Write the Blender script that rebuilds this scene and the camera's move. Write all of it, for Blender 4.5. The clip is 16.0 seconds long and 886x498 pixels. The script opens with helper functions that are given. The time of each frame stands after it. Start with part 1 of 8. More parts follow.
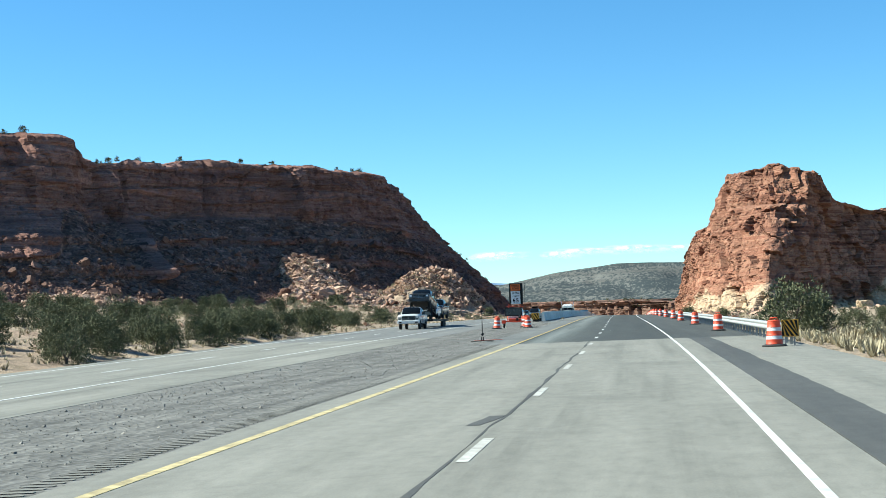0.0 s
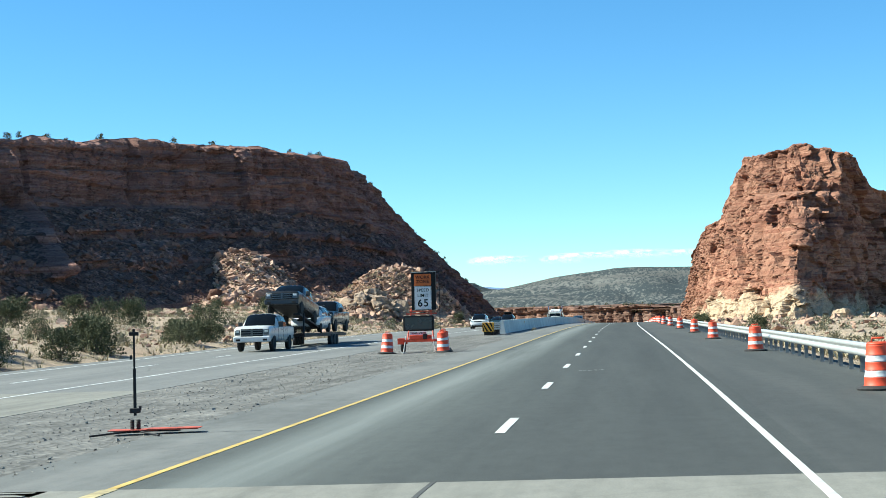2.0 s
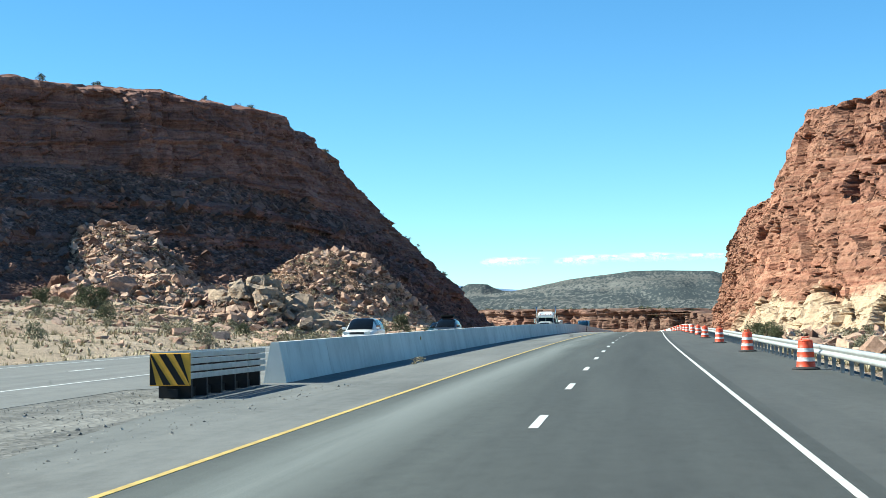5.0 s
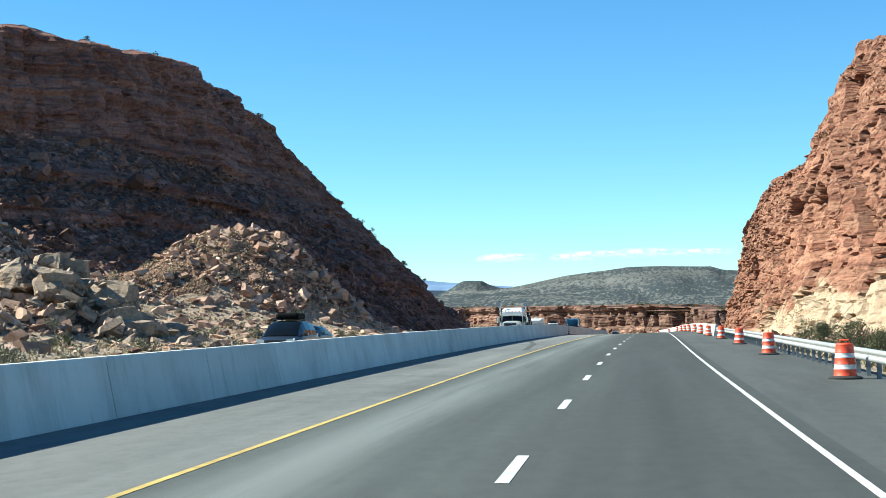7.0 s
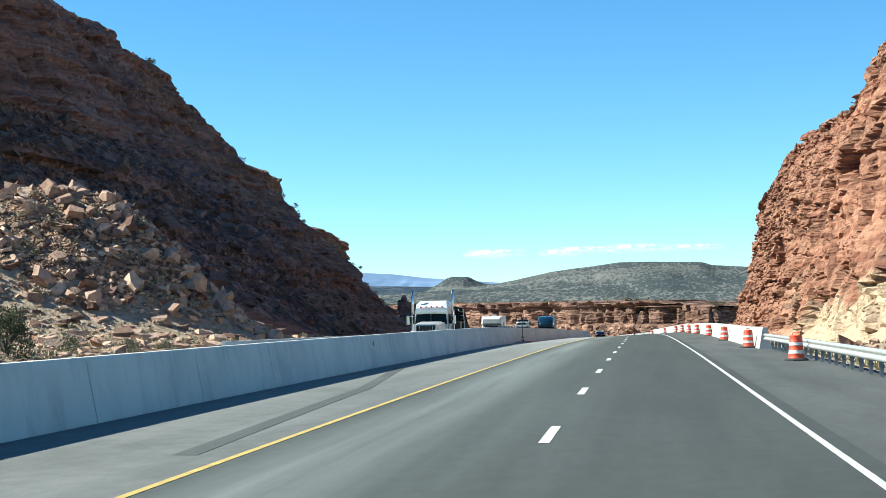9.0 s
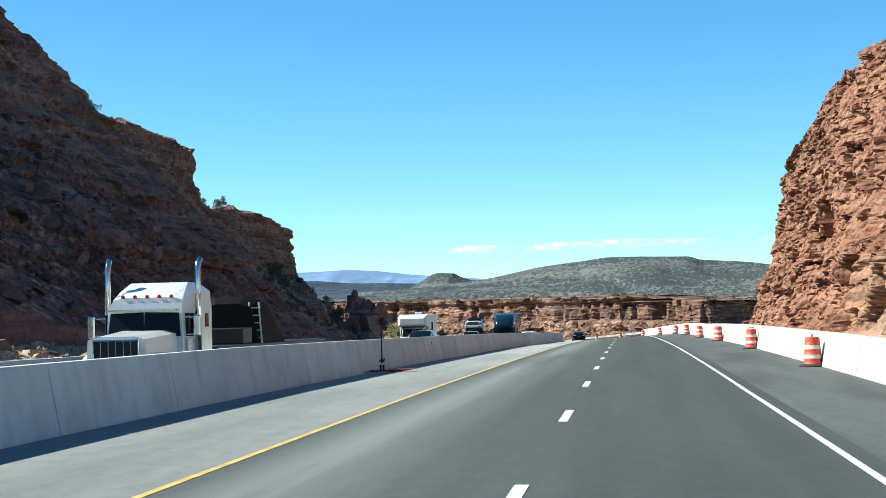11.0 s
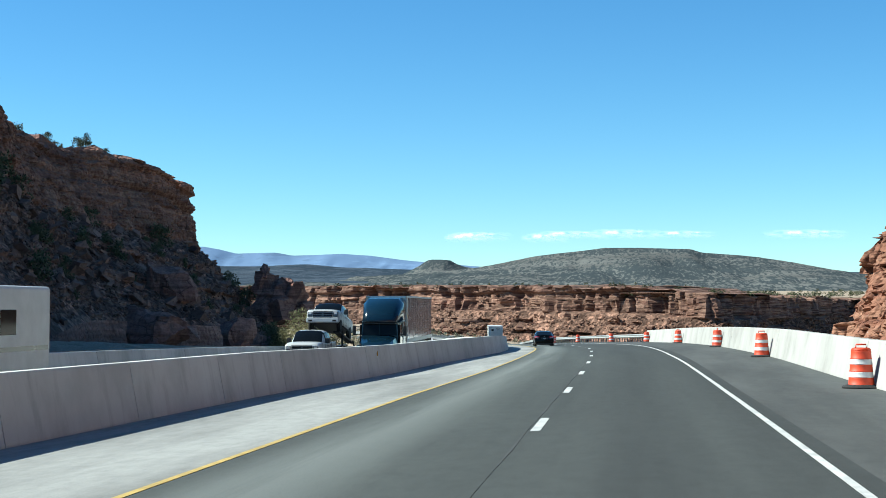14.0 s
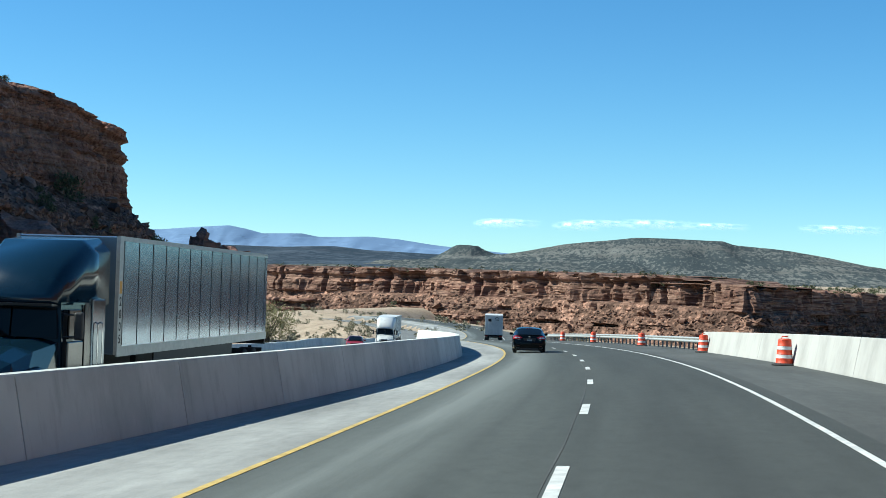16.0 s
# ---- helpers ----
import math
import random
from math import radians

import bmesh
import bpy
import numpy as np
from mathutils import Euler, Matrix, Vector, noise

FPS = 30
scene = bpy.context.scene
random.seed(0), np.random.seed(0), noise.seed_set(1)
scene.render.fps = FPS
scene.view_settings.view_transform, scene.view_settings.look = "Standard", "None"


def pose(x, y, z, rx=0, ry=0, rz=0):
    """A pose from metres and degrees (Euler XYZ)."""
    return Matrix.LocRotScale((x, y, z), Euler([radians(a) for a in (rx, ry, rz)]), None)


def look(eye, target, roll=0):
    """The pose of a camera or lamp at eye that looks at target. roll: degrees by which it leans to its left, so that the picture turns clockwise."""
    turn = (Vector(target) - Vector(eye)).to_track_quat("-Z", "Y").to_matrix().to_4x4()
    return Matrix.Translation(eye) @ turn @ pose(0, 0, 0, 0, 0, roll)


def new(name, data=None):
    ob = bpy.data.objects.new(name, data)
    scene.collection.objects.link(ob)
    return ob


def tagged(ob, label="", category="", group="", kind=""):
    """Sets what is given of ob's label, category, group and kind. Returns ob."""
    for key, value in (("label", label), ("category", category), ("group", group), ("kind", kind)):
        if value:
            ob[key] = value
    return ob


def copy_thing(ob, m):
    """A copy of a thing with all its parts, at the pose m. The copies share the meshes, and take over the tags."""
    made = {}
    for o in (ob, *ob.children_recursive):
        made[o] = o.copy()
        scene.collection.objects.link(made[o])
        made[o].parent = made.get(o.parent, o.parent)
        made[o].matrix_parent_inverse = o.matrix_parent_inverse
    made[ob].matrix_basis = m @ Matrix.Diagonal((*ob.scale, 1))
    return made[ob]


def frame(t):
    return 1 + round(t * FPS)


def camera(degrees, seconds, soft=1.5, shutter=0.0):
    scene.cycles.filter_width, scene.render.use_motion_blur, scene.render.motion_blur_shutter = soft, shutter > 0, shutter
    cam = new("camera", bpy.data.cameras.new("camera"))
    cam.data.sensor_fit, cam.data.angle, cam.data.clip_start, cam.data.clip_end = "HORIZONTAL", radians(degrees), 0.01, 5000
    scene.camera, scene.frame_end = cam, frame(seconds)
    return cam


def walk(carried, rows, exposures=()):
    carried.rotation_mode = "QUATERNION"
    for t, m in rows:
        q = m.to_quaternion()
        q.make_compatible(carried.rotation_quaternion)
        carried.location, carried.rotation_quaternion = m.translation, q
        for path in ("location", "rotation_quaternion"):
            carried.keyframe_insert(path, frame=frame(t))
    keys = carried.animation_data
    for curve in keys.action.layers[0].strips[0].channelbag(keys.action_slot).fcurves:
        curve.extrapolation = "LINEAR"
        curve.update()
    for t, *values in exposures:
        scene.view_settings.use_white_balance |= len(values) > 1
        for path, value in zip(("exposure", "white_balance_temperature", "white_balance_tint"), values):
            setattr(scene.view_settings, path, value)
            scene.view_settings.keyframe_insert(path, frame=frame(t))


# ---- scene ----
cam = camera(32.54, 16.0, 0.4)
ROWS = [
    (0.0, look((2.313, -13.543, 1.641), (1.000, -3.642, 2.126), -1.80)),
    (0.5, look((2.219, 0.583, 1.772), (0.903, 10.483, 2.271), -1.77)),
    (1.0, look((2.105, 14.699, 1.902), (0.792, 24.600, 2.413), -1.87)),
    (1.5, look((1.943, 28.795, 2.030), (0.630, 38.695, 2.552), -1.67)),
    (2.0, look((1.856, 42.839, 2.156), (0.541, 52.739, 2.670), -1.63)),
    (2.5, look((1.699, 56.836, 2.280), (0.369, 66.734, 2.792), -1.21)),
    (3.0, look((1.450, 70.814, 2.400), (0.094, 80.709, 2.908), -0.83)),
    (3.5, look((1.257, 84.785, 2.519), (-0.129, 94.676, 3.005), -0.81)),
    (5.8, look((-0.257, 149.363, 3.039), (-1.686, 159.245, 3.578), -0.71)),
    (6.0, look((-0.369, 155.008, 3.083), (-1.801, 164.890, 3.619), -0.73)),
    (6.5, look((-0.729, 169.138, 3.189), (-2.142, 179.024, 3.709), -0.90)),
    (7.0, look((-0.893, 183.320, 3.287), (-2.294, 193.208, 3.794), -0.98)),
    (7.5, look((-1.177, 197.431, 3.379), (-2.557, 207.323, 3.872), -0.96)),
    (8.0, look((-1.373, 211.498, 3.465), (-2.737, 221.392, 3.954), -0.92)),
    (8.5, look((-1.584, 225.542, 3.544), (-2.932, 235.439, 4.031), -0.97)),
    (9.0, look((-1.750, 239.588, 3.617), (-3.079, 249.488, 4.100), -1.08)),
    (11.5, look((-2.134, 310.478, 3.814), (-3.365, 320.392, 4.264), -1.39)),
    (12.0, look((-2.116, 324.903, 3.810), (-3.337, 334.818, 4.245), -1.08)),
    (12.5, look((-2.186, 339.353, 3.799), (-3.401, 349.270, 4.222), -0.80)),
    (13.0, look((-2.263, 353.807, 3.776), (-3.471, 363.725, 4.191), -0.54)),
    (13.5, look((-2.299, 368.277, 3.736), (-3.519, 378.195, 4.135), -0.24)),
    (14.0, look((-2.288, 382.737, 3.679), (-3.536, 392.652, 4.058), 0.09)),
    (14.5, look((-2.357, 397.194, 3.595), (-3.655, 407.103, 3.951), 0.30)),
    (15.0, look((-2.640, 411.688, 3.486), (-3.989, 421.592, 3.819), 0.89)),
    (15.5, look((-2.983, 426.208, 3.357), (-4.380, 436.105, 3.664), 1.39)),
    (16.0, look((-3.309, 440.752, 3.226), (-4.754, 450.643, 3.510), 1.75)),
]
walk(cam, ROWS, ((0, 1.33, 6350, -4), (2, 1.38, 6350, -4), (9, 1.40, 6350, -4), (12.5, 1.22, 6150, -4), (16, 0.98, 6050, -4)))

# ---- sky, sun ----
world = bpy.data.worlds.new("desert_sky")
scene.world = world
world.use_nodes = True
wn = world.node_tree.nodes
sky = wn.new("ShaderNodeTexSky")
sky.sky_type = "NISHITA"
sky.sun_disc = False
SUN_EL, SUN_AZ = radians(39.5), radians(-94)   # azimuth from +y towards +x
sky.sun_elevation, sky.sun_rotation = SUN_EL, SUN_AZ
sky.altitude, sky.air_density, sky.dust_density, sky.ozone_density = 1900, 1.0, 0.0, 3.0
wn["Background"].inputs["Strength"].default_value = 0.076
deep = wn.new("ShaderNodeHueSaturation")
deep.inputs["Saturation"].default_value = 1.2
deep.inputs["Hue"].default_value = 0.5
world.node_tree.links.new(sky.outputs[0], deep.inputs["Color"])
clear = wn.new("ShaderNodeMix")
clear.data_type, clear.blend_type = "RGBA", "MULTIPLY"
clear.inputs[0].default_value = 1.0
clear.inputs[7].default_value = (0.80, 0.955, 1.0, 1)
world.node_tree.links.new(deep.outputs[0], clear.inputs[6])
world.node_tree.links.new(clear.outputs[2], wn["Background"].inputs["Color"])
sun = new("sun", bpy.data.lights.new("sun", "SUN"))
sun.data.energy, sun.data.angle, sun.data.color = 4.8, radians(0.53), (1.0, 0.95, 0.87)
sun_way = Vector((math.sin(SUN_AZ) * math.cos(SUN_EL), math.cos(SUN_AZ) * math.cos(SUN_EL), math.sin(SUN_EL)))
sun.matrix_world = Matrix.Translation((0, 0, 200)) @ sun_way.to_track_quat("Z", "Y").to_matrix().to_4x4()

# ---- the road's line: curvature, bank and grade by y ----
KNOT = np.array([-50, 150, 250, 330, 380, 420, 440, 460, 480, 500, 520, 540, 570, 600, 650, 760, 1000.0])
CURVE = np.array([-0.3451, 0.0126, 0.2027, -0.1176, 0.0311, -0.0394, -0.50, -0.68, -1.30, -1.06, -1.45, -2.6, -0.85, 1.35, 0.8, -1.2, -1.0]) * 1e-3
BANK = np.array([2.322, -0.563, -1.008, -1.422, 1.528, 2.405, 4.3, 4.5, 4.4, 4.6, 4.55, 3.8, 3.0, 2.5, 2.2, 0, 0]) * 0.01
GRADE = np.array([1.028, 0.791, 0.469, -0.095, -0.497, -0.903, -0.85, -1.11, -1.60, -2.15, -2.12, -2.15, -2.45, -2.8, -3.5, -0.6, -0.2]) * 0.01
YS = np.arange(-80, 1100, 2.0)
HEAD = np.cumsum(np.interp(YS, KNOT, CURVE)) * 2
HEAD -= HEAD[40]
CENT = np.cumsum(np.tan(HEAD)) * 2
CENT += 0.153 - CENT[40]
LEVEL = np.cumsum(np.interp(YS, KNOT, GRADE)) * 2
LEVEL -= LEVEL[40]


def smooth(a, b, x):
    k = np.clip((np.asarray(x, float) - a) / (b - a), 0, 1)
    return k * k * (3 - 2 * k)


def surf(y, u):
    """Height of the paved surfaces at y, u metres right of the lane line."""
    y, u = np.asarray(y, float), np.asarray(u, float)
    b, z = np.interp(y, KNOT, BANK), np.interp(y, YS, LEVEL)
    ours = z + b * np.clip(u, -8, 9)
    far = z + b * np.clip(u, -24, 0)
    low = z + np.interp(y, [200, 320, 420, 457, 490, 560, 700], [0, -.3, -.45, -.75, -1.05, -1.35, -1.4])
    other = far + (low - far) * smooth(200, 320, y)
    k = np.clip((-8.0 - u) / 2.2, 0, 1)
    return ours * (1 - k) + other * k


def at(y, u, up=0.0):
    """The place u metres right of the lane line at y."""
    h = np.interp(y, YS, HEAD)
    x = np.interp(y, YS, CENT) + u * np.cos(h)
    return np.stack([x + 0 * y, y - u * np.sin(h), surf(y, u) + up], -1)


def spot(y, u, up=0.0, turn=0.0):
    """A pose on the road at y, u: +y along the road."""
    q = at(np.array([float(y)]), np.array([float(u)]), up)[0]
    return pose(q[0], q[1], q[2], 0, 0, -math.degrees(np.interp(y, YS, HEAD)) + turn)


def divide(y):
    """Offset of the median barrier's middle."""
    return np.interp(y, [420, 450, 480, 520, 560, 600], [-7.85, -7.35, -6.0, -6.05, -7.4, -7.85])


def inner(y):
    """Offset of the other roadway's inner edge line."""
    return np.interp(y, [60, 140, 300], [-13.9, -13.9, -10.4])


# ---- noise on arrays ----
def hash_grid(i, j, k, seed):
    h = (i * 374761393 + j * 668265263 + k * 2147483647 + seed * 974634777) & 0xFFFFFFFF
    h = ((h ^ (h >> 13)) * 1274126177) & 0xFFFFFFFF
    h = ((h ^ (h >> 16)) * 2246822519) & 0xFFFFFFFF
    return ((h ^ (h >> 15)) & 0xFFFFFF) / float(0xFFFFFF)


def vnoise(p, seed=0):
    """Smooth value noise, -1 to 1, for an array of points."""
    f = np.floor(p)
    i = f.astype(np.int64)
    w = p - f
    w = w * w * (3 - 2 * w)
    out = 0
    for a in (0, 1):
        for b in (0, 1):
            for c in (0, 1):
                k = (w[..., 0] if a else 1 - w[..., 0]) * (w[..., 1] if b else 1 - w[..., 1]) * (w[..., 2] if c else 1 - w[..., 2])
                out = out + k * hash_grid(i[..., 0] + a, i[..., 1] + b, i[..., 2] + c, seed)
    return out * 2 - 1


def fbm(p, steps=4, seed=0):
    out, amp = 0, 1.0
    for n in range(steps):
        out = out + amp * vnoise(p * 2.03**n + 17.3 * n, seed + n)
        amp *= 0.5
    return out


def cells(p, seed=0):
    """Voronoi: distance to the nearest seed, and that cell's own number 0 to 1, and distance to the border."""
    i = np.floor(p).astype(np.int64)
    best, second, own = np.full(p.shape[:-1], 9.0), np.full(p.shape[:-1], 9.0), np.zeros(p.shape[:-1])
    for a in (-1, 0, 1):
        for b in (-1, 0, 1):
            for c in (-1, 0, 1):
                g = i + np.array([a, b, c])
                q = [g[..., n] + hash_grid(g[..., 0], g[..., 1], g[..., 2], seed + 11 * (n + 1)) for n in range(3)]
                d = np.sqrt(sum((p[..., n] - q[n]) ** 2 for n in range(3)))
                closer = d < best
                second = np.where(closer, best, np.minimum(second, d))
                own = np.where(closer, hash_grid(g[..., 0], g[..., 1], g[..., 2], seed + 77), own)
                best = np.where(closer, d, best)
    return best, own, second - best


def facets(p, seed=0, lean=0.9):
    """Broken rock: each cell is a plane with its own offset and lean. Gives the offset and the distance to the border."""
    i = np.floor(p).astype(np.int64)
    best, second, val = np.full(p.shape[:-1], 9.0), np.full(p.shape[:-1], 9.0), np.zeros(p.shape[:-1])
    for a in (-1, 0, 1):
        for b in (-1, 0, 1):
            g = i + np.array([a, b, 0])
            h = [hash_grid(g[..., 0], g[..., 1], 0 * g[..., 0], seed + 11 * n) for n in range(1, 6)]
            rx, ry = p[..., 0] - g[..., 0] - h[0], p[..., 1] - g[..., 1] - h[1]
            d = np.hypot(rx, ry)
            closer = d < best
            second = np.where(closer, best, np.minimum(second, d))
            val = np.where(closer, h[2] - 0.5 + lean * ((h[3] - 0.5) * rx + (h[4] - 0.65) * ry), val)
            best = np.where(closer, d, best)
    return val, second - best


def courses(s, z, bed, short, long, seed):
    """Beds cut by upright joints: each block's own number 0 to 1, and metres to its nearest joint."""
    f = np.floor(z / bed).astype(np.int64)
    w = short + (long - short) * hash_grid(f, 0 * f, 0 * f, seed)
    q = s / w + 31 * hash_grid(f, 0 * f + 5, 0 * f, seed)
    j = np.floor(q).astype(np.int64)
    return hash_grid(f, j, 0 * f, seed + 9), np.minimum(q - j, 1 - q + j) * w


# ---- materials ----
def material(name, rough=0.8, metal=0.0, spec=0.5):
    m = bpy.data.materials.new(name)
    m.use_nodes = True
    b = m.node_tree.nodes["Principled BSDF"]
    b.inputs["Roughness"].default_value = rough
    b.inputs["Metallic"].default_value = metal
    b.inputs["Specular IOR Level"].default_value = spec
    return m, m.node_tree.nodes, m.node_tree.links, b


def dusty(nodes, links, b, colour):
    """The surface colour, scaled evenly to 0.72 so that shade renders deeper."""
    links.new(mixed(nodes, links, 1.0, colour, (0.72, 0.72, 0.72), "MULTIPLY"), b.inputs["Base Color"])


def ramp(nodes, links, fac, stops):
    r = nodes.new("ShaderNodeValToRGB")
    while len(r.color_ramp.elements) < len(stops):
        r.color_ramp.elements.new(0.5)
    for e, (at_, c) in zip(r.color_ramp.elements, stops):
        e.position, e.color = at_, (*c, 1)
    links.new(fac, r.inputs[0])
    return r.outputs[0]


def mixed(nodes, links, fac, a, b, how="MIX"):
    m = nodes.new("ShaderNodeMix")
    m.data_type, m.blend_type = "RGBA", how
    for socket, value in ((m.inputs[0], fac), (m.inputs[6], a), (m.inputs[7], b)):
        if isinstance(value, (int, float)):
            socket.default_value = value
        elif isinstance(value, tuple):
            socket.default_value = (*value, 1)
        else:
            links.new(value, socket)
    return m.outputs[2]


def noise_of(nodes, links, coord, scale, detail=6, rough=0.6, stretch=None, distort=0.0):
    if stretch:
        mp = nodes.new("ShaderNodeMapping")
        mp.inputs["Scale"].default_value = stretch
        links.new(coord, mp.inputs["Vector"])
        coord = mp.outputs[0]
    n = nodes.new("ShaderNodeTexNoise")
    n.inputs["Scale"].default_value, n.inputs["Detail"].default_value = scale, detail
    n.inputs["Roughness"].default_value, n.inputs["Distortion"].default_value = rough, distort
    links.new(coord, n.inputs["Vector"])
    return n.outputs["Fac"]


def bumped(nodes, links, b, height, strength=0.4, distance=0.05):
    n = nodes.new("ShaderNodeBump")
    n.inputs["Strength"].default_value, n.inputs["Distance"].default_value = strength, distance
    links.new(height, n.inputs["Height"])
    links.new(n.outputs[0], b.inputs["Normal"])


def rock_material(name, stops, pale=None, pale_top=7.0, dark=(0.10, 0.05, 0.035), crack=0.45, bump_at=0.75, bands=0.85, chunk=0.0, bedding=0.35):
    """Bedded sandstone: bands along the bedding, stains down the face, a pale foot where one is given."""
    m, n, l, b = material(name, 0.93, 0, 0.15)
    c = n.new("ShaderNodeTexCoord").outputs["Object"]
    big = noise_of(n, l, c, 0.055, 5, 0.6)
    bed = noise_of(n, l, c, bedding, 6, 0.58, (0.12, 0.12, 2.2), 0.4)
    grain = noise_of(n, l, c, 2.3, 8, 0.7)
    col = ramp(n, l, bed, stops)
    col = mixed(n, l, ramp(n, l, big, [(0.45, (0, 0, 0)), (0.72, (0.8, 0.8, 0.8))]), col, stops[-1][1])
    thick = noise_of(n, l, c, 0.12, 5, 0.55, (0.10, 0.10, 1.7), 0.3)
    col = mixed(n, l, bands, col, ramp(n, l, thick, [(0.36, (0.45, 0.43, 0.42)), (0.47, (1.0, 1.0, 1.0)), (0.54, (0.62, 0.60, 0.58)), (0.64, (1.45, 1.4, 1.36))]), "MULTIPLY")
    streak = noise_of(n, l, c, 0.5, 6, 0.65, (1, 1, 0.13))
    col = mixed(n, l, ramp(n, l, streak, [(0.56, (0, 0, 0)), (0.76, (0.7, 0.7, 0.7))]), col, dark)
    if pale:
        sep = n.new("ShaderNodeSeparateXYZ")
        l.new(c, sep.inputs[0])
        wob = n.new("ShaderNodeMath")
        wob.operation = "MULTIPLY_ADD"
        l.new(noise_of(n, l, c, 0.09, 4), wob.inputs[0])
        wob.inputs[1].default_value = 22
        l.new(sep.outputs[2], wob.inputs[2])
        low = n.new("ShaderNodeMapRange")
        low.inputs[1].default_value, low.inputs[2].default_value = pale_top + 10.5, pale_top + 12.5
        low.inputs[3].default_value, low.inputs[4].default_value = 1, 0
        l.new(wob.outputs[0], low.inputs[0])
        reach = n.new("ShaderNodeMapRange")
        reach.inputs[1].default_value, reach.inputs[2].default_value = 378, 408
        reach.inputs[3].default_value, reach.inputs[4].default_value = 1, 0
        l.new(sep.outputs[1], reach.inputs[0])
        foot_zone = n.new("ShaderNodeMath")
        foot_zone.operation = "MULTIPLY"
        l.new(low.outputs[0], foot_zone.inputs[0])
        l.new(reach.outputs[0], foot_zone.inputs[1])
        col = mixed(n, l, foot_zone.outputs[0], col, pale)
    col = mixed(n, l, 0.75, col, ramp(n, l, grain, [(0.30, (0.35, 0.33, 0.32)), (0.47, (0.85, 0.84, 0.83)), (0.62, (1.08, 1.06, 1.05)), (0.75, (1.3, 1.26, 1.22))]), "MULTIPLY")
    # dark lines along the cracks, in patches
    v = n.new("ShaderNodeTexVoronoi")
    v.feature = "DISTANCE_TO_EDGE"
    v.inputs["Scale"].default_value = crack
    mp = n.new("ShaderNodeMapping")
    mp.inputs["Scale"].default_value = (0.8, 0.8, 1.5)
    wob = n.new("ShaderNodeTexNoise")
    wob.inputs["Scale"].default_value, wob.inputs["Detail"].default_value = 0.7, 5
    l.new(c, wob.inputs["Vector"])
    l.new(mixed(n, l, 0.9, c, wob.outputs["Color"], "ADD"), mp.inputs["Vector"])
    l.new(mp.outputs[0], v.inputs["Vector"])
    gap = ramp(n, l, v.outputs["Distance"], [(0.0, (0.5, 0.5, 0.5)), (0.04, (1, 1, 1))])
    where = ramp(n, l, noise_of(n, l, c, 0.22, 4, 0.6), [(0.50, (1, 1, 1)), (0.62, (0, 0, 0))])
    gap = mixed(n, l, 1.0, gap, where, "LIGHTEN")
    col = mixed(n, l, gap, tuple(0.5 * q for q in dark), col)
    dusty(n, l, b, col)
    h = mixed(n, l, 0.5, noise_of(n, l, c, 0.9, 10, 0.72), noise_of(n, l, c, 0.8, 8, 0.7, (0.3, 0.3, 3.0)))
    h = mixed(n, l, 0.35, h, gap)
    if chunk:
        lump = n.new("ShaderNodeTexVoronoi")
        lump.inputs["Scale"].default_value = 1.5
        l.new(mixed(n, l, 0.35, c, wob.outputs["Color"], "ADD"), lump.inputs["Vector"])
        where_y = n.new("ShaderNodeSeparateXYZ")
        l.new(c, where_y.inputs[0])
        near_end = n.new("ShaderNodeMapRange")
        near_end.inputs[1].default_value, near_end.inputs[2].default_value = 385, 440
        near_end.inputs[3].default_value, near_end.inputs[4].default_value = chunk * 0.12, chunk
        l.new(where_y.outputs[1], near_end.inputs[0])
        h = mixed(n, l, near_end.outputs[0], h, ramp(n, l, lump.outputs["Distance"], [(0.1, (1, 1, 1)), (0.75, (0, 0, 0))]))
    bumped(n, l, b, h, bump_at, 1.1)
    return m


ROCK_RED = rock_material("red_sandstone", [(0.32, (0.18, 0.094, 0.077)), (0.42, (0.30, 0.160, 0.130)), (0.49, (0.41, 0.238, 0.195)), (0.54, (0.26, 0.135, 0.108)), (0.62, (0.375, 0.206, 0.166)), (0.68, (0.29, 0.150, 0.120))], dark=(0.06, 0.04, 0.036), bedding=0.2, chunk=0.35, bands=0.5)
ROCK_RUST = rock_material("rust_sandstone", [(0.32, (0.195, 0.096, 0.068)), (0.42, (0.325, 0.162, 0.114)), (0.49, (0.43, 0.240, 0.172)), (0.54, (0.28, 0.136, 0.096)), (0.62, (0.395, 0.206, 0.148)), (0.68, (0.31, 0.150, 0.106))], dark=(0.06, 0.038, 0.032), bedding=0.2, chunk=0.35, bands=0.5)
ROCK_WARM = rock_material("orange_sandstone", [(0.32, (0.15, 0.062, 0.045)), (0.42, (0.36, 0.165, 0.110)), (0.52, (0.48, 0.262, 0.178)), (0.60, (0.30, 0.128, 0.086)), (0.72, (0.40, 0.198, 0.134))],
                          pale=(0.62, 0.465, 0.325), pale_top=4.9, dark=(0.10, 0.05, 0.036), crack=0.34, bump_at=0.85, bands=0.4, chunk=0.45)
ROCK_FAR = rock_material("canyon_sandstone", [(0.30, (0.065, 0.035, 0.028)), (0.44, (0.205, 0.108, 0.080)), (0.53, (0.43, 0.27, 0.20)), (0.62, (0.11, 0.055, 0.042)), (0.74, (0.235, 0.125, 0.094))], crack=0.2)


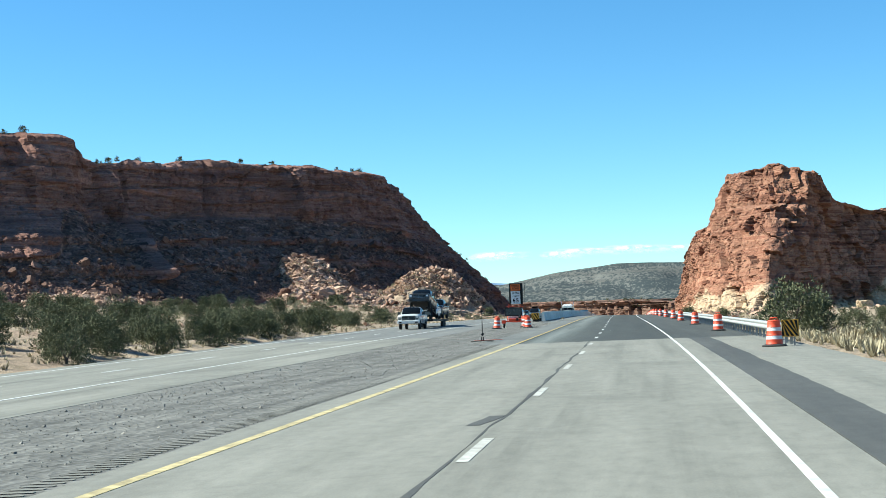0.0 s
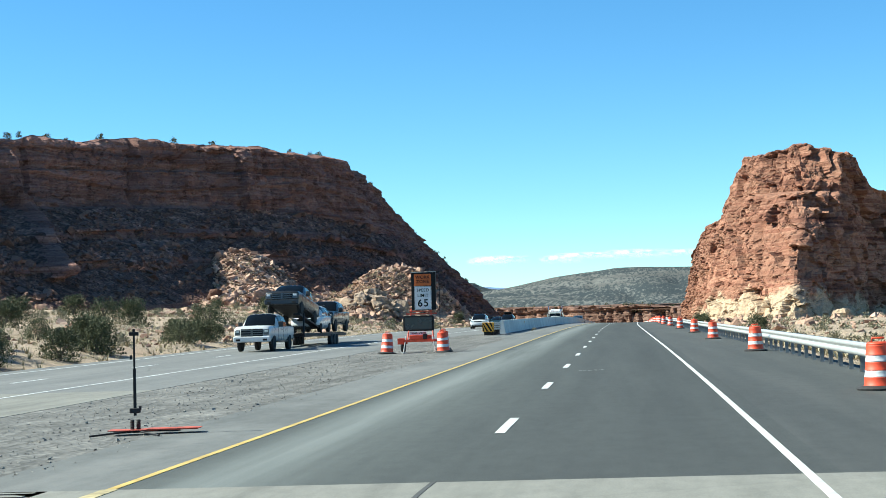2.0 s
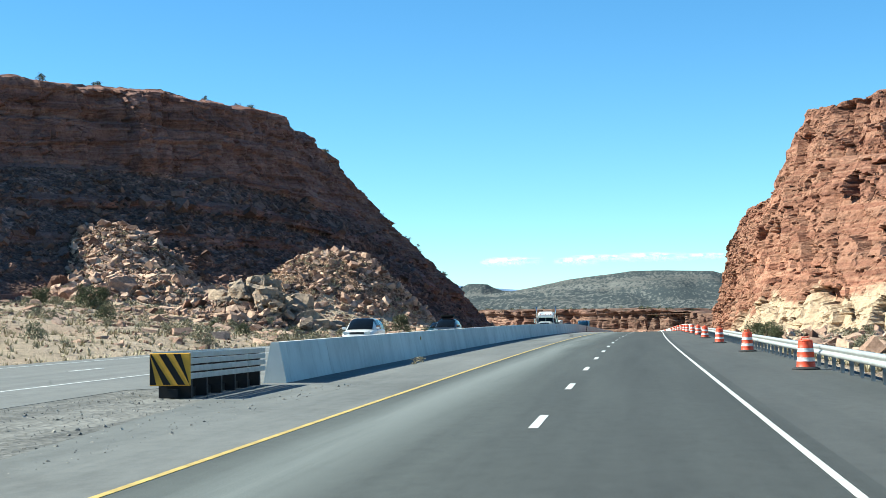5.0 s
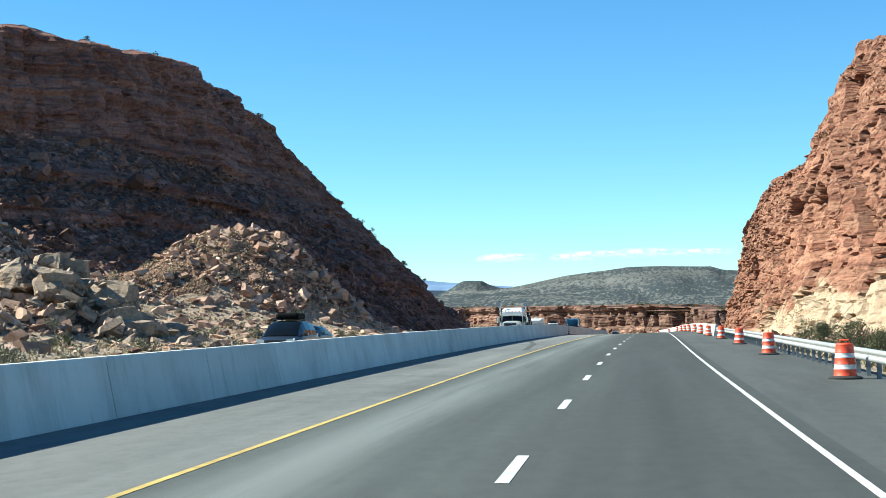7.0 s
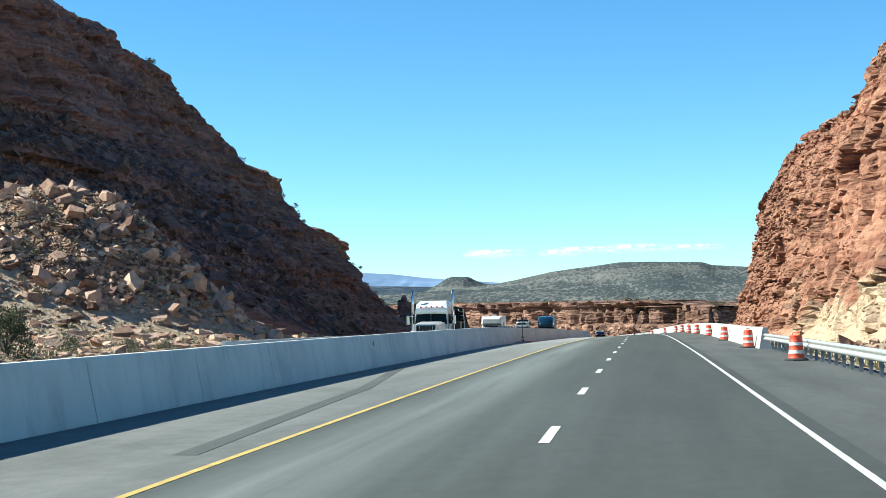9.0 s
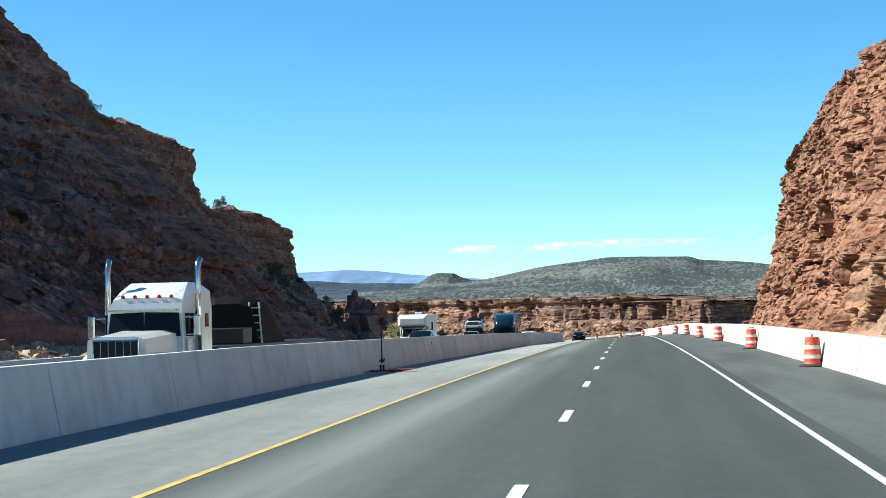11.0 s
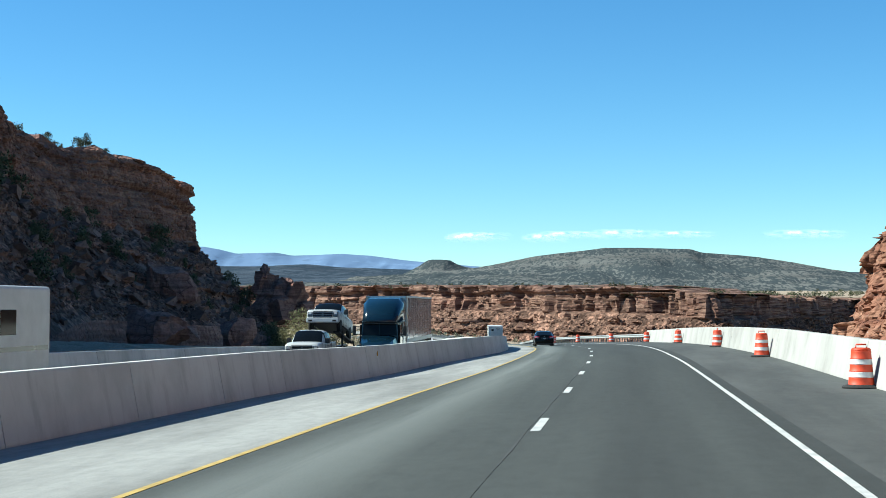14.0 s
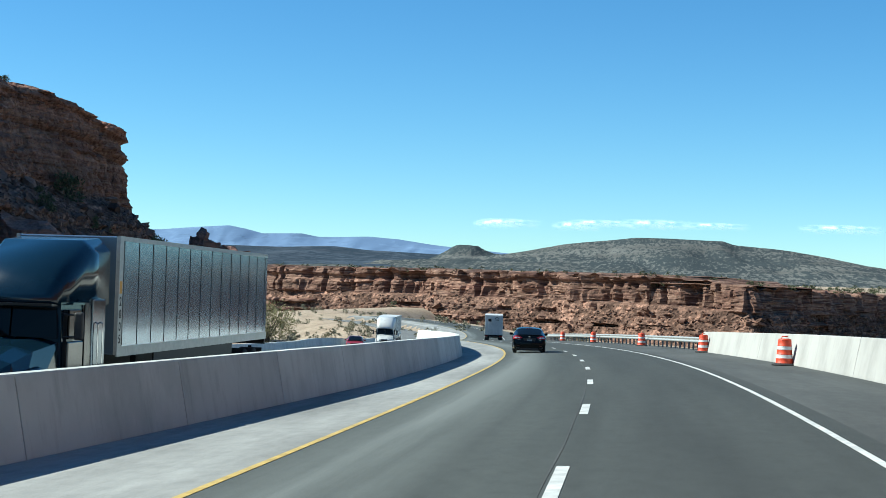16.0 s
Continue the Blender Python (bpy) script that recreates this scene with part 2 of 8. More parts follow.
def rubble_material(name, a, b_, c_):
    m, n, l, b = material(name, 0.95, 0, 0.15)
    geo = n.new("ShaderNodeNewGeometry").outputs["Random Per Island"]
    c = n.new("ShaderNodeTexCoord").outputs["Object"]
    col = ramp(n, l, geo, [(0, a), (0.5, b_), (1, c_)])
    col = mixed(n, l, 0.6, col, ramp(n, l, noise_of(n, l, c, 2.4, 8, 0.7), [(0.34, (0.36, 0.34, 0.33)), (0.5, (0.95, 0.94, 0.93)), (0.64, (1.25, 1.22, 1.18))]), "MULTIPLY")
    dusty(n, l, b, col)
    bumped(n, l, b, noise_of(n, l, c, 3.0, 8, 0.7), 0.5, 0.25)
    return m


RUBBLE = rubble_material("fallen_sandstone", (0.15, 0.080, 0.060), (0.68, 0.475, 0.36), (0.37, 0.222, 0.165))


def talus_material(name, tint, grow=1.0):
    """Broken scree between the ledges."""
    m, n, l, b = material(name, 0.96, 0, 0.1)
    c = n.new("ShaderNodeTexCoord").outputs["Object"]
    out = []
    for scale in (0.75 / grow, 2.1 / grow):
        v = n.new("ShaderNodeTexVoronoi")
        v.inputs["Scale"].default_value = scale
        l.new(c, v.inputs["Vector"])
        out.append(v)
    col = ramp(n, l, noise_of(n, l, c, 0.05, 5, 0.6), [(0.35, tuple(0.64 * q for q in tint)), (0.5, tint), (0.66, tuple(1.38 * q for q in tint))])
    for v in out:
        col = mixed(n, l, 0.7, col, ramp(n, l, v.outputs["Color"], [(0.15, (0.42, 0.41, 0.41)), (0.55, (0.85, 0.84, 0.83)), (0.9, (1.75, 1.66, 1.60))]), "MULTIPLY")
    dusty(n, l, b, col)
    bumped(n, l, b, mixed(n, l, 0.4, out[0].outputs["Distance"], out[1].outputs["Distance"]), 0.9, 1.0)
    return m


TALUS = talus_material("dark_scree", (0.245, 0.146, 0.116))
RUBBLE_SOIL = talus_material("rubble_soil", (0.30, 0.195, 0.138), 0.45)
TALUS_RED = talus_material("red_scree", (0.24, 0.145, 0.108), 3.0)
RUBBLE_DARK = rubble_material("varnished_talus", (0.095, 0.058, 0.048), (0.30, 0.182, 0.145), (0.175, 0.108, 0.088))


def ground_material():
    m, n, l, b = material("desert_ground", 0.97, 0, 0.1)
    c = n.new("ShaderNodeTexCoord").outputs["Object"]
    big = noise_of(n, l, c, 0.045, 6, 0.6)
    mid = noise_of(n, l, c, 0.7, 7, 0.65)
    col = ramp(n, l, big, [(0.3, (0.37, 0.275, 0.20)), (0.5, (0.53, 0.42, 0.315)), (0.7, (0.45, 0.32, 0.235))])
    col = mixed(n, l, ramp(n, l, mid, [(0.5, (0, 0, 0)), (0.72, (0.75, 0.75, 0.75))]), col, (0.20, 0.165, 0.095))
    col = mixed(n, l, 0.5, col, ramp(n, l, noise_of(n, l, c, 6, 6, 0.75), [(0.34, (0.40, 0.39, 0.38)), (0.5, (0.95, 0.95, 0.95)), (0.64, (1.25, 1.24, 1.22))]), "MULTIPLY")
    dusty(n, l, b, col)
    bumped(n, l, b, noise_of(n, l, c, 1.6, 9, 0.72), 0.9, 0.35)
    return m


GROUND = ground_material()


def far_material(name, soil, brush, spots, bump=6.0, stretch=(1, 1, 1)):
    """A far slope dotted with dark brush."""
    m, n, l, b = material(name, 1.0, 0, 0.0)
    c = n.new("ShaderNodeTexCoord").outputs["Object"]
    d = noise_of(n, l, c, spots, 6, 0.72, stretch)
    band = noise_of(n, l, c, 0.012, 6, 0.6, (0.3, 0.3, 3.5))
    base = ramp(n, l, band, [(0.40, tuple(v * 0.78 for v in soil)), (0.5, soil), (0.60, tuple(min(1, v * 1.12) for v in soil))])
    patch = noise_of(n, l, c, 0.004, 4, 0.6)
    k = n.new("ShaderNodeMath")
    k.operation = "MULTIPLY_ADD"
    l.new(patch, k.inputs[0])
    k.inputs[1].default_value = 0.55
    l.new(d, k.inputs[2])
    col = mixed(n, l, ramp(n, l, k.outputs[0], [(0.72, (0, 0, 0)), (0.78, (1, 1, 1))]), base, brush)
    dusty(n, l, b, col)
    bumped(n, l, b, noise_of(n, l, c, 0.02, 8, 0.65), 0.8, bump)
    return m


# a slight bluish cast in the brush stands in for haze
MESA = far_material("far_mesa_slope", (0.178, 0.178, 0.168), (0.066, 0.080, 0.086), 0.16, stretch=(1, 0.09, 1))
# blue mixed into soil and brush paints in the haze of distance
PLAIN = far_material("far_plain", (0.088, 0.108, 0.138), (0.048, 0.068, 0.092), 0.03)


def plain_material(name, colour, rough=0.6, metal=0.0, wear=0.12, scale=3.0, bump=0.0, spec=0.5, coat=0.0):
    """Paint, rubber, metal: one colour with dirt and grain."""
    m, n, l, b = material(name, rough, metal, spec)
    c = n.new("ShaderNodeTexCoord").outputs["Object"]
    k = noise_of(n, l, c, scale, 7, 0.65)
    lo = tuple(max(0, v * (1 - wear * 1.6)) for v in colour)
    hi = tuple(min(1, v * (1 + wear)) for v in colour)
    dusty(n, l, b, ramp(n, l, k, [(0.3, lo), (0.7, hi)]))
    r = n.new("ShaderNodeMapRange")
    r.inputs[3].default_value, r.inputs[4].default_value = max(0.02, rough - 0.08), min(1, rough + 0.1)
    l.new(k, r.inputs[0])
    l.new(r.outputs[0], b.inputs["Roughness"])
    b.inputs["Coat Weight"].default_value = coat
    b.inputs["Coat Roughness"].default_value = 0.04
    if bump:
        bumped(n, l, b, noise_of(n, l, c, scale * 14, 6, 0.7), bump, 0.01)
    return m


def pavement_material(name, stops, streak=0.25, bleach=None, grain=40.0, rough=0.9, cracks=0.0, crack_colour=(0.06, 0.06, 0.06), blot=0.0, side=None):
    """Pavement by UV (metres across and along): wheel paths, blotches, grain, tar lines."""
    m, n, l, b = material(name, rough, 0, 0.3)
    uv = n.new("ShaderNodeUVMap").outputs[0]
    long = noise_of(n, l, uv, 1.0, 6, 0.6, (0.9, 0.035, 1))
    col = ramp(n, l, long, stops)
    spots = noise_of(n, l, uv, 0.35, 6, 0.65, (1, 0.5, 1))
    col = mixed(n, l, ramp(n, l, spots, [(0.5, (0, 0, 0)), (0.75, (streak, streak, streak))]), col, tuple(v * 1.35 for v in stops[-1][1]))
    if blot:
        dirt = noise_of(n, l, uv, 0.12, 7, 0.7, (1, 0.8, 1))
        col = mixed(n, l, ramp(n, l, dirt, [(0.52, (0, 0, 0)), (0.62, (blot, blot, blot))]), col, tuple(v * 0.55 for v in stops[0][1]))
    if cracks:
        v = n.new("ShaderNodeTexVoronoi")
        v.feature = "DISTANCE_TO_EDGE"
        v.inputs["Scale"].default_value = 0.16
        mp = n.new("ShaderNodeMapping")
        mp.inputs["Scale"].default_value = (0.7, 1.3, 1)
        wob = noise_of(n, l, uv, 0.5, 5, 0.6)
        add = mixed(n, l, 0.12, uv, wob, "ADD")
        l.new(add, mp.inputs["Vector"])
        l.new(mp.outputs[0], v.inputs["Vector"])
        col = mixed(n, l, ramp(n, l, v.outputs["Distance"], [(0.0, (cracks, cracks, cracks)), (0.007, (0, 0, 0))]), col, crack_colour)
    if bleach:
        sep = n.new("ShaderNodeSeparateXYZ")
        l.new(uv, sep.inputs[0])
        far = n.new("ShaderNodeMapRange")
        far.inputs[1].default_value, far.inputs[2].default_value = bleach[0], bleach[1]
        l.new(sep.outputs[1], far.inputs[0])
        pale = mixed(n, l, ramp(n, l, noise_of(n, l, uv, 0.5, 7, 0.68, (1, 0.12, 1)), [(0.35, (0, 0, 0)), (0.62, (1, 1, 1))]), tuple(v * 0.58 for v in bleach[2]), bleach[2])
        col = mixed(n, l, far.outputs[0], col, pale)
    mottle = noise_of(n, l, uv, 3.5, 6, 0.7, (1, 0.45, 1))
    col = mixed(n, l, 0.55, col, ramp(n, l, mottle, [(0.34, (0.76, 0.76, 0.76)), (0.5, (1, 1, 1)), (0.66, (1.16, 1.16, 1.15))]), "MULTIPLY")
    # the left lane is set paler than the right
    if side:
        across = n.new("ShaderNodeSeparateXYZ")
        l.new(uv, across.inputs[0])
        worn = n.new("ShaderNodeMapRange")
        worn.inputs[1].default_value, worn.inputs[2].default_value = 1.2, -1.6
        l.new(across.outputs[0], worn.inputs[0])
        col = mixed(n, l, worn.outputs[0], col, mixed(n, l, 1.0, col, side, "MULTIPLY"))
        # sheen along the left lane, painted in as a soft pale band
        place = n.new("ShaderNodeMapRange")
        place.inputs[1].default_value, place.inputs[2].default_value = -4.0, 4.0
        l.new(across.outputs[0], place.inputs[0])
        band = ramp(n, l, place.outputs[0], [(0.06, (0, 0, 0)), (0.17, (1, 1, 1)), (0.21, (0.8, 0.8, 0.8)), (0.34, (0, 0, 0))])
        sheen_noise = ramp(n, l, noise_of(n, l, uv, 1.0, 7, 0.62, (0.7, 0.02, 1)), [(0.32, (0.1, 0.1, 0.1)), (0.54, (0.9, 0.9, 0.9))])
        col = mixed(n, l, mixed(n, l, 1.0, band, sheen_noise, "MULTIPLY"), col, tuple(q * 3.0 for q in stops[-1][1]))
    g = noise_of(n, l, uv, grain, 3, 0.7)
    col = mixed(n, l, 0.45, col, ramp(n, l, g, [(0.3, (0.62, 0.62, 0.62)), (0.65, (1.12, 1.12, 1.12))]), "MULTIPLY")
    dusty(n, l, b, col)
    bumped(n, l, b, g, 0.25, 0.01)
    return m


ASPHALT = pavement_material("new_asphalt", [(0.3, (0.048, 0.052, 0.050)), (0.52, (0.062, 0.067, 0.064)), (0.7, (0.074, 0.080, 0.076))], 0.14, side=(1.38, 1.40, 1.38))
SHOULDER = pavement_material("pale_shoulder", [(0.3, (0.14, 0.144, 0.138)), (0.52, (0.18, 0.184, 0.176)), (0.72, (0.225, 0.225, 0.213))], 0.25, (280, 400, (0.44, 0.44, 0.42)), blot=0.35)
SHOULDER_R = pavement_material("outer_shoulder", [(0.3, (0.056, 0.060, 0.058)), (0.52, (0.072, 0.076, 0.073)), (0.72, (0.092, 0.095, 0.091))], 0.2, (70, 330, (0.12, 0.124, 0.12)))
OLD = pavement_material("worn_pale_pavement", [(0.3, (0.162, 0.159, 0.140)), (0.45, (0.245, 0.240, 0.211)), (0.72, (0.305, 0.296, 0.262))], 0.3, None, cracks=0.10, blot=0.3)
OLD_TAR = pavement_material("tarred_strip", [(0.3, (0.07, 0.072, 0.072)), (0.55, (0.095, 0.097, 0.095)), (0.75, (0.13, 0.13, 0.125))], 0.3)
OTHER = pavement_material("other_roadway", [(0.3, (0.15, 0.155, 0.15)), (0.5, (0.19, 0.193, 0.187)), (0.72, (0.235, 0.235, 0.225))], 0.3, None, cracks=0.4)
PAINT_W = plain_material("road_white", (0.72, 0.72, 0.70), 0.7, 0, 0.25, 2.5)
PAINT_OLD = plain_material("worn_road_white", (0.52, 0.51, 0.47), 0.8, 0, 0.35, 3.5)
PAINT_OLD_Y = plain_material("worn_road_yellow", (0.56, 0.46, 0.24), 0.8, 0, 0.35, 3.5)
PAINT_Y = plain_material("road_yellow", (0.62, 0.43, 0.12), 0.7, 0, 0.22, 2.5)


def gravel_material():
    m, n, l, b = material("median_gravel", 0.97, 0, 0.15)
    c = n.new("ShaderNodeTexCoord").outputs["Object"]
    v = n.new("ShaderNodeTexVoronoi")
    v.inputs["Scale"].default_value = 7
    l.new(c, v.inputs["Vector"])
    col = mixed(n, l, 0.35, ramp(n, l, noise_of(n, l, c, 0.6, 6, 0.65), [(0.3, (0.135, 0.133, 0.126)), (0.5, (0.19, 0.186, 0.176)), (0.7, (0.25, 0.243, 0.228))]), ramp(n, l, noise_of(n, l, c, 1.0, 7, 0.65, (2.2, 0.05, 1)), [(0.38, (0.35, 0.35, 0.35)), (0.5, (1, 1, 1)), (0.62, (1.4, 1.38, 1.34))]), "MULTIPLY")
    col = mixed(n, l, 0.6, col, ramp(n, l, v.outputs["Color"], [(0.1, (0.55, 0.55, 0.55)), (0.9, (1.25, 1.25, 1.25))]), "MULTIPLY")
    dusty(n, l, b, col)
    h = mixed(n, l, 0.5, v.outputs["Distance"], noise_of(n, l, c, 2, 8, 0.7))
    bumped(n, l, b, h, 0.8, 0.08)
    return m


GRAVEL = gravel_material()


def concrete_material(name, colour, stain=0.3):
    m, n, l, b = material(name, 0.88, 0, 0.3)
    c = n.new("ShaderNodeTexCoord").outputs["Object"]
    big = noise_of(n, l, c, 0.5, 6, 0.6)
    run = noise_of(n, l, c, 2.2, 6, 0.65, (1, 1, 0.18))
    col = ramp(n, l, big, [(0.3, tuple(v * 0.72 for v in colour)), (0.52, tuple(v * 0.93 for v in colour)), (0.7, colour)])
    col = mixed(n, l, ramp(n, l, run, [(0.52, (0, 0, 0)), (0.78, (stain, stain, stain))]), col, tuple(v * 0.5 for v in colour))
    rnd = n.new("ShaderNodeObjectInfo").outputs["Random"]
    col = mixed(n, l, 1.0, col, ramp(n, l, rnd, [(0, (0.88, 0.88, 0.88)), (1, (1.06, 1.06, 1.06))]), "MULTIPLY")
    dusty(n, l, b, col)
    bumped(n, l, b, noise_of(n, l, c, 14, 8, 0.7), 0.2, 0.02)
    return m


CONCRETE = concrete_material("barrier_concrete", (0.79, 0.81, 0.775), 0.65)
CONCRETE_W = concrete_material("new_white_concrete", (0.56, 0.55, 0.525), 0.3)


# ---- mesh helpers ----
def mesh_of(name, verts, faces, mat, flat=True, uv=None):
    me = bpy.data.meshes.new(name)
    me.from_pydata([tuple(v) for v in verts], [], [tuple(f) for f in faces])
    finish(me, mat, flat)
    if uv is not None:
        layer = me.uv_layers.new(name="UVMap")
        idx = np.empty(len(me.loops), np.int32)
        me.loops.foreach_get("vertex_index", idx)
        layer.data.foreach_set("uv", np.asarray(uv, np.float32)[idx].ravel())
    return me


def finish(me, mat, flat=True):
    me.materials.append(mat)
    me.polygons.foreach_set("use_smooth", np.full(len(me.polygons), not flat))
    me.update()


def sheet(name, grid, mat, flat=True, uv=None):
    """A mesh from a rows x columns x 3 array."""
    r, c = grid.shape[:2]
    k = np.arange(r * c).reshape(r, c)
    quads = np.stack([k[:-1, :-1], k[:-1, 1:], k[1:, 1:], k[1:, :-1]], -1).reshape(-1, 4)
    me = bpy.data.meshes.new(name)
    me.vertices.add(r * c)
    me.vertices.foreach_set("co", grid.reshape(-1).astype(np.float32))
    me.loops.add(len(quads) * 4)
    me.loops.foreach_set("vertex_index", quads.reshape(-1).astype(np.int32))
    me.polygons.add(len(quads))
    me.polygons.foreach_set("loop_start", np.arange(0, len(quads) * 4, 4, dtype=np.int32))
    if uv is not None:
        layer = me.uv_layers.new(name="UVMap")
        layer.data.foreach_set("uv", uv.reshape(-1, 2)[quads.reshape(-1)].astype(np.float32).ravel())
    me.update(calc_edges=True)
    me.validate()
    finish(me, mat, flat)
    return me


def solid_strip(name, y0, y1, u0, u1, mat, up=0.0, step=4.0, thick=0.12, cuts=2, wobble=0.0):
    """A paved strip along the road, with thickness. u0, u1 may be functions of y."""
    y = np.linspace(y0, y1, max(2, int((y1 - y0) / step) + 1))
    a = u0(y) if callable(u0) else np.full(len(y), float(u0))
    b = u1(y) if callable(u1) else np.full(len(y), float(u1))
    if wobble:
        q = np.stack([y * 0.35, 0 * y, 0 * y], -1)
        a, b = a + wobble * fbm(q, 3, 5), b + wobble * fbm(q + 40, 3, 6)
    rows, uvs = [], []
    for n in range(cuts + 1):
        u = a + (b - a) * n / cuts
        rows.append(at(y, u, up))
        uvs.append(np.stack([u, y], -1))
    rows = [at(y, a, up - thick)] + rows + [at(y, b, up - thick)]
    uvs = [uvs[0]] + uvs + [uvs[-1]]
    ob = new(name, sheet(name, np.array(rows)[::-1], mat, True, np.array(uvs)[::-1]))
    return ob


def part(name, me, parent, label=""):
    ob = new(name, me)
    ob.parent = parent
    if label:
        tagged(ob, label)
    return ob


def empty(name, label, category, group="", kind=""):
    return tagged(new(name), label, category, group, kind)

# ---- terrain ----
def foot_left(y):
    """Foot of the ridge beside the other roadway."""
    return np.interp(y, [190, 238, 258, 290, 322, 342, 360, 388, 415, 445, 475, 510, 540, 566, 600, 640, 700],
                     [-150, -112, -100, -84, -76, -64, -50, -40, -33, -30, -30, -36, -46, -56, -62, -64, -70])


# mounds of fallen rock: x, y, height, half widths
PILES = ((-80, 338, 12.0, 13, 13), (-70, 318, 4.2, 12, 12), (-48.8, 360.5, 10.6, 11, 13), (-58, 349, 3.2, 8, 8), (-42, 279, 2.2, 6, 8), (-104, 256, 3.0, 12, 9))


def land(x, y):
    """Height of the open ground."""
    h = np.interp(y, YS, HEAD)
    u = (x - np.interp(y, YS, CENT)) * np.cos(h)
    road = surf(y, np.clip(u, -24, 9))
    near = np.clip(y, -80, 1000)
    # left: a bench that rises to the foot of the ridge
    rise = np.interp(near, [-80, 200, 330, 400, 470, 560, 640, 720], [1.2, 2.4, 4.0, 3.2, 1.6, 0.6, -3.0, -7.0])
    left = rise * smooth(23.5, 62, -u) + 0.35 * smooth(23.5, 27, -u)
    # right: a ditch, then the apron of the butte; past it the canyon
    right = (-0.7 * smooth(8.5, 12, u) + 0.5 * smooth(12, 34, u)) * (1 - smooth(440, 500, near))
    fall = -11.0 * smooth(520, 700, near + 0.9 * np.clip(u - 10, 0, 160)) * smooth(11, 40, u)
    fall = fall - 9.0 * smooth(0, 60, u - 60) * smooth(470, 640, near)
    beyond = smooth(640, 900, y + 0.0 * x)
    valley = -13.0 - 9.0 * smooth(900, 1150, y)
    z = road + np.where(u < 0, left, right + fall)
    z = z + (valley - z) * beyond * smooth(14, 60, np.abs(u + 6))
    # the plateau behind the canyon wall, and the plain behind it
    top = smooth(34, 80, y - wall_line(x))
    z = z + (np.interp(y, [1200, 1700, 3000, 4500], [11.0, 12.0, 34.0, 60.0]) - z) * top
    for cx, cy, up, rx, ry in PILES:
        z = z + up * np.exp(-(((x - cx) / rx) ** 2 + ((y - cy) / ry) ** 2) ** 1.3)
    rough = fbm(np.stack([x * 0.07, y * 0.07, 0 * x], -1), 4, 31) * 0.55 + fbm(np.stack([x * 0.6, y * 0.6, 0 * x], -1), 3, 8) * 0.14
    z = z + rough * np.clip(smooth(24, 32, -u) + smooth(9.5, 15, u), 0, 1)
    return z - 0.16 * (1 - np.clip(smooth(23.5, 25.5, -u) + smooth(7.5, 9.5, u), 0, 1)) - 0.02


def wall_line(x):
    """y of the canyon wall's foot."""
    return np.interp(x, [-900, -420, -262, -140, -60, 0, 44, 60, 130, 400, 900], [1500, 1460, 1395, 1335, 1260, 1195, 1160, 1195, 1365, 1500, 1600])


def axis(fine0, fine1, step, lo, hi, grow=1.16):
    out = list(np.arange(fine0, fine1 + step, step))
    d = step
    while out[-1] < hi:
        d *= grow
        out.append(out[-1] + d)
    d, low = step, [fine0]
    while low[-1] > lo:
        d *= grow
        low.append(low[-1] - d)
    return np.array(low[:0:-1] + out)


gx = axis(-100, 50, 1.3, -4800, 4800, 1.09)
gy = axis(-30, 640, 1.7, -900, 4900, 1.045)
GX, GY = np.meshgrid(gx, gy)
ground = new("ground", sheet("ground", np.stack([GX, GY, land(GX, GY)], -1), GROUND, False))
tagged(ground, "tan desert ground with dry grass and stones", "ground", kind="structure")


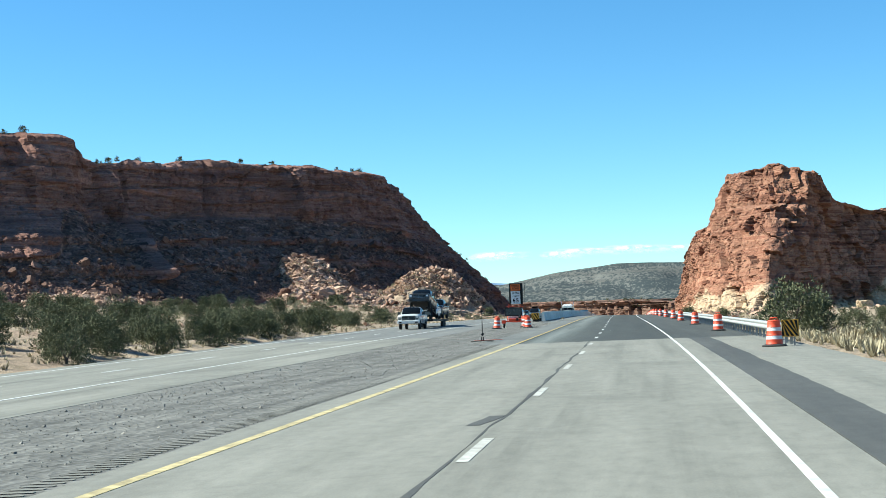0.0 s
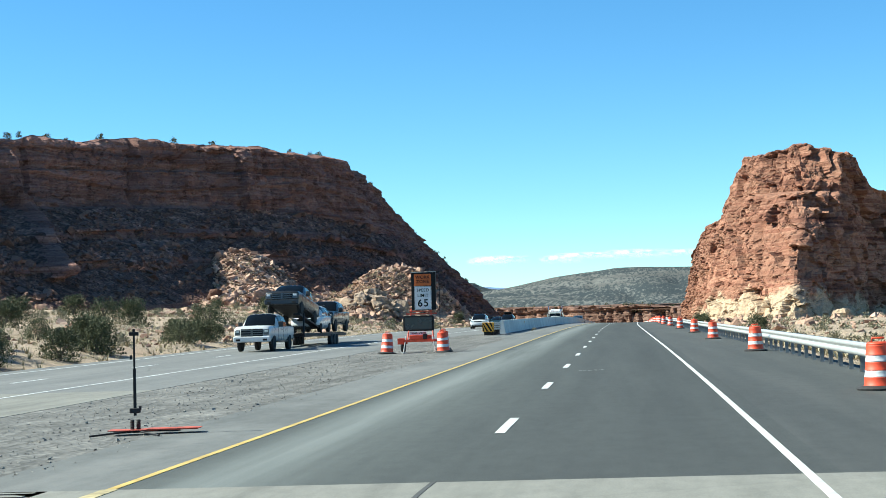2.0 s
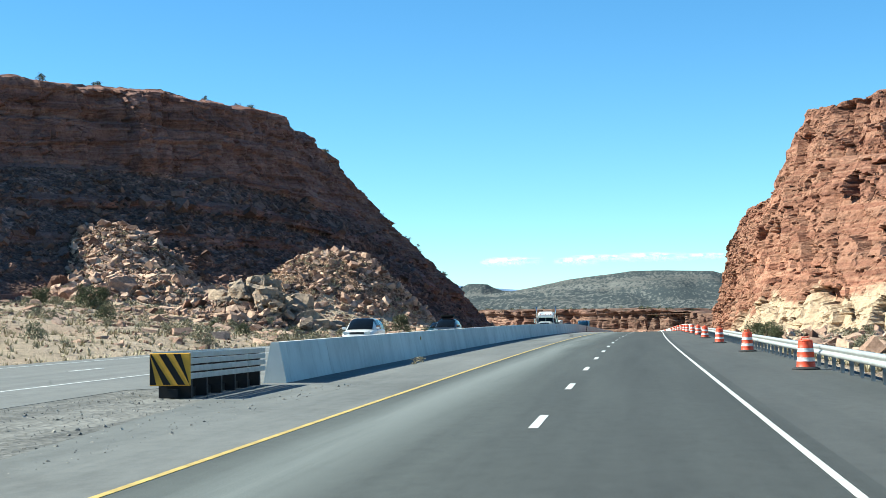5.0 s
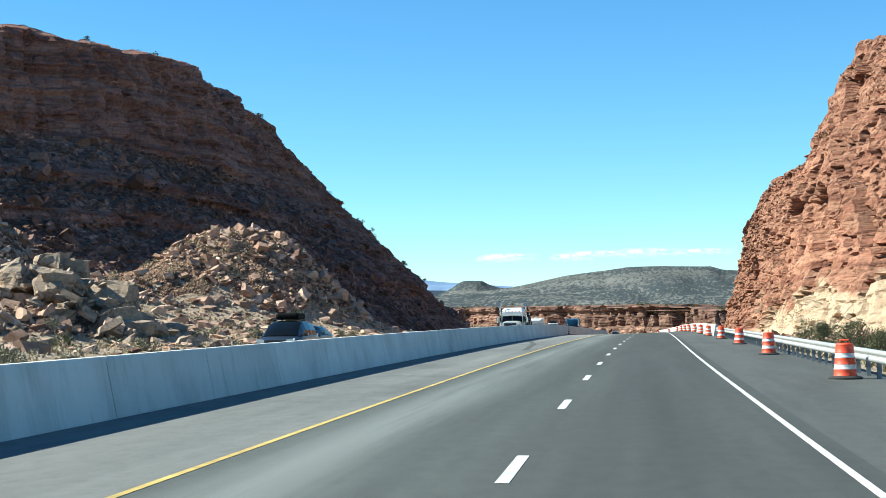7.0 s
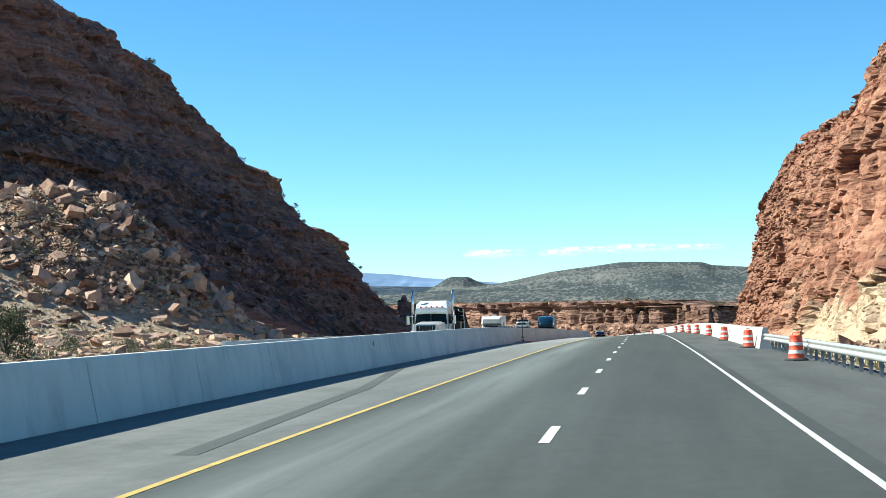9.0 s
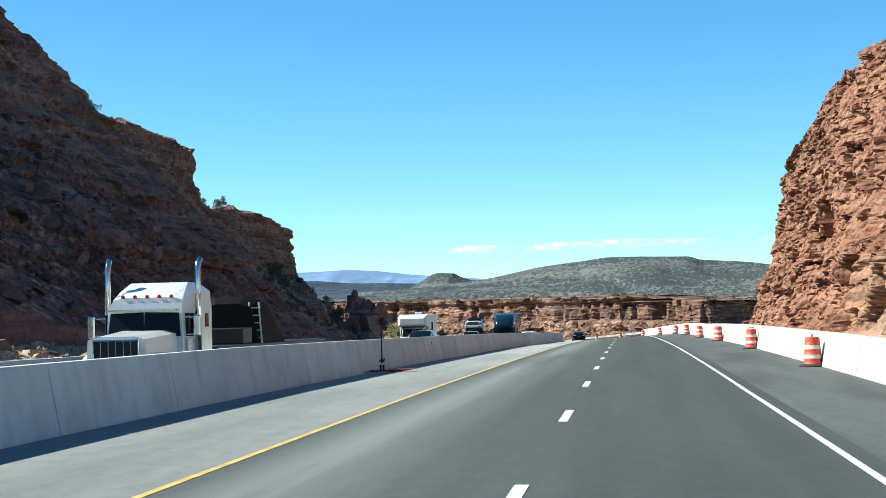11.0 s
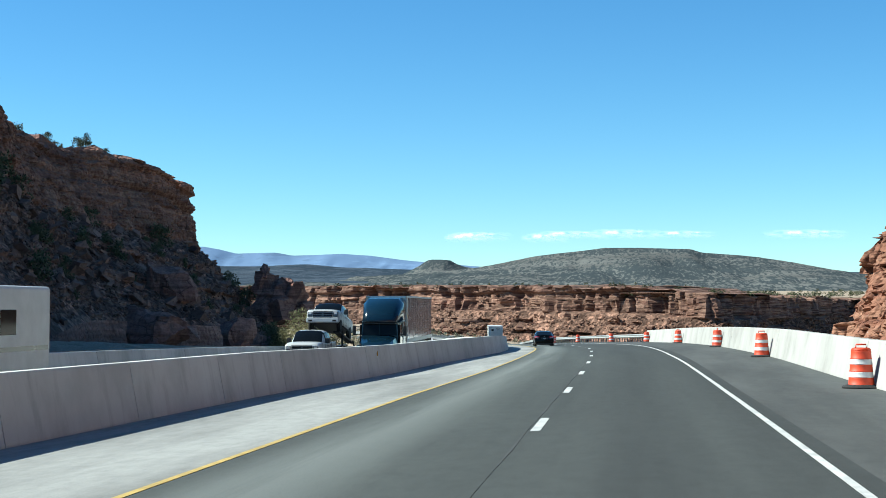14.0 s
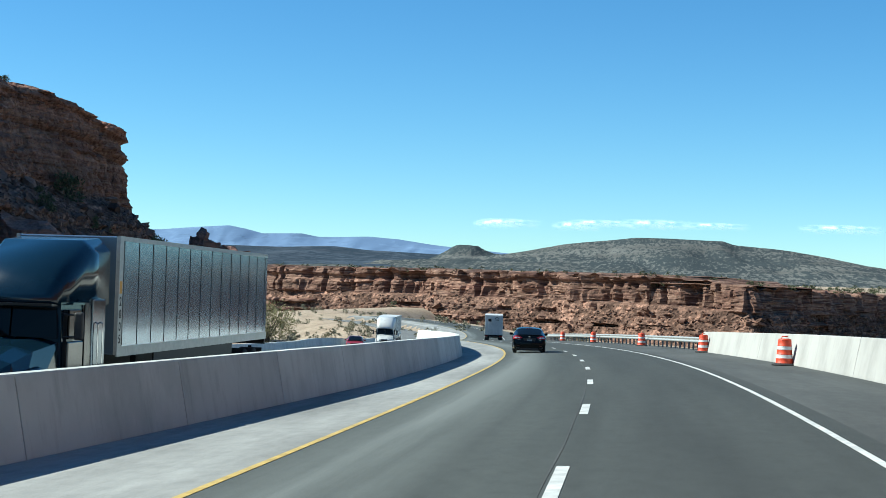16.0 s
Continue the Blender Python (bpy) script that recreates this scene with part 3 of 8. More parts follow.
def ridge(name, stations, mat, label, ds=0.6, dv=0.6, seed=1, strata=1.0, block=1.0, joint=1.0, fine=0.3, back=50.0, backrise=1.5, talus=1.0, bed=1.6, cell=2.2, crest=1.0, category="cliff", lip=1.0, spine=None, slab=0.0, scree=None, bare=False, brow=0.0, fins=(), rust=None):
    """A bedded rock face between a foot line and a rim line. A station: foot x, y, z, rim x, y, z, steepness of the upper cliff 0 to 1."""
    st = np.array(stations, float)
    mid = (st[:, :2] + st[:, 3:5]) / 2
    run = np.r_[0, np.cumsum(np.hypot(*np.diff(mid, axis=0).T))]
    s = np.linspace(0, run[-1], max(8, int(run[-1] / ds)))
    q = np.stack([np.interp(s, run, st[:, n]) for n in range(7)], -1)
    kern = np.hanning(max(3, int(6 / ds) | 1))
    kern /= kern.sum()
    pad = len(kern) // 2
    for n in range(7):
        q[:, n] = np.convolve(np.pad(q[:, n], pad, mode="edge"), kern, "valid")
    tall = np.max(np.hypot(np.hypot(q[:, 3] - q[:, 0], q[:, 4] - q[:, 1]), q[:, 5] - q[:, 2]))
    v = np.linspace(0, 1, max(8, int(tall / dv)))
    foot, rim, steep = q[:, None, :3], q[:, None, 3:6], q[:, None, 6]
    V = v[None, :] * np.ones((len(s), 1))
    knots = [0, 0.20, 0.24, 0.36, 0.40, 0.52, 0.56, 0.78, 0.81, 1.0]
    a1 = np.interp(v, knots, [0, 0.30, 0.315, 0.52, 0.535, 0.77, 0.80, 0.86, 0.91, 1.0])[None, :]
    b1 = np.interp(v, knots, [0, 0.19, 0.235, 0.36, 0.405, 0.55, 0.59, 0.80, 0.81, 1.0])[None, :]
    # a set-back cap over a leaning face, where the steepness is given below zero
    a2 = np.interp(v, [0, 0.70, 0.76, 0.88, 1.0], [0, 0.71, 0.87, 0.92, 1.0])[None, :]
    b2 = np.interp(v, [0, 0.70, 0.76, 0.88, 1.0], [0, 0.73, 0.755, 0.90, 1.0])[None, :]
    A = V + np.where(steep > 0, (a1 - V) * steep, (V - a2) * steep)
    B = V + np.where(steep > 0, (b1 - V) * steep, (V - b2) * steep)
    steep = np.abs(steep)
    P = np.empty((len(s), len(v), 3))
    P[..., :2] = foot[..., :2] + (rim[..., :2] - foot[..., :2]) * A[..., None]
    P[..., 2] = foot[..., 2] + (rim[..., 2] - foot[..., 2]) * B
    out = q[:, :2] - q[:, 3:5]
    # outward is across the run of the face, not the lean of the stations
    tang = np.gradient((q[:, :2] + q[:, 3:5]) / 2, axis=0)
    nrm = np.stack([tang[:, 1], -tang[:, 0]], -1)
    nrm /= np.linalg.norm(nrm, axis=1, keepdims=True) + 1e-9
    nrm *= np.sign((nrm * out).sum(1, keepdims=True) + 1e-9)
    S = s[:, None] * np.ones((1, len(v)))
    Q = np.stack([S, P[..., 2], P[..., 0] * 0.3 + P[..., 1] * 0.1], -1)
    height = P[..., 2]
    wav = height + 1.6 * fbm(np.stack([S * 0.025, height * 0.03, 0 * S], -1), 3, seed)
    lay = wav / bed
    f = np.floor(lay)
    off = lambda i: hash_grid(i.astype(np.int64), 0 * i.astype(np.int64) + seed, 0 * i.astype(np.int64), seed) * 2 - 1  # noqa: E731
    k = smooth(0.78, 1.0, lay - f)
    layers = off(f) * (1 - k) + off(f + 1) * k
    broken = 0.6 + 0.4 * vnoise(np.stack([S * 0.11, f * 3.7, 0 * S], -1), seed + 3)
    warp = 0.5 * fbm(np.stack([S * 0.3, height * 0.3, 0 * S], -1), 3, seed + 60)
    own, gap = courses(S + warp, wav, bed * 2.6, cell * 1.6, cell * 5.0, seed + 5)
    own2, gap2 = courses(S + warp * 0.5, wav, bed * 0.9, cell * 0.5, cell * 2.0, seed + 6)
    tall3 = np.floor(wav / (bed * 4.3))
    k3 = smooth(0.88, 1.0, wav / (bed * 4.3) - tall3)
    massive = off(tall3 + 500) * (1 - k3) + off(tall3 + 501) * k3
    f1, e1 = facets(np.stack([(S + 3 * warp) / (cell * 2.6) + 0.25 * height / cell, height / (cell * 2.1) + warp, 0 * S], -1), seed + 61, 0.5)
    f2, e2 = facets(np.stack([(S + warp) / (cell * 0.9), (height + warp) / (cell * 0.62), 0 * S], -1), seed + 62, 0.6)
    f3, e3 = facets(np.stack([(S + warp) / (cell * 0.33), (height + warp) / (cell * 0.24), 0 * S], -1), seed + 63)
    groove = -np.clip(0.30 - np.abs(fbm(np.stack([S * 0.09, height * 0.014, 0 * S], -1), 3, seed + 8)), 0, 1) * 5.5
    big = fbm(np.stack([S * 0.035, height * 0.03, 0 * S + 3], -1), 3, seed + 12)
    calm = 1 - (0.6 * smooth(415, 450, P[..., 1]) if bare else 0.0)
    tame = 1.0 if bare or strata > 2 else 0.42 + 0.58 * smooth(385, 435, P[..., 1]) - 0.45 * smooth(515, 560, P[..., 1])
    # the butte's southern face is broken less finely
    broke = 0.5 + 0.25 * smooth(350, 425, P[..., 1]) if bare else 1.0
    face = (strata * (0.45 * tame * layers * broken + (1.9 - 0.9 * tame) * massive)
            + tame * block * (1.0 * (own - 0.5) - 0.8 * (gap < 0.3) + 0.45 * (own2 - 0.5) - 0.3 * (gap2 < 0.25))
            + slab * ((3.4 if bare else 3.0) * calm * f1 - (1.6 if bare else 0.9) * (e1 < 0.06) + broke * 0.95 * f2 - 0.35 * (e2 < 0.06) + broke * (0.28 + 0.42 * smooth(390, 435, P[..., 1])) * f3 - 0.9 * calm)
            + joint * groove * calm + 1.5 * big * joint * calm + fine * fbm(np.stack([S * 0.8, height * 0.9, 0 * S], -1), 4, seed + 20))
    slope = 0.7 * fbm(np.stack([S * 0.10, V * 7, 0 * S], -1), 4, seed + 30) + 0.9 * talus * np.clip(0.55 - cells(np.stack([S / 1.7, V * tall / 1.7, 0 * S], -1), seed + 9)[0], -0.2, 1)
    ledge = np.clip(smooth(0.195, 0.215, V) - smooth(0.245, 0.26, V) + smooth(0.355, 0.375, V) - smooth(0.405, 0.42, V), 0, 1)
    ledge = ledge * smooth(-0.25, 0.1, vnoise(np.stack([S * 0.045, np.round(V * 6) * 7.3, 0 * S], -1), seed + 33))
    on = steep * np.maximum(smooth(0.51, 0.56, V), ledge) + (1 - steep)
    if bare:
        on = on * 0 + 1
    # upright panels between vertical joints in the massive cap
    wide = np.floor((S + 2.5 * warp) / 8.5)
    face = face + (0.0 if bare or strata > 2 else 1.7) * (1 - smooth(395, 430, P[..., 1])) * off(wide + 900) * smooth(0.5, 0.6, V)
    # buttresses: run along the face at the foot, middle and top, lowest and highest share of the face, half width, how proud
    extra = 0 * V
    for s0, s1, s2, v0, v1, half, proud in fins:
        line = np.interp(V, [v0, (v0 + v1) / 2, v1], [s0, s1, s2]) + 1.5 * warp
        rib = np.clip(1 - (np.abs(S - line) / half) ** 2, 0, 1) ** 0.6 * smooth(v0, v0 + 0.06, V) * (1 - smooth(v1 - 0.05, v1, V))
        extra = np.maximum(extra, proud * rib * (1.2 - 0.7 * V))
        on = np.maximum(on, smooth(0.1, 0.4, rib))
    D = slope * (1 - on) + face * on + extra
    D = D + brow * (1 + (1.6 * smooth(605, 645, P[..., 1]) + 0.35 - 0.35 * smooth(415, 440, P[..., 1])) * (not bare)) * steep * (smooth(0.80, 0.86, V) + 0.6 * smooth(0.93, 0.95, V))
    D = D * np.clip(V * 14, 0, 1) * (1 - 0.75 * smooth(0.975, 1.0, V))
    P[..., :2] += nrm[:, None, :] * D[..., None]
    P[..., 2] += (1 - on) * np.abs(D) * 0.5 + crest * smooth(0.9, 1, V) * (fbm(np.stack([S * 0.16, 0 * S, 0 * S], -1), 4, seed + 40) + 0.8 * np.round(2 * own) * 0.6 - 0.4)
    # under the foot and back over the top
    low = P[:, :1].copy()
    low[..., 2] -= 7
    low[..., :2] += nrm[:, None, :] * 1.5
    tops = []
    for n, d in enumerate((0.8, 2.2, 5, 9, 14, 22, 32, back)):
        t = P[:, -1:].copy()
        if spine is None:
            t[..., :2] -= nrm[:, None, :] * d
        else:
            heart = np.stack([np.interp(s, run, [p[i] for p in spine]) for i in (0, 1)], -1)
            t[..., :2] += (heart[:, None, :] - t[..., :2]) * (0.06, 0.14, 0.25, 0.38, 0.52, 0.68, 0.84, 1.0)[n]
        wv = fbm(np.stack([s * 0.12, 0 * s + d * 0.12, 0 * s], -1), 3, seed + 50)
        t[..., 2] += (backrise * (1 - math.exp(-d / 18)) + wv * 0.5)[:, None] - (0.3 * lip if n == 0 else 0)
        tops.append(t)
    end = tops[-1].copy()
    end[..., 2] -= 60
    grid = np.concatenate([low, P] + tops + [end], 1)
    me = sheet(name, grid, mat, True)
    if scree:
        me.materials.append(scree)
        loose = np.zeros((grid.shape[0] - 1, grid.shape[1] - 1), np.int32)
        loose[:, 1:len(v)] = on[:-1, :-1] < 0.5
        if rust:
            # past the corner the rock turns to rust red
            me.materials.append(rust)
            past = P[:-1, :-1, 1] + 14 * big[:-1, :-1] > 418
            loose[:, 1:len(v)][past & (loose[:, 1:len(v)] == 0)] = 2
        me.polygons.foreach_set("material_index", loose.ravel())
    me.flip_normals() if (nrm[len(s) // 2, 0] * tang[len(s) // 2, 1] - nrm[len(s) // 2, 1] * tang[len(s) // 2, 0]) < 0 else None
    return tagged(new(name, me), label, category, kind="structure"), P, nrm


left_ridge, LEFT_P, LEFT_N = ridge("sandstone_ridge", [
    (-165, 170, 3, -235, 185, 47, 0.95), (-122, 226, 4, -170, 252, 47.5, 0.95), (-104, 252, 5, -131, 285, 44, 1), (-97, 262, 5.5, -121.5, 296, 44.4, 1), (-94.8, 265.5, 5.7, -120.3, 300.6, 44.2, 1), (-93.8, 267, 5.8, -119.9, 302, 39.2, 1), (-92, 270, 6, -119, 305, 39.6, 1),
    (-85, 290, 7, -113, 322, 41, 1), (-77, 318, 8.5, -106, 347, 43, 1), (-66, 342, 9.5, -92.6, 360, 43.4, 1), (-52, 362, 9, -79.2, 374, 43.0, 0.95),
    (-41, 388, 5, -73.2, 400, 43.4, 0.85), (-33.5, 413, 0.5, -70.5, 419, 43.0, 0.4), (-29.6, 445, -1.5, -70.0, 450, 39.8, 0.15), (-31, 460, -1.5, -72.3, 464, 38.9, 0.15), (-38.5, 477, -1.5, -78, 481, 36.6, 0.15),
    (-48.5, 499, -1, -83, 502, 35.2, 0.3), (-56, 518, -0.5, -86.5, 520, 36.4, 0.6), (-62.5, 535, 0.5, -86.3, 538, 38.0, 0.9), (-66, 551, 1.5, -82.6, 554, 36.6, 1), (-67, 560, 2, -82.6, 560, 34.0, 1), (-68, 564, 2, -83.5, 563.5, 29.6, 0.95),
    (-58, 581, 1, -87, 580, 28.4, 0.95), (-60, 602, 0, -90.3, 603, 28.4, 0.95), (-61.5, 632, -2, -92.3, 632, 30.2, 1), (-63, 650, -3, -89.6, 652, 29.4, 1), (-67.5, 664, -4, -88.8, 665, 26.6, 1), (-90, 682, -6, -103, 676, 25, 1), (-118, 700, -8, -132, 684, 24, 1)],
    ROCK_RED, "tall layered red sandstone ridge with a talus slope", ds=0.55, dv=0.5, seed=3, strata=0.9, block=1.15, joint=0.95, bed=1.3, cell=3.2, crest=0.6, slab=0.28, scree=TALUS, rust=ROCK_RUST, backrise=-2.0, brow=0.9,
    fins=((152.5, 156, 152.5, 0.15, 0.95, 2.6, 6.0), (108, 114, 116, 0.27, 0.95, 22, 3.0), (222, 221, 224, 0.55, 0.97, 3.5, 2.0)))

right_butte, RIGHT_P, RIGHT_N = ridge("sandstone_butte", [
    (13.5, 502, -6, 44, 520, 16, 1), (10.0, 486, -1, 16.0, 485, 19, 0.8), (9.6, 475, 0, 16.0, 474, 19.3, 0.9), (9.4, 464, 1, 14.0, 463, 19.0, 0.95), (9.6, 448, 1.2, 16.2, 449, 22.4, 0.8), (9.9, 439, 1.2, 17.4, 439.5, 25.4, 0.6),
    (10.4, 422, 1.2, 18.7, 423, 26.0, 0.35), (10.8, 398, 1.1, 20.1, 400, 25.8, 0.1), (11.2, 378, 0.9, 21.5, 384, 29.5, -0.3), (11.6, 360, 0.6, 22.5, 374, 34.5, -0.6),
    (13.2, 343, 0.3, 24, 364, 36, -0.8), (19, 325, 0.0, 28, 357, 36, -0.9), (26.7, 310, -0.8, 34, 352, 36, -1), (36.7, 329, -1.2, 41.5, 350, 35.5, -0.9), (43, 342, -0.9, 44.5, 355, 34.5, -0.8), (48, 352, -0.5, 48.5, 362, 27, -0.5),
    (66, 366, -0.4, 70, 382, 25.5, 0.6), (110, 386, -0.4, 116, 404, 24, 0.7), (180, 412, -0.4, 186, 434, 23, 0.7)],
    ROCK_WARM, "orange sandstone butte with a pale cracked foot", ds=0.39, dv=0.39, seed=14, strata=0.22, block=0.2, joint=1.15, bed=1.6, cell=3.0, crest=0.7, backrise=0.3, fine=0.25, slab=0.75, bare=True,
    spine=[(44, 505), (38, 476), (34, 466), (32, 458), (32, 448), (32.5, 438), (33, 425), (33, 405), (33, 392), (33, 382), (34, 374), (35, 368), (37, 364), (40, 362), (42, 366), (48, 376), (72, 395), (118, 418), (188, 440)])

wx = np.array([-900, -420, -330, -262, -200, -140, -60, 0, 40, 62, 95, 135, 260, 420, 900.0])
wy = wall_line(wx)
wt = np.interp(wx, [-420, -262, -140, -60, 0, 44, 90, 900], [17, 17, 16.5, 15.5, 14, 9.5, 9, 8])
canyon, FAR_P, FAR_N = ridge("canyon_wall", [(a, b, -19, a - 3 + 6 * (a > 50), b + 24, c, 1) for a, b, c in zip(wx, wy, wt)], ROCK_FAR,
    "long red sandstone canyon wall with fallen blocks at its foot", scree=TALUS_RED, ds=1.5, dv=0.75, seed=21, strata=2.2, block=3.0, joint=3.0, bed=3.2, cell=5.0, crest=1.0, back=60.0, backrise=0.6, talus=2.5)


def far_hill(name, xs, zs, y, depth, mat, label, seed, low=20.0, step=14.0, rough=3.0, cap=0.0):
    """A far hill: a crest line and a slope towards the valley."""
    x = np.arange(xs[0], xs[-1] + step, step)
    z = np.interp(x, xs, zs)
    rows = np.linspace(0, 1, 34)
    X, R = np.meshgrid(x, rows)
    crest = z[None, :] * np.ones_like(R)
    fall = np.interp(R, [0, cap, cap + 0.02, 0.25, 0.6, 1.0], [0, 0.02, 0.10 if cap else 0.02, 0.36, 0.72, 1.0])
    Z = crest + (low - crest) * fall
    Y = y - depth * R
    n = fbm(np.stack([X * 0.010, Y * 0.004, 0 * X + seed], -1), 5, seed)
    Z = Z + rough * n * np.clip(R * 8, 0.15, 1) * 2.0
    gul = -np.clip(0.3 - np.abs(fbm(np.stack([X * 0.012, Y * 0.002, 0 * X], -1), 3, seed + 4)), 0, 1) * rough * 7 * np.sin(np.pi * np.clip(R, 0, 1))
    Z = Z + gul
    back = np.stack([X[:1], Y[:1] + 120, Z[:1] - 6], -1)
    tail = np.stack([X[:1], Y[:1] + 260, Z[:1] - 120], -1)
    grid = np.concatenate([tail, back, np.stack([X, Y, Z], -1)], 0)
    me = sheet(name, grid, mat, False)
    return tagged(new(name, me), label, "hill", kind="structure")


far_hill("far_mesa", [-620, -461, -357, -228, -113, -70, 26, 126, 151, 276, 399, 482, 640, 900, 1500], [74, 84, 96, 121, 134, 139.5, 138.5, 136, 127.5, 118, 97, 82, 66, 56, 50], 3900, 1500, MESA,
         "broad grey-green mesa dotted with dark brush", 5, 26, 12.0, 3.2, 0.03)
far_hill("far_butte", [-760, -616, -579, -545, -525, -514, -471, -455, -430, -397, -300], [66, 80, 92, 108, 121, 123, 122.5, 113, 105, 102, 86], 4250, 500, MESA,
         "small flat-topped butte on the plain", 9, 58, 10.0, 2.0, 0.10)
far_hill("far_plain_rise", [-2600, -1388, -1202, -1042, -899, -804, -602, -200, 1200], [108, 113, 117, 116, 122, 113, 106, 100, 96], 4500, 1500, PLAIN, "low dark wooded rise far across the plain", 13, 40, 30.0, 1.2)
# the pale blue is distance haze put into the base colour
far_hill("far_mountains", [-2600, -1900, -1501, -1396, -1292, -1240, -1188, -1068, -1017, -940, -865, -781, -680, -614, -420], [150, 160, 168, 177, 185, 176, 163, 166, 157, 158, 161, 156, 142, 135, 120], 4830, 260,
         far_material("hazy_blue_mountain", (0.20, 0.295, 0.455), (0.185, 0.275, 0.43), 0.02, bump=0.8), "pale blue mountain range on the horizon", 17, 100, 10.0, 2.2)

# ---- thin clouds low over the horizon ----
m_cloud, cn, cl, cb = material("thin_cloud", 1.0, 0, 0.0)
cuv = cn.new("ShaderNodeUVMap").outputs[0]
sepc = cn.new("ShaderNodeSeparateXYZ")
cl.new(cuv, sepc.inputs[0])
edge_x = ramp(cn, cl, sepc.outputs[0], [(0.0, (0, 0, 0)), (0.3, (1, 1, 1)), (0.7, (1, 1, 1)), (1.0, (0, 0, 0))])
edge_z = ramp(cn, cl, sepc.outputs[1], [(0.0, (0, 0, 0)), (0.5, (1, 1, 1)), (1.0, (0, 0, 0))])
veil = ramp(cn, cl, noise_of(cn, cl, cuv, 3.0, 6, 0.6, (2.0, 0.8, 1)), [(0.40, (0, 0, 0)), (0.68, (0.75, 0.75, 0.75))])
cl.new(mixed(cn, cl, 1.0, mixed(cn, cl, 1.0, edge_x, edge_z, "MULTIPLY"), veil, "MULTIPLY"), cb.inputs["Alpha"])
cb.inputs["Base Color"].default_value = (0.9, 0.93, 0.95, 1)
# a weak glow of its own stands in for sunlight in the vapour
cb.inputs["Emission Color"].default_value = (0.75, 0.9, 1.0, 1)
cb.inputs["Emission Strength"].default_value = 0.45
for x, z, w, h in ((-465, 214, 101, 15), (-189, 218, 117, 13), (143, 218, 101, 12), (501, 217, 126, 15), (-499, 210, 75, 15), (-264, 209, 75, 15), (-31, 219, 117, 17)):
    gx_, gz_ = np.meshgrid(np.linspace(-1, 1, 9), np.linspace(-1, 1, 5))
    puff = np.stack([x + gx_ * w, 4880 + 60 * gx_**2 + 40 * gz_**2, z + gz_ * h], -1)
    ob = new("cloud", sheet("cloud", puff, m_cloud, False, np.stack([gx_ * 0.5 + 0.5 + 0 * x, gz_ * 0.5 + 0.5], -1)))
    ob.visible_shadow = False
    tagged(ob, "thin white wisp of cloud low in the sky", "cloud", kind="structure")

# ---- pavements ----
def pave(name, label, *a, **k):
    return tagged(solid_strip(name, *a, **k), label, "road", kind="structure")


def edge(y, u):
    """The lanes draw in a little on the bend."""
    return u * np.interp(y, [420, 452], [1.0, 0.972])


SEAM = 58.6
pave("road", "smooth dark new asphalt of two lanes", SEAM, 1000, lambda y: edge(y, -3.70), 4.0, ASPHALT, cuts=6)
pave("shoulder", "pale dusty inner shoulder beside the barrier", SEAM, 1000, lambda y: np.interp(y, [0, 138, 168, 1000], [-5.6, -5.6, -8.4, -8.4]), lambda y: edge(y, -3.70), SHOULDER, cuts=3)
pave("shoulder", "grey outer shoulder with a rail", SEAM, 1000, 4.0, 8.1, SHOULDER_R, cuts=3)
pave("old_road", "worn pale pavement with tar cracks", -70, SEAM, -4.35, 4.45, OLD, cuts=6)
pave("tar_strip", "dark tarred strip along the old lane", -70, SEAM, 4.45, 5.45, OLD_TAR, up=0.0, wobble=0.05)
pave("old_shoulder", "worn pale outer shoulder", -70, SEAM, 5.45, 8.0, OLD, wobble=0.0)
pave("other_road", "pale worn roadway for oncoming traffic", -70, 82, lambda y: inner(y) - 8.6, -10.6, OLD, cuts=6)
pave("other_road", "grey roadway for oncoming traffic", 82, 1000, lambda y: inner(y) - 8.6, lambda y: np.where(y < 165, -10.6, -8.4), OTHER, cuts=6)
pave("median", "grey gravel median strip", -70, 168, -10.7, lambda y: np.where(y < SEAM, -4.25, -5.2), GRAVEL, up=-0.008, cuts=10, step=1.0)

for name, label, u, mat, w, y0, y1 in (("edge_line", "solid yellow inner edge line", -3.66, PAINT_Y, 0.105, SEAM, 1000), ("edge_line", "worn pale yellow edge line on old pavement", -3.66, PAINT_OLD_Y, 0.18, -70, SEAM), ("edge_line", "solid white outer edge line", 3.66, PAINT_W, 0.10, -70, 1000)):
    tagged(solid_strip(name, y0, y1, lambda y: edge(y, u) - w / 2, lambda y: edge(y, u) + w / 2, mat, up=0.006, thick=0.008, cuts=1), label, "road marking", kind="structure")
for off, w in ((0, 0.12), (-7.3, 0.12)):
    tagged(solid_strip("edge_line", -70, 1000, lambda y: inner(y) + off - w / 2, lambda y: inner(y) + off + w / 2, PAINT_W, up=0.006, thick=0.008, cuts=1), "white edge line of the oncoming roadway", "road marking", kind="structure")
lane_line = empty("lane_line", "broken white lane line", "road marking", kind="structure")
for n in range(-4, 62):
    y = -8.38 + 12.192 * n
    if y < -60:
        continue
    d = solid_strip("dash", y, y + 3.05, -0.075, 0.075, PAINT_W if y > SEAM else PAINT_OLD, up=0.006, thick=0.008, cuts=1)
    d.parent = lane_line
    if y > 20:
        e = solid_strip("dash", y, y + 3.05, lambda q: inner(q) - 3.72, lambda q: inner(q) - 3.58, PAINT_W, up=0.006, thick=0.008, cuts=1)
        e.parent = lane_line
pave("tape_mark", "thin white strip of tape across the lane", 86.7, 86.8, 0.5, 1.21, PAINT_W, up=0.005, thick=0.008, cuts=1, step=0.1)
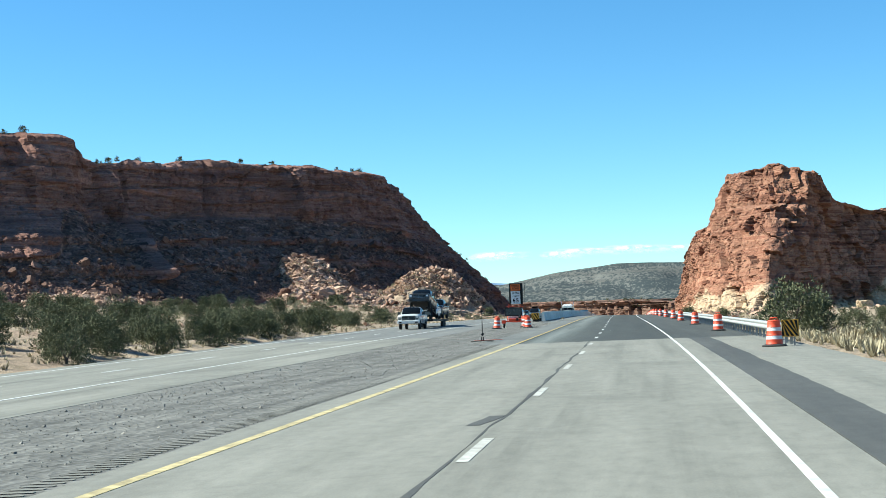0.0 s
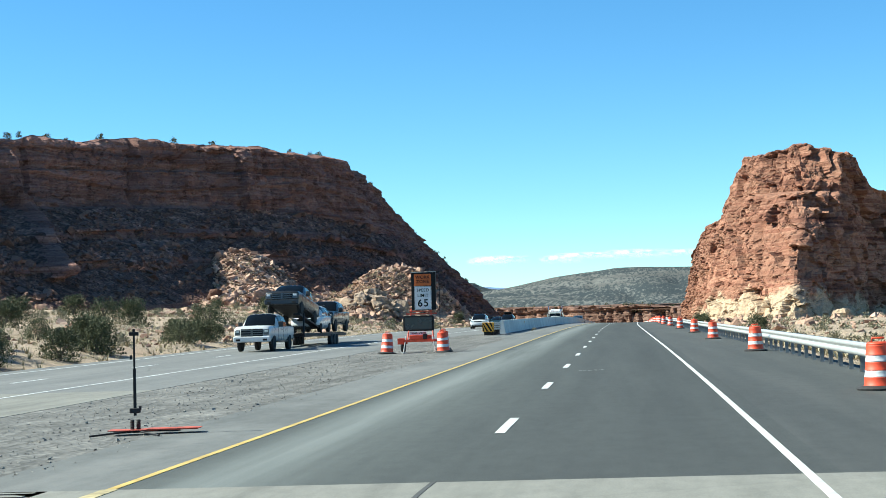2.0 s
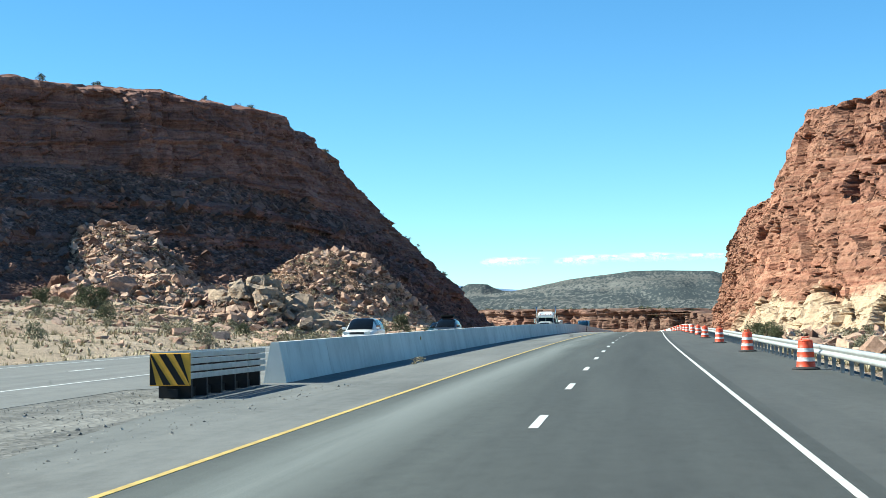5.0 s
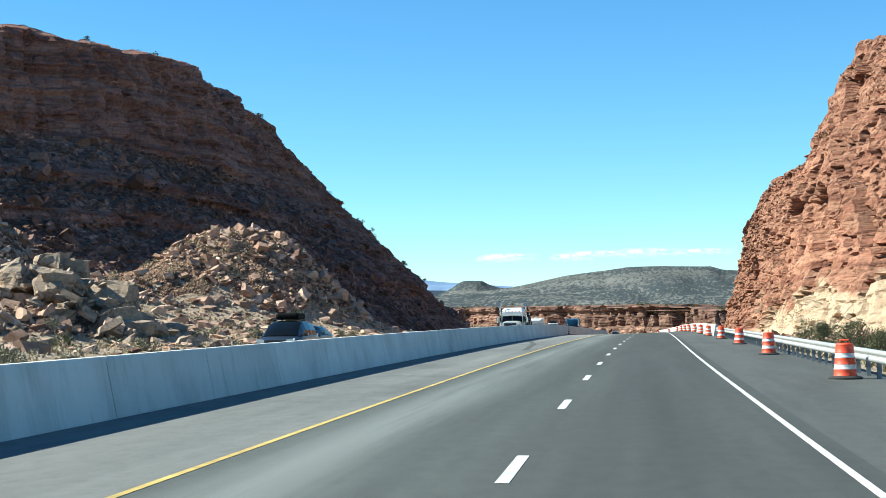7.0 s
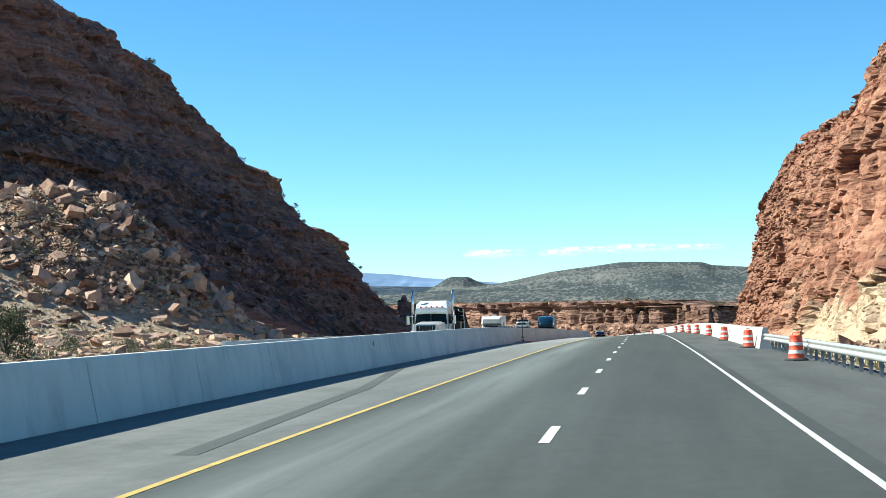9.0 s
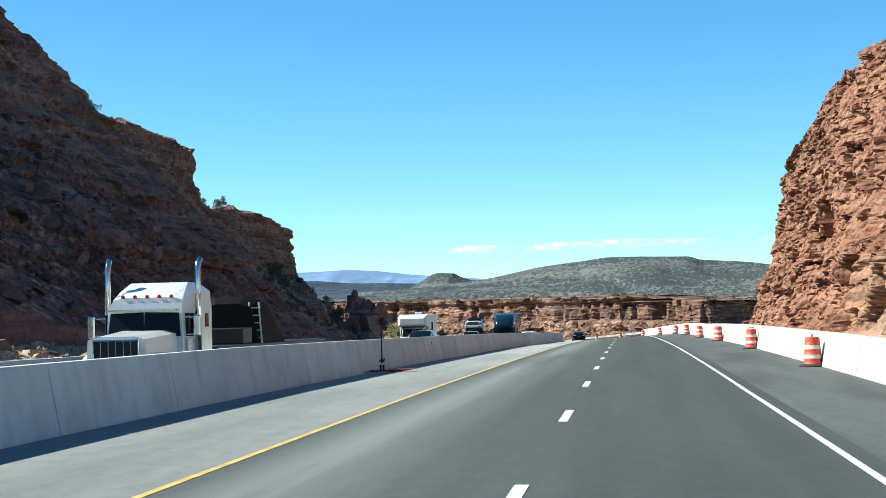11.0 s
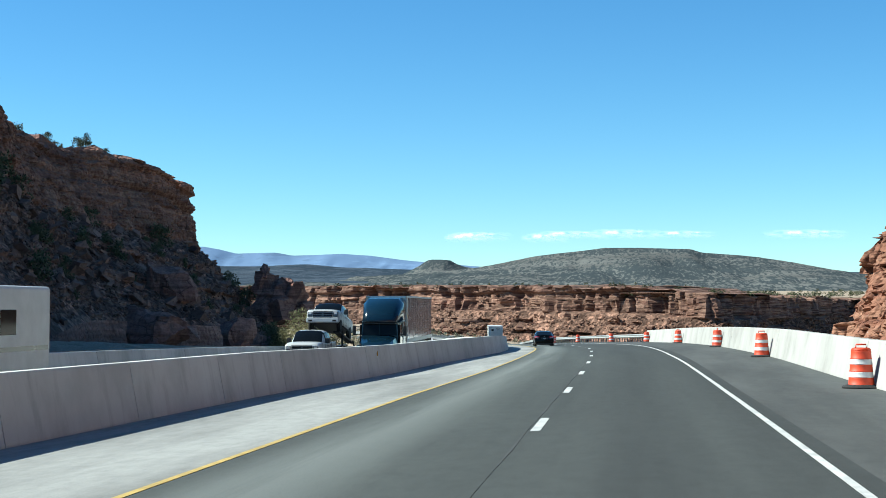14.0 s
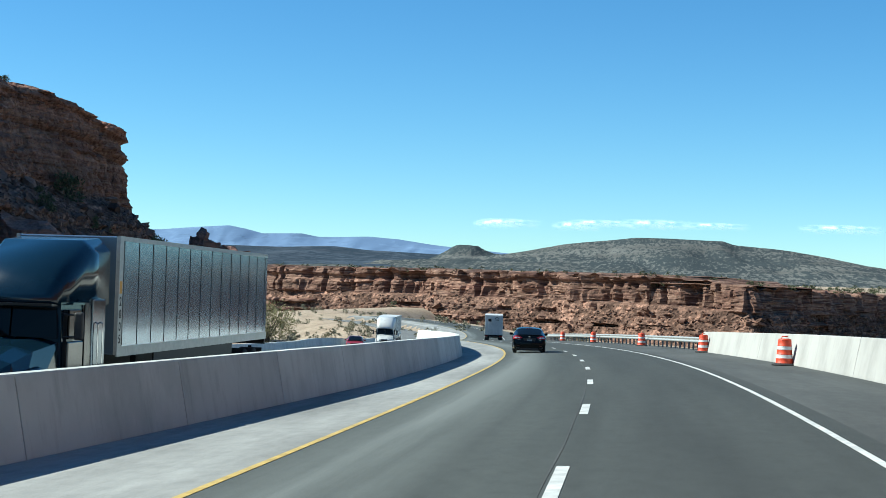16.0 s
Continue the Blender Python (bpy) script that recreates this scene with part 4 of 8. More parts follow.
pave("lane_joint", "thin dark joint between the asphalt lanes", 330, 520, -0.125, -0.105, OLD_TAR, up=0.004, thick=0.008, cuts=1, step=1.0, wobble=0.02)
# tyre mark on the inner shoulder and tar seams
pave("tyre_mark", "dark curved tyre mark on the shoulder", 258, 289, lambda y: np.interp(y, [258, 275, 289], [-4.35, -5.2, -6.6]) - 0.16, lambda y: np.interp(y, [258, 275, 289], [-4.35, -5.2, -6.6]) + 0.16, SHOULDER_R, up=0.005, thick=0.008, cuts=1, step=1.5)
pave("tar_seam", "rough dark tar seam between old lanes", -60, SEAM, -0.20, -0.135, OLD_TAR, up=0.004, thick=0.008, cuts=1, step=0.35, wobble=0.045)
pave("tar_patch", "dark patch in the old pavement", 9.2, 11.1, -0.54, -0.25, OLD_TAR, up=0.005, thick=0.008, cuts=1, step=0.4, wobble=0.12)


# grooves of the rumble strip beside the old yellow line
grooves = empty("rumble_strip", "row of short dusty grooves beside the yellow line", "road marking", kind="structure")
for n in range(230):
    y = -8 + 0.29 * n
    e = solid_strip("groove", y, y + 0.09, -4.85, -4.45, OLD, up=0.004, thick=0.008, cuts=1, step=0.2)
    e.parent = grooves


# ---- barriers ----
def barrier(name, label, u, y0, y1, mat, piece=6.1, tall=1.07):
    top = empty(name, label, "barrier", kind="structure")
    prof = [(-0.31, -0.05), (-0.31, 0.02), (-0.115, tall - 0.03), (-0.10, tall), (0.10, tall), (0.115, tall - 0.03), (0.31, 0.02), (0.31, -0.05)]

    def run(part_name, ys, shape_of):
        off = u(ys) if callable(u) else np.full(len(ys), float(u))
        rows = np.array([at(ys, off + a, 0) * [1, 1, 0] + np.stack([0 * ys, 0 * ys, surf(ys, off) + b], -1) for a, b in shape_of])
        k = np.arange(8 * len(ys)).reshape(8, len(ys))
        faces = [(k[i, j], k[i, j + 1], k[i + 1, j + 1], k[i + 1, j]) for i in range(7) for j in range(len(ys) - 1)]
        faces += [tuple(k[:, 0]), tuple(k[::-1, -1])]
        part(part_name, mesh_of(part_name, rows.reshape(-1, 3), faces, mat), top)

    y = y0
    while y < y1:
        run("barrier_segment", np.linspace(y + 0.018, min(y + piece, y1) - 0.018, 4 if piece < 10 else 8), prof)
        y += piece
    # a core set back inside the run, added to stop sunlight through the joints
    run("joint_core", np.arange(y0 + 0.3, y1 - 0.3, 2.03), [(0.82 * a, min(b, tall - 0.06)) for a, b in prof])
    return top


barrier("median_barrier", "grey concrete median barrier cast in long segments", divide, 166, 700, CONCRETE)
barrier("outer_barrier", "grey concrete barrier on the far side of the oncoming roadway", lambda y: inner(y) - 8.4, 311, 700, CONCRETE)
barrier("roadside_barrier", "bright white new concrete roadside barrier", 7.35, 317, 524, CONCRETE_W, piece=20.7)

# ---- shape helpers ----
def joined(*pieces):
    """One bmesh's worth of vertices and faces out of several."""
    V, F, n = [], [], 0
    for v, f in pieces:
        V += [tuple(q) for q in v]
        F += [tuple(i + n for i in g) for g in f]
        n += len(v)
    return V, F


def box(x0, x1, y0, y1, z0, z1, bevel=0.0):
    if not bevel:
        v = [(x, y, z) for z in (z0, z1) for y in (y0, y1) for x in (x0, x1)]
        return v, [(0, 2, 3, 1), (4, 5, 7, 6), (0, 1, 5, 4), (2, 6, 7, 3), (0, 4, 6, 2), (1, 3, 7, 5)]
    bm = bmesh.new()
    bmesh.ops.create_cube(bm, size=1)
    for q in bm.verts:
        q.co = Vector(((x0 + x1) / 2 + q.co.x * (x1 - x0), (y0 + y1) / 2 + q.co.y * (y1 - y0), (z0 + z1) / 2 + q.co.z * (z1 - z0)))
    bmesh.ops.bevel(bm, geom=bm.edges[:], offset=bevel, segments=2, affect="EDGES", profile=0.5)
    bm.verts.index_update()
    out = [tuple(q.co) for q in bm.verts], [tuple(q.index for q in f.verts) for f in bm.faces]
    bm.free()
    return out


def turned(profile, sides=20, axis="z", shift=(0, 0, 0)):
    """A lathe: profile of (radius, height) pairs."""
    v, f = [], []
    m = len(profile)
    for i in range(sides):
        a = 2 * math.pi * i / sides
        for r, h in profile:
            q = (r * math.cos(a), r * math.sin(a), h)
            q = {"z": q, "x": (q[2], q[0], q[1]), "y": (q[1], q[2], q[0])}[axis]
            v.append(tuple(q[n] + shift[n] for n in range(3)))
    for i in range(sides):
        j = (i + 1) % sides
        for k in range(m - 1):
            f.append((i * m + k, j * m + k, j * m + k + 1, i * m + k + 1))
    for k in (0, m - 1):
        if profile[k][0] > 1e-6:
            f.append(tuple(i * m + k for i in (range(sides) if k else range(sides - 1, -1, -1))))
    return v, f


def tube(path, radius=0.02, sides=8):
    """A bent round bar along a list of points."""
    v, f = [], []
    pts = [Vector(q) for q in path]
    for n, q in enumerate(pts):
        d = (pts[min(n + 1, len(pts) - 1)] - pts[max(n - 1, 0)]).normalized()
        a = d.orthogonal().normalized()
        b = d.cross(a)
        for i in range(sides):
            t = 2 * math.pi * i / sides
            v.append(tuple(q + a * radius * math.cos(t) + b * radius * math.sin(t)))
    for n in range(len(pts) - 1):
        for i in range(sides):
            j = (i + 1) % sides
            f.append((n * sides + i, n * sides + j, (n + 1) * sides + j, (n + 1) * sides + i))
    f += [tuple(range(sides - 1, -1, -1)), tuple((len(pts) - 1) * sides + i for i in range(sides))]
    return v, f


def shape(name, mat, *pieces, flat=True):
    return mesh_of(name, *joined(*pieces), mat, flat)


def moved(piece, m):
    v, f = piece
    return [tuple(m @ Vector(q)) for q in v], f


def lettering(name, text, size, mat, m, parent, bold=0.0, space=1.0):
    """Words in the built-in font, turned into a thin mesh."""
    cu = bpy.data.curves.new(name, "FONT")
    cu.body, cu.size, cu.align_x, cu.align_y = text, size, "CENTER", "CENTER"
    cu.extrude, cu.offset, cu.space_character = 0.003, bold, space
    tmp = bpy.data.objects.new(name, cu)
    scene.collection.objects.link(tmp)
    me = bpy.data.meshes.new_from_object(tmp.evaluated_get(bpy.context.evaluated_depsgraph_get()))
    bpy.data.objects.remove(tmp)
    me.materials.clear()
    me.materials.append(mat)
    ob = part(name, me, parent)
    ob.matrix_local = m
    return ob


ORANGE = plain_material("barrel_orange", (0.80, 0.075, 0.022), 0.55, 0, 0.16, 4)
ORANGE_FRAME = plain_material("trailer_orange", (0.74, 0.075, 0.022), 0.5, 0, 0.2, 3)
SIGN_ORANGE = plain_material("sign_orange", (0.66, 0.135, 0.015), 0.6, 0, 0.08, 2)
REFLECT = plain_material("reflective_white", (0.74, 0.74, 0.74), 0.5, 0, 0.12, 5)
BLACK_RUBBER = plain_material("black_rubber", (0.022, 0.022, 0.023), 0.8, 0, 0.3, 6, 0.2)
BLACK_PAINT = plain_material("black_paint", (0.006, 0.007, 0.008), 0.5, 0, 0.2, 3, 0, 0.2)
SIGN_WHITE = plain_material("sign_white", (0.78, 0.79, 0.80), 0.5, 0, 0.05, 2)
GALV = plain_material("galvanised_steel", (0.58, 0.59, 0.57), 0.45, 0.4, 0.14, 5)
POST_STEEL = plain_material("weathered_steel_post", (0.36, 0.37, 0.37), 0.6, 0.5, 0.2, 5)
CHEVRON_Y = plain_material("sign_yellow", (0.80, 0.40, 0.025), 0.55, 0, 0.12, 4)
RED_BOARD = plain_material("faded_red_board", (0.62, 0.11, 0.065), 0.7, 0, 0.2, 4)
DARK_STEEL = plain_material("dark_steel", (0.022, 0.022, 0.024), 0.55, 0.2, 0.2, 4, 0, 0.25)
CHROME = plain_material("chrome", (0.75, 0.76, 0.78), 0.12, 1.0, 0.05, 3)


# ---- guardrail ----
def guardrail(y0, y1, u):
    rail = empty("guardrail", "galvanised steel guardrail on steel posts", "guardrail", kind="structure")
    prof = [(0.0, 0.44), (0.055, 0.47), (0.075, 0.52), (0.055, 0.555), (0.0, 0.595), (0.0, 0.615), (0.055, 0.655), (0.075, 0.69), (0.055, 0.74), (0.0, 0.77)]
    ring = [(-a, b) for a, b in prof] + [(-a + 0.006, b) for a, b in prof[::-1]]
    y = y0
    while y < y1:
        ys = np.linspace(y, min(y + 7.62, y1), 5)
        rows = np.array([at(ys, np.full(5, u + a)) + [0, 0, b] for a, b in ring])
        k = np.arange(len(ring) * 5).reshape(len(ring), 5)
        faces = [(k[i, j], k[(i + 1) % len(ring), j], k[(i + 1) % len(ring), j + 1], k[i, j + 1]) for i in range(len(ring)) for j in range(4)]
        part("rail_beam", mesh_of("rail_beam", rows.reshape(-1, 3), faces, GALV, False), rail)
        y += 7.62
    post = shape("post", POST_STEEL, box(-0.05, 0.05, -0.075, -0.068, -0.35, 0.74), box(-0.05, 0.05, 0.068, 0.075, -0.35, 0.74), box(-0.004, 0.004, -0.068, 0.068, -0.35, 0.74))
    block = shape("spacer_block", POST_STEEL, box(-0.09, 0.09, -0.07, 0.07, 0.45, 0.76))
    y = y0 + 0.6
    while y < y1:
        p = part("post", post, rail)
        p.matrix_world = spot(y, u + 0.24)
        b = part("spacer_block", block, p)
        b.matrix_local = pose(-0.145, 0, 0)
        y += 1.905
    return rail


guardrail(42.0, 316.6, 7.3)
guardrail(524.5, 690, 7.35)

end_sign = empty("end_marker", "yellow and black striped marker board on the rail end", "road sign")
part("board", shape("board", CHEVRON_Y, box(-0.3, 0.3, -0.01, 0.01, 0.02, 0.62)), end_sign)
for n in range(6):
    a = -0.3 + 0.05 + n * 0.17
    lo, hi = a - 0.31, a + 0.09
    pts = [(max(-0.29, min(0.29, a + t)), z) for t, z in ((-0.05, 0.04), (0.05, 0.04), (0.05 - 0.4, 0.6), (-0.05 - 0.4, 0.6))]
    part("stripe", mesh_of("stripe", [(x, y, z) for y in (-0.014, -0.011) for x, z in pts], [(0, 1, 2, 3), (7, 6, 5, 4), (0, 4, 5, 1), (1, 5, 6, 2), (2, 6, 7, 3), (3, 7, 4, 0)], BLACK_PAINT), end_sign)
part("stand", shape("stand", POST_STEEL, box(-0.2, -0.15, 0.012, 0.06, -0.5, 0.6), box(0.12, 0.17, 0.012, 0.06, -0.5, 0.6)), end_sign)
end_sign.matrix_world = spot(41.6, 7.4, 0.28)


# ---- barrels ----
def barrel(label):
    b = empty("traffic_barrel", label, "traffic barrel", "work zone barrels")
    bands = [(0.29, 0.07, 0.05, 0.25, ORANGE), (0.275, 0.25, 0, 0.375, REFLECT), (0.26, 0.375, 0, 0.545, ORANGE), (0.248, 0.545, 0, 0.665, REFLECT), (0.236, 0.665, 0, 0.86, ORANGE)]
    for r, z0, _, z1, mat in bands:
        part("band", shape("band", mat, turned([(0, z0), (r + 0.008, z0), (r + 0.012, z0 + 0.015), (r, z0 + 0.03), (r - 0.008, z1 - 0.02), (r - 0.006, z1), (0, z1)], 20), flat=False), b)
    part("cap", shape("cap", ORANGE, turned([(0.225, 0.86), (0.215, 0.90), (0.18, 0.925), (0, 0.93)], 20), tube([(-0.13, 0, 0.92), (-0.12, 0, 1.0), (0.12, 0, 1.0), (0.13, 0, 0.92)], 0.02), flat=False), b)
    part("base", shape("base", BLACK_RUBBER, turned([(0, 0), (0.43, 0), (0.44, 0.03), (0.40, 0.06), (0.31, 0.085), (0, 0.085)], 20)), b, "black rubber base ring")
    return b


first = barrel("orange plastic barrel with white bands on the outer shoulder")
spots = [(y, 6.75) for y in (40.6, 73.0, 101.0, 126, 150.5, 175, 199.5, 223.5, 248, 272, 296, 320, 345, 369, 394, 418.5, 443, 467, 494, 521, 549, 574, 596)]
first.matrix_world = spot(*spots[0])
rnd = random.Random(4)
for y, u in spots[1:]:
    copy_thing(first, spot(y, u + rnd.uniform(-0.12, 0.12), 0, rnd.uniform(0, 90)))
for y, u, t in ((111.6, -8.95, 4), (112.1, -6.4, -3), (116.8, -6.95, 2)):
    c = copy_thing(first, spot(y, u, 0.0) @ pose(0, 0, 0, 0, t, 40))
    tagged(c, "orange plastic barrel with white bands round the sign trailer")


# ---- folded sign stands ----
def sign_stand(y, u, turn):
    """A portable stand: mast with clamps, spring base, spread legs, its sign folded flat on the ground."""
    d = empty("sign_stand", "black portable sign stand with its orange sign folded flat", "sign stand", "sign stands")
    part("mast", shape("mast", DARK_STEEL, box(-0.022, 0.022, -0.022, 0.022, 0.30, 1.05), box(-0.015, 0.015, -0.015, 0.015, 1.05, 1.62)), d)
    part("head_clamp", shape("head_clamp", DARK_STEEL, box(-0.075, 0.075, -0.03, 0.03, 1.58, 1.64, 0.008), box(-0.02, 0.02, -0.02, 0.02, 1.64, 1.69)), d)
    part("bracket", shape("bracket", DARK_STEEL, box(-0.07, -0.03, -0.03, 0.03, 1.20, 1.27, 0.006)), d)
    part("clamp", shape("clamp", BLACK_RUBBER, box(-0.085, 0.085, -0.045, 0.045, 0.34, 0.42, 0.012), box(0.06, 0.10, -0.02, 0.02, 0.40, 0.45)), d)
    for x in (-0.05, 0.05):
        part("spring", shape("spring", BLACK_RUBBER, turned([(0, 0.06)] + [(0.030 + 0.006 * (k % 2), 0.06 + 0.0125 * k) for k in range(15)] + [(0, 0.24)], 10, shift=(x, 0, 0))), d)
    part("foot_plate", shape("foot_plate", DARK_STEEL, box(-0.15, 0.15, -0.1, 0.1, 0.03, 0.065, 0.012)), d)
    for k in range(4):
        c, q = math.cos(math.radians(35 + 90 * k)), math.sin(math.radians(35 + 90 * k))
        part("leg", shape("leg", DARK_STEEL, tube([(0.1 * c, 0.1 * q, 0.05), (0.45 * c, 0.45 * q, 0.035), (0.8 * c, 0.8 * q, 0.018)], 0.016, 6)), d)
    part("folded_sign", shape("folded_sign", RED_BOARD, box(-0.42, 1.0, -0.16, 0.20, 0.065, 0.078), box(0.20, 1.05, -0.20, 0.16, 0.080, 0.092)), d, "bright orange-red folded sign fabric")
    d.matrix_world = spot(y, u, 0, turn)
    return d


sign_stand(66.5, -6.0, 10)
sign_stand(345.9, -7.05, 8)

# ---- speed sign trailer ----
def sign_trailer():
    t = empty("sign_trailer", "orange work zone trailer with a speed limit board", "road sign")
    fr = [box(-0.75, 0.75, -0.04, 0.04, 0.48, 0.60), box(-0.75, -0.66, -1.2, 0.9, 0.48, 0.58), box(0.66, 0.75, -1.2, 0.9, 0.48, 0.58), box(-0.75, 0.75, -1.2, -1.1, 0.48, 0.58), box(-0.75, 0.75, 0.82, 0.9, 0.48, 0.58)]
    part("chassis", shape("chassis", ORANGE_FRAME, *fr, tube([(-0.6, 0.9, 0.53), (0, 2.0, 0.5)], 0.05), tube([(0.6, 0.9, 0.53), (0, 2.0, 0.5)], 0.05)), t, "orange painted steel chassis")
    for s in (-1, 1):
        part("fender", shape("fender", ORANGE_FRAME, box(s * 0.95 - 0.16, s * 0.95 + 0.16, -0.5, 0.5, 0.60, 0.66, 0.02), box(s * 0.95 - 0.16, s * 0.95 + 0.16, -0.55, -0.5, 0.38, 0.66), box(s * 0.95 - 0.16, s * 0.95 + 0.16, 0.5, 0.55, 0.38, 0.66)), t)
        w = part("wheel", shape("wheel", BLACK_RUBBER, turned([(0.16, -0.09), (0.29, -0.09), (0.33, -0.06), (0.33, 0.06), (0.29, 0.09), (0.16, 0.09)], 22, "x", (s * 0.92, 0, 0.33)), flat=False), t)
        part("hub", shape("hub", GALV, turned([(0, -0.07), (0.16, -0.07), (0.16, 0.07), (0, 0.07)], 14, "x", (s * 0.92, 0, 0.33))), w, "galvanised hub")
        part("upright", shape("upright", ORANGE_FRAME, tube([(s * 0.62, -0.75, 0.55), (s * 0.50, -0.35, 1.55), (s * 0.45, -0.3, 2.0)], 0.035)), t)
        part("jack", shape("jack", GALV, tube([(s * 0.62, -1.15, 0.75), (s * 0.74, -1.22, 0.02)], 0.028), turned([(0, 0), (0.09, 0), (0.09, 0.02), (0, 0.02)], 12, "z", (s * 0.74, -1.22, 0))), t, "galvanised stabiliser leg")
    part("cross_bar", shape("cross_bar", ORANGE_FRAME, box(-0.7, 0.75, -0.36, -0.28, 1.76, 1.82), box(-0.55, 0.55, -0.36, -0.28, 1.88, 1.93)), t)
    part("battery_box", shape("battery_box", ORANGE_FRAME, box(-0.5, 0.5, -0.95, -0.4, 0.60, 0.80, 0.02)), t)
    lamp = part("winch", shape("winch", DARK_STEEL, box(0.15, 0.35, -1.1, -0.9, 0.6, 0.85, 0.02)), t)
    d = part("display", shape("display", BLACK_PAINT, box(-0.82, 0.62, -0.60, -0.42, 0.98, 1.70, 0.03)), t, "black unlit speed display")
    part("display_glass", shape("display_glass", plain_material("dark_screen", (0.02, 0.028, 0.035), 0.25), box(-0.74, 0.54, -0.608, -0.603, 1.06, 1.62)), d)
    sp = part("speed_plate", shape("speed_plate", SIGN_WHITE, box(-0.52, 0.28, -0.63, -0.61, 0.80, 0.96)), t)
    face = pose(0, 0, 0, 90, 0, 0)
    lettering("plate_text", "YOUR SPEED", 0.118, BLACK_PAINT, pose(-0.12, -0.634, 0.88) @ face, sp, 0.003, 1.1)
    b = part("sign_back", shape("sign_back", BLACK_PAINT, box(-0.42, 0.72, -0.36, -0.30, 1.96, 3.72, 0.015), box(0.50, 0.72, -0.30, -0.12, 1.96, 3.72)), t, "black sign cabinet")
    o = part("orange_panel", shape("orange_panel", SIGN_ORANGE, box(-0.28, 0.52, -0.372, -0.362, 3.10, 3.64)), b, "orange work zone panel")
    lettering("panel_text", "WORK\nZONE", 0.205, BLACK_PAINT, pose(0.12, -0.376, 3.385) @ face, o, 0.004, 1.1)
    w = part("white_panel", shape("white_panel", SIGN_WHITE, box(-0.28, 0.52, -0.372, -0.362, 1.98, 3.07)), b, "white speed limit panel")
    rim = [box(-0.265, 0.505, -0.376, -0.373, 3.042, 3.055), box(-0.265, 0.505, -0.376, -0.373, 1.995, 2.008), box(-0.265, -0.252, -0.376, -0.373, 2.008, 3.042), box(0.492, 0.505, -0.376, -0.373, 2.008, 3.042)]
    part("panel_border", shape("panel_border", BLACK_PAINT, *rim), w)
    lettering("panel_text", "SPEED", 0.195, BLACK_PAINT, pose(0.12, -0.376, 2.88) @ face, w, 0.004, 1.12)
    lettering("panel_text", "LIMIT", 0.195, BLACK_PAINT, pose(0.12, -0.376, 2.63) @ face, w, 0.004, 1.14)
    lettering("panel_text", "65", 0.47, BLACK_PAINT, pose(0.12, -0.376, 2.27) @ face, w, 0.009, 1.2)
    part("antenna", shape("antenna", DARK_STEEL, tube([(0.88, -0.2, 0.6), (0.88, -0.2, 3.75)], 0.014)), t)
    part("roof_strip", shape("roof_strip", GALV, box(-0.43, 0.73, -0.38, -0.10, 3.72, 3.745)), b)
    t.matrix_world = spot(113.6, -7.55, 0)
    return t


sign_trailer()


# ---- crash cushion at the barrier's near end ----
def cushion():
    c = empty("crash_cushion", "steel crash cushion with a striped yellow nose", "crash cushion")
    nose = part("nose", shape("nose", CHEVRON_Y, box(-0.45, 0.45, -0.06, 0.0, 0.28, 0.98, 0.02)), c, "yellow nose with black stripes")
    for k, a in enumerate((-0.38, -0.06, 0.26, 0.58)):
        pts = [(max(-0.44, min(0.44, a + t)), z) for t, z in ((-0.08, 0.3), (0.08, 0.3), (0.08 - 0.42, 0.96), (-0.08 - 0.42, 0.96))]
        part("stripe", mesh_of("stripe", [(x, y, z) for y in (-0.068, -0.062) for x, z in pts], [(0, 1, 2, 3), (7, 6, 5, 4), (0, 4, 5, 1), (1, 5, 6, 2), (2, 6, 7, 3), (3, 7, 4, 0)], BLACK_PAINT), nose)
    for s in (-1, 1):
        for k in range(4):
            x = s * (0.40 + 0.01 * k)
            part("side_panel", shape("side_panel", GALV, *[box(min(x, x + s * 0.035), max(x, x + s * 0.035), 0.05 + 1.6 * k, 1.75 + 1.6 * k, z, z + 0.12, 0.012) for z in (0.42, 0.58, 0.74, 0.88)]), c)
    part("under_frame", shape("under_frame", DARK_STEEL, *[box(-0.36, 0.36, 0.3 + 1.2 * k, 0.42 + 1.2 * k, 0.0, 0.9) for k in range(6)], box(-0.12, 0.12, 0.1, 6.6, 0.02, 0.2)), c)
    c.matrix_world = spot(158.4, -8.3, 0)
    return c


cushion()


# ---- small reflectors on the median barrier ----
def reflector(y):
    r = empty("barrier_reflector", "small amber reflector on the concrete barrier", "reflector", "barrier reflectors")
    part("plate", shape("plate", CHEVRON_Y, box(-0.012, 0.012, -0.05, 0.05, -0.08, 0.08, 0.006)), r)
    part("bracket", shape("bracket", POST_STEEL, box(-0.06, -0.012, -0.02, 0.02, -0.03, 0.03)), r)
    r.matrix_world = spot(y, float(divide(y)) + 0.195, 0.78)
    return r


for y in (192.0, 290.0, 363.6, 436.5):
    reflector(y)

# ---- vehicles ----
from mathutils.bvhtree import BVHTree  # noqa: E402


def car_paint(name, colour, flake=0.0, rough=0.28):
    return plain_material(name, colour, rough, flake, 0.05, 1.2, 0, 0.4, 0.25)


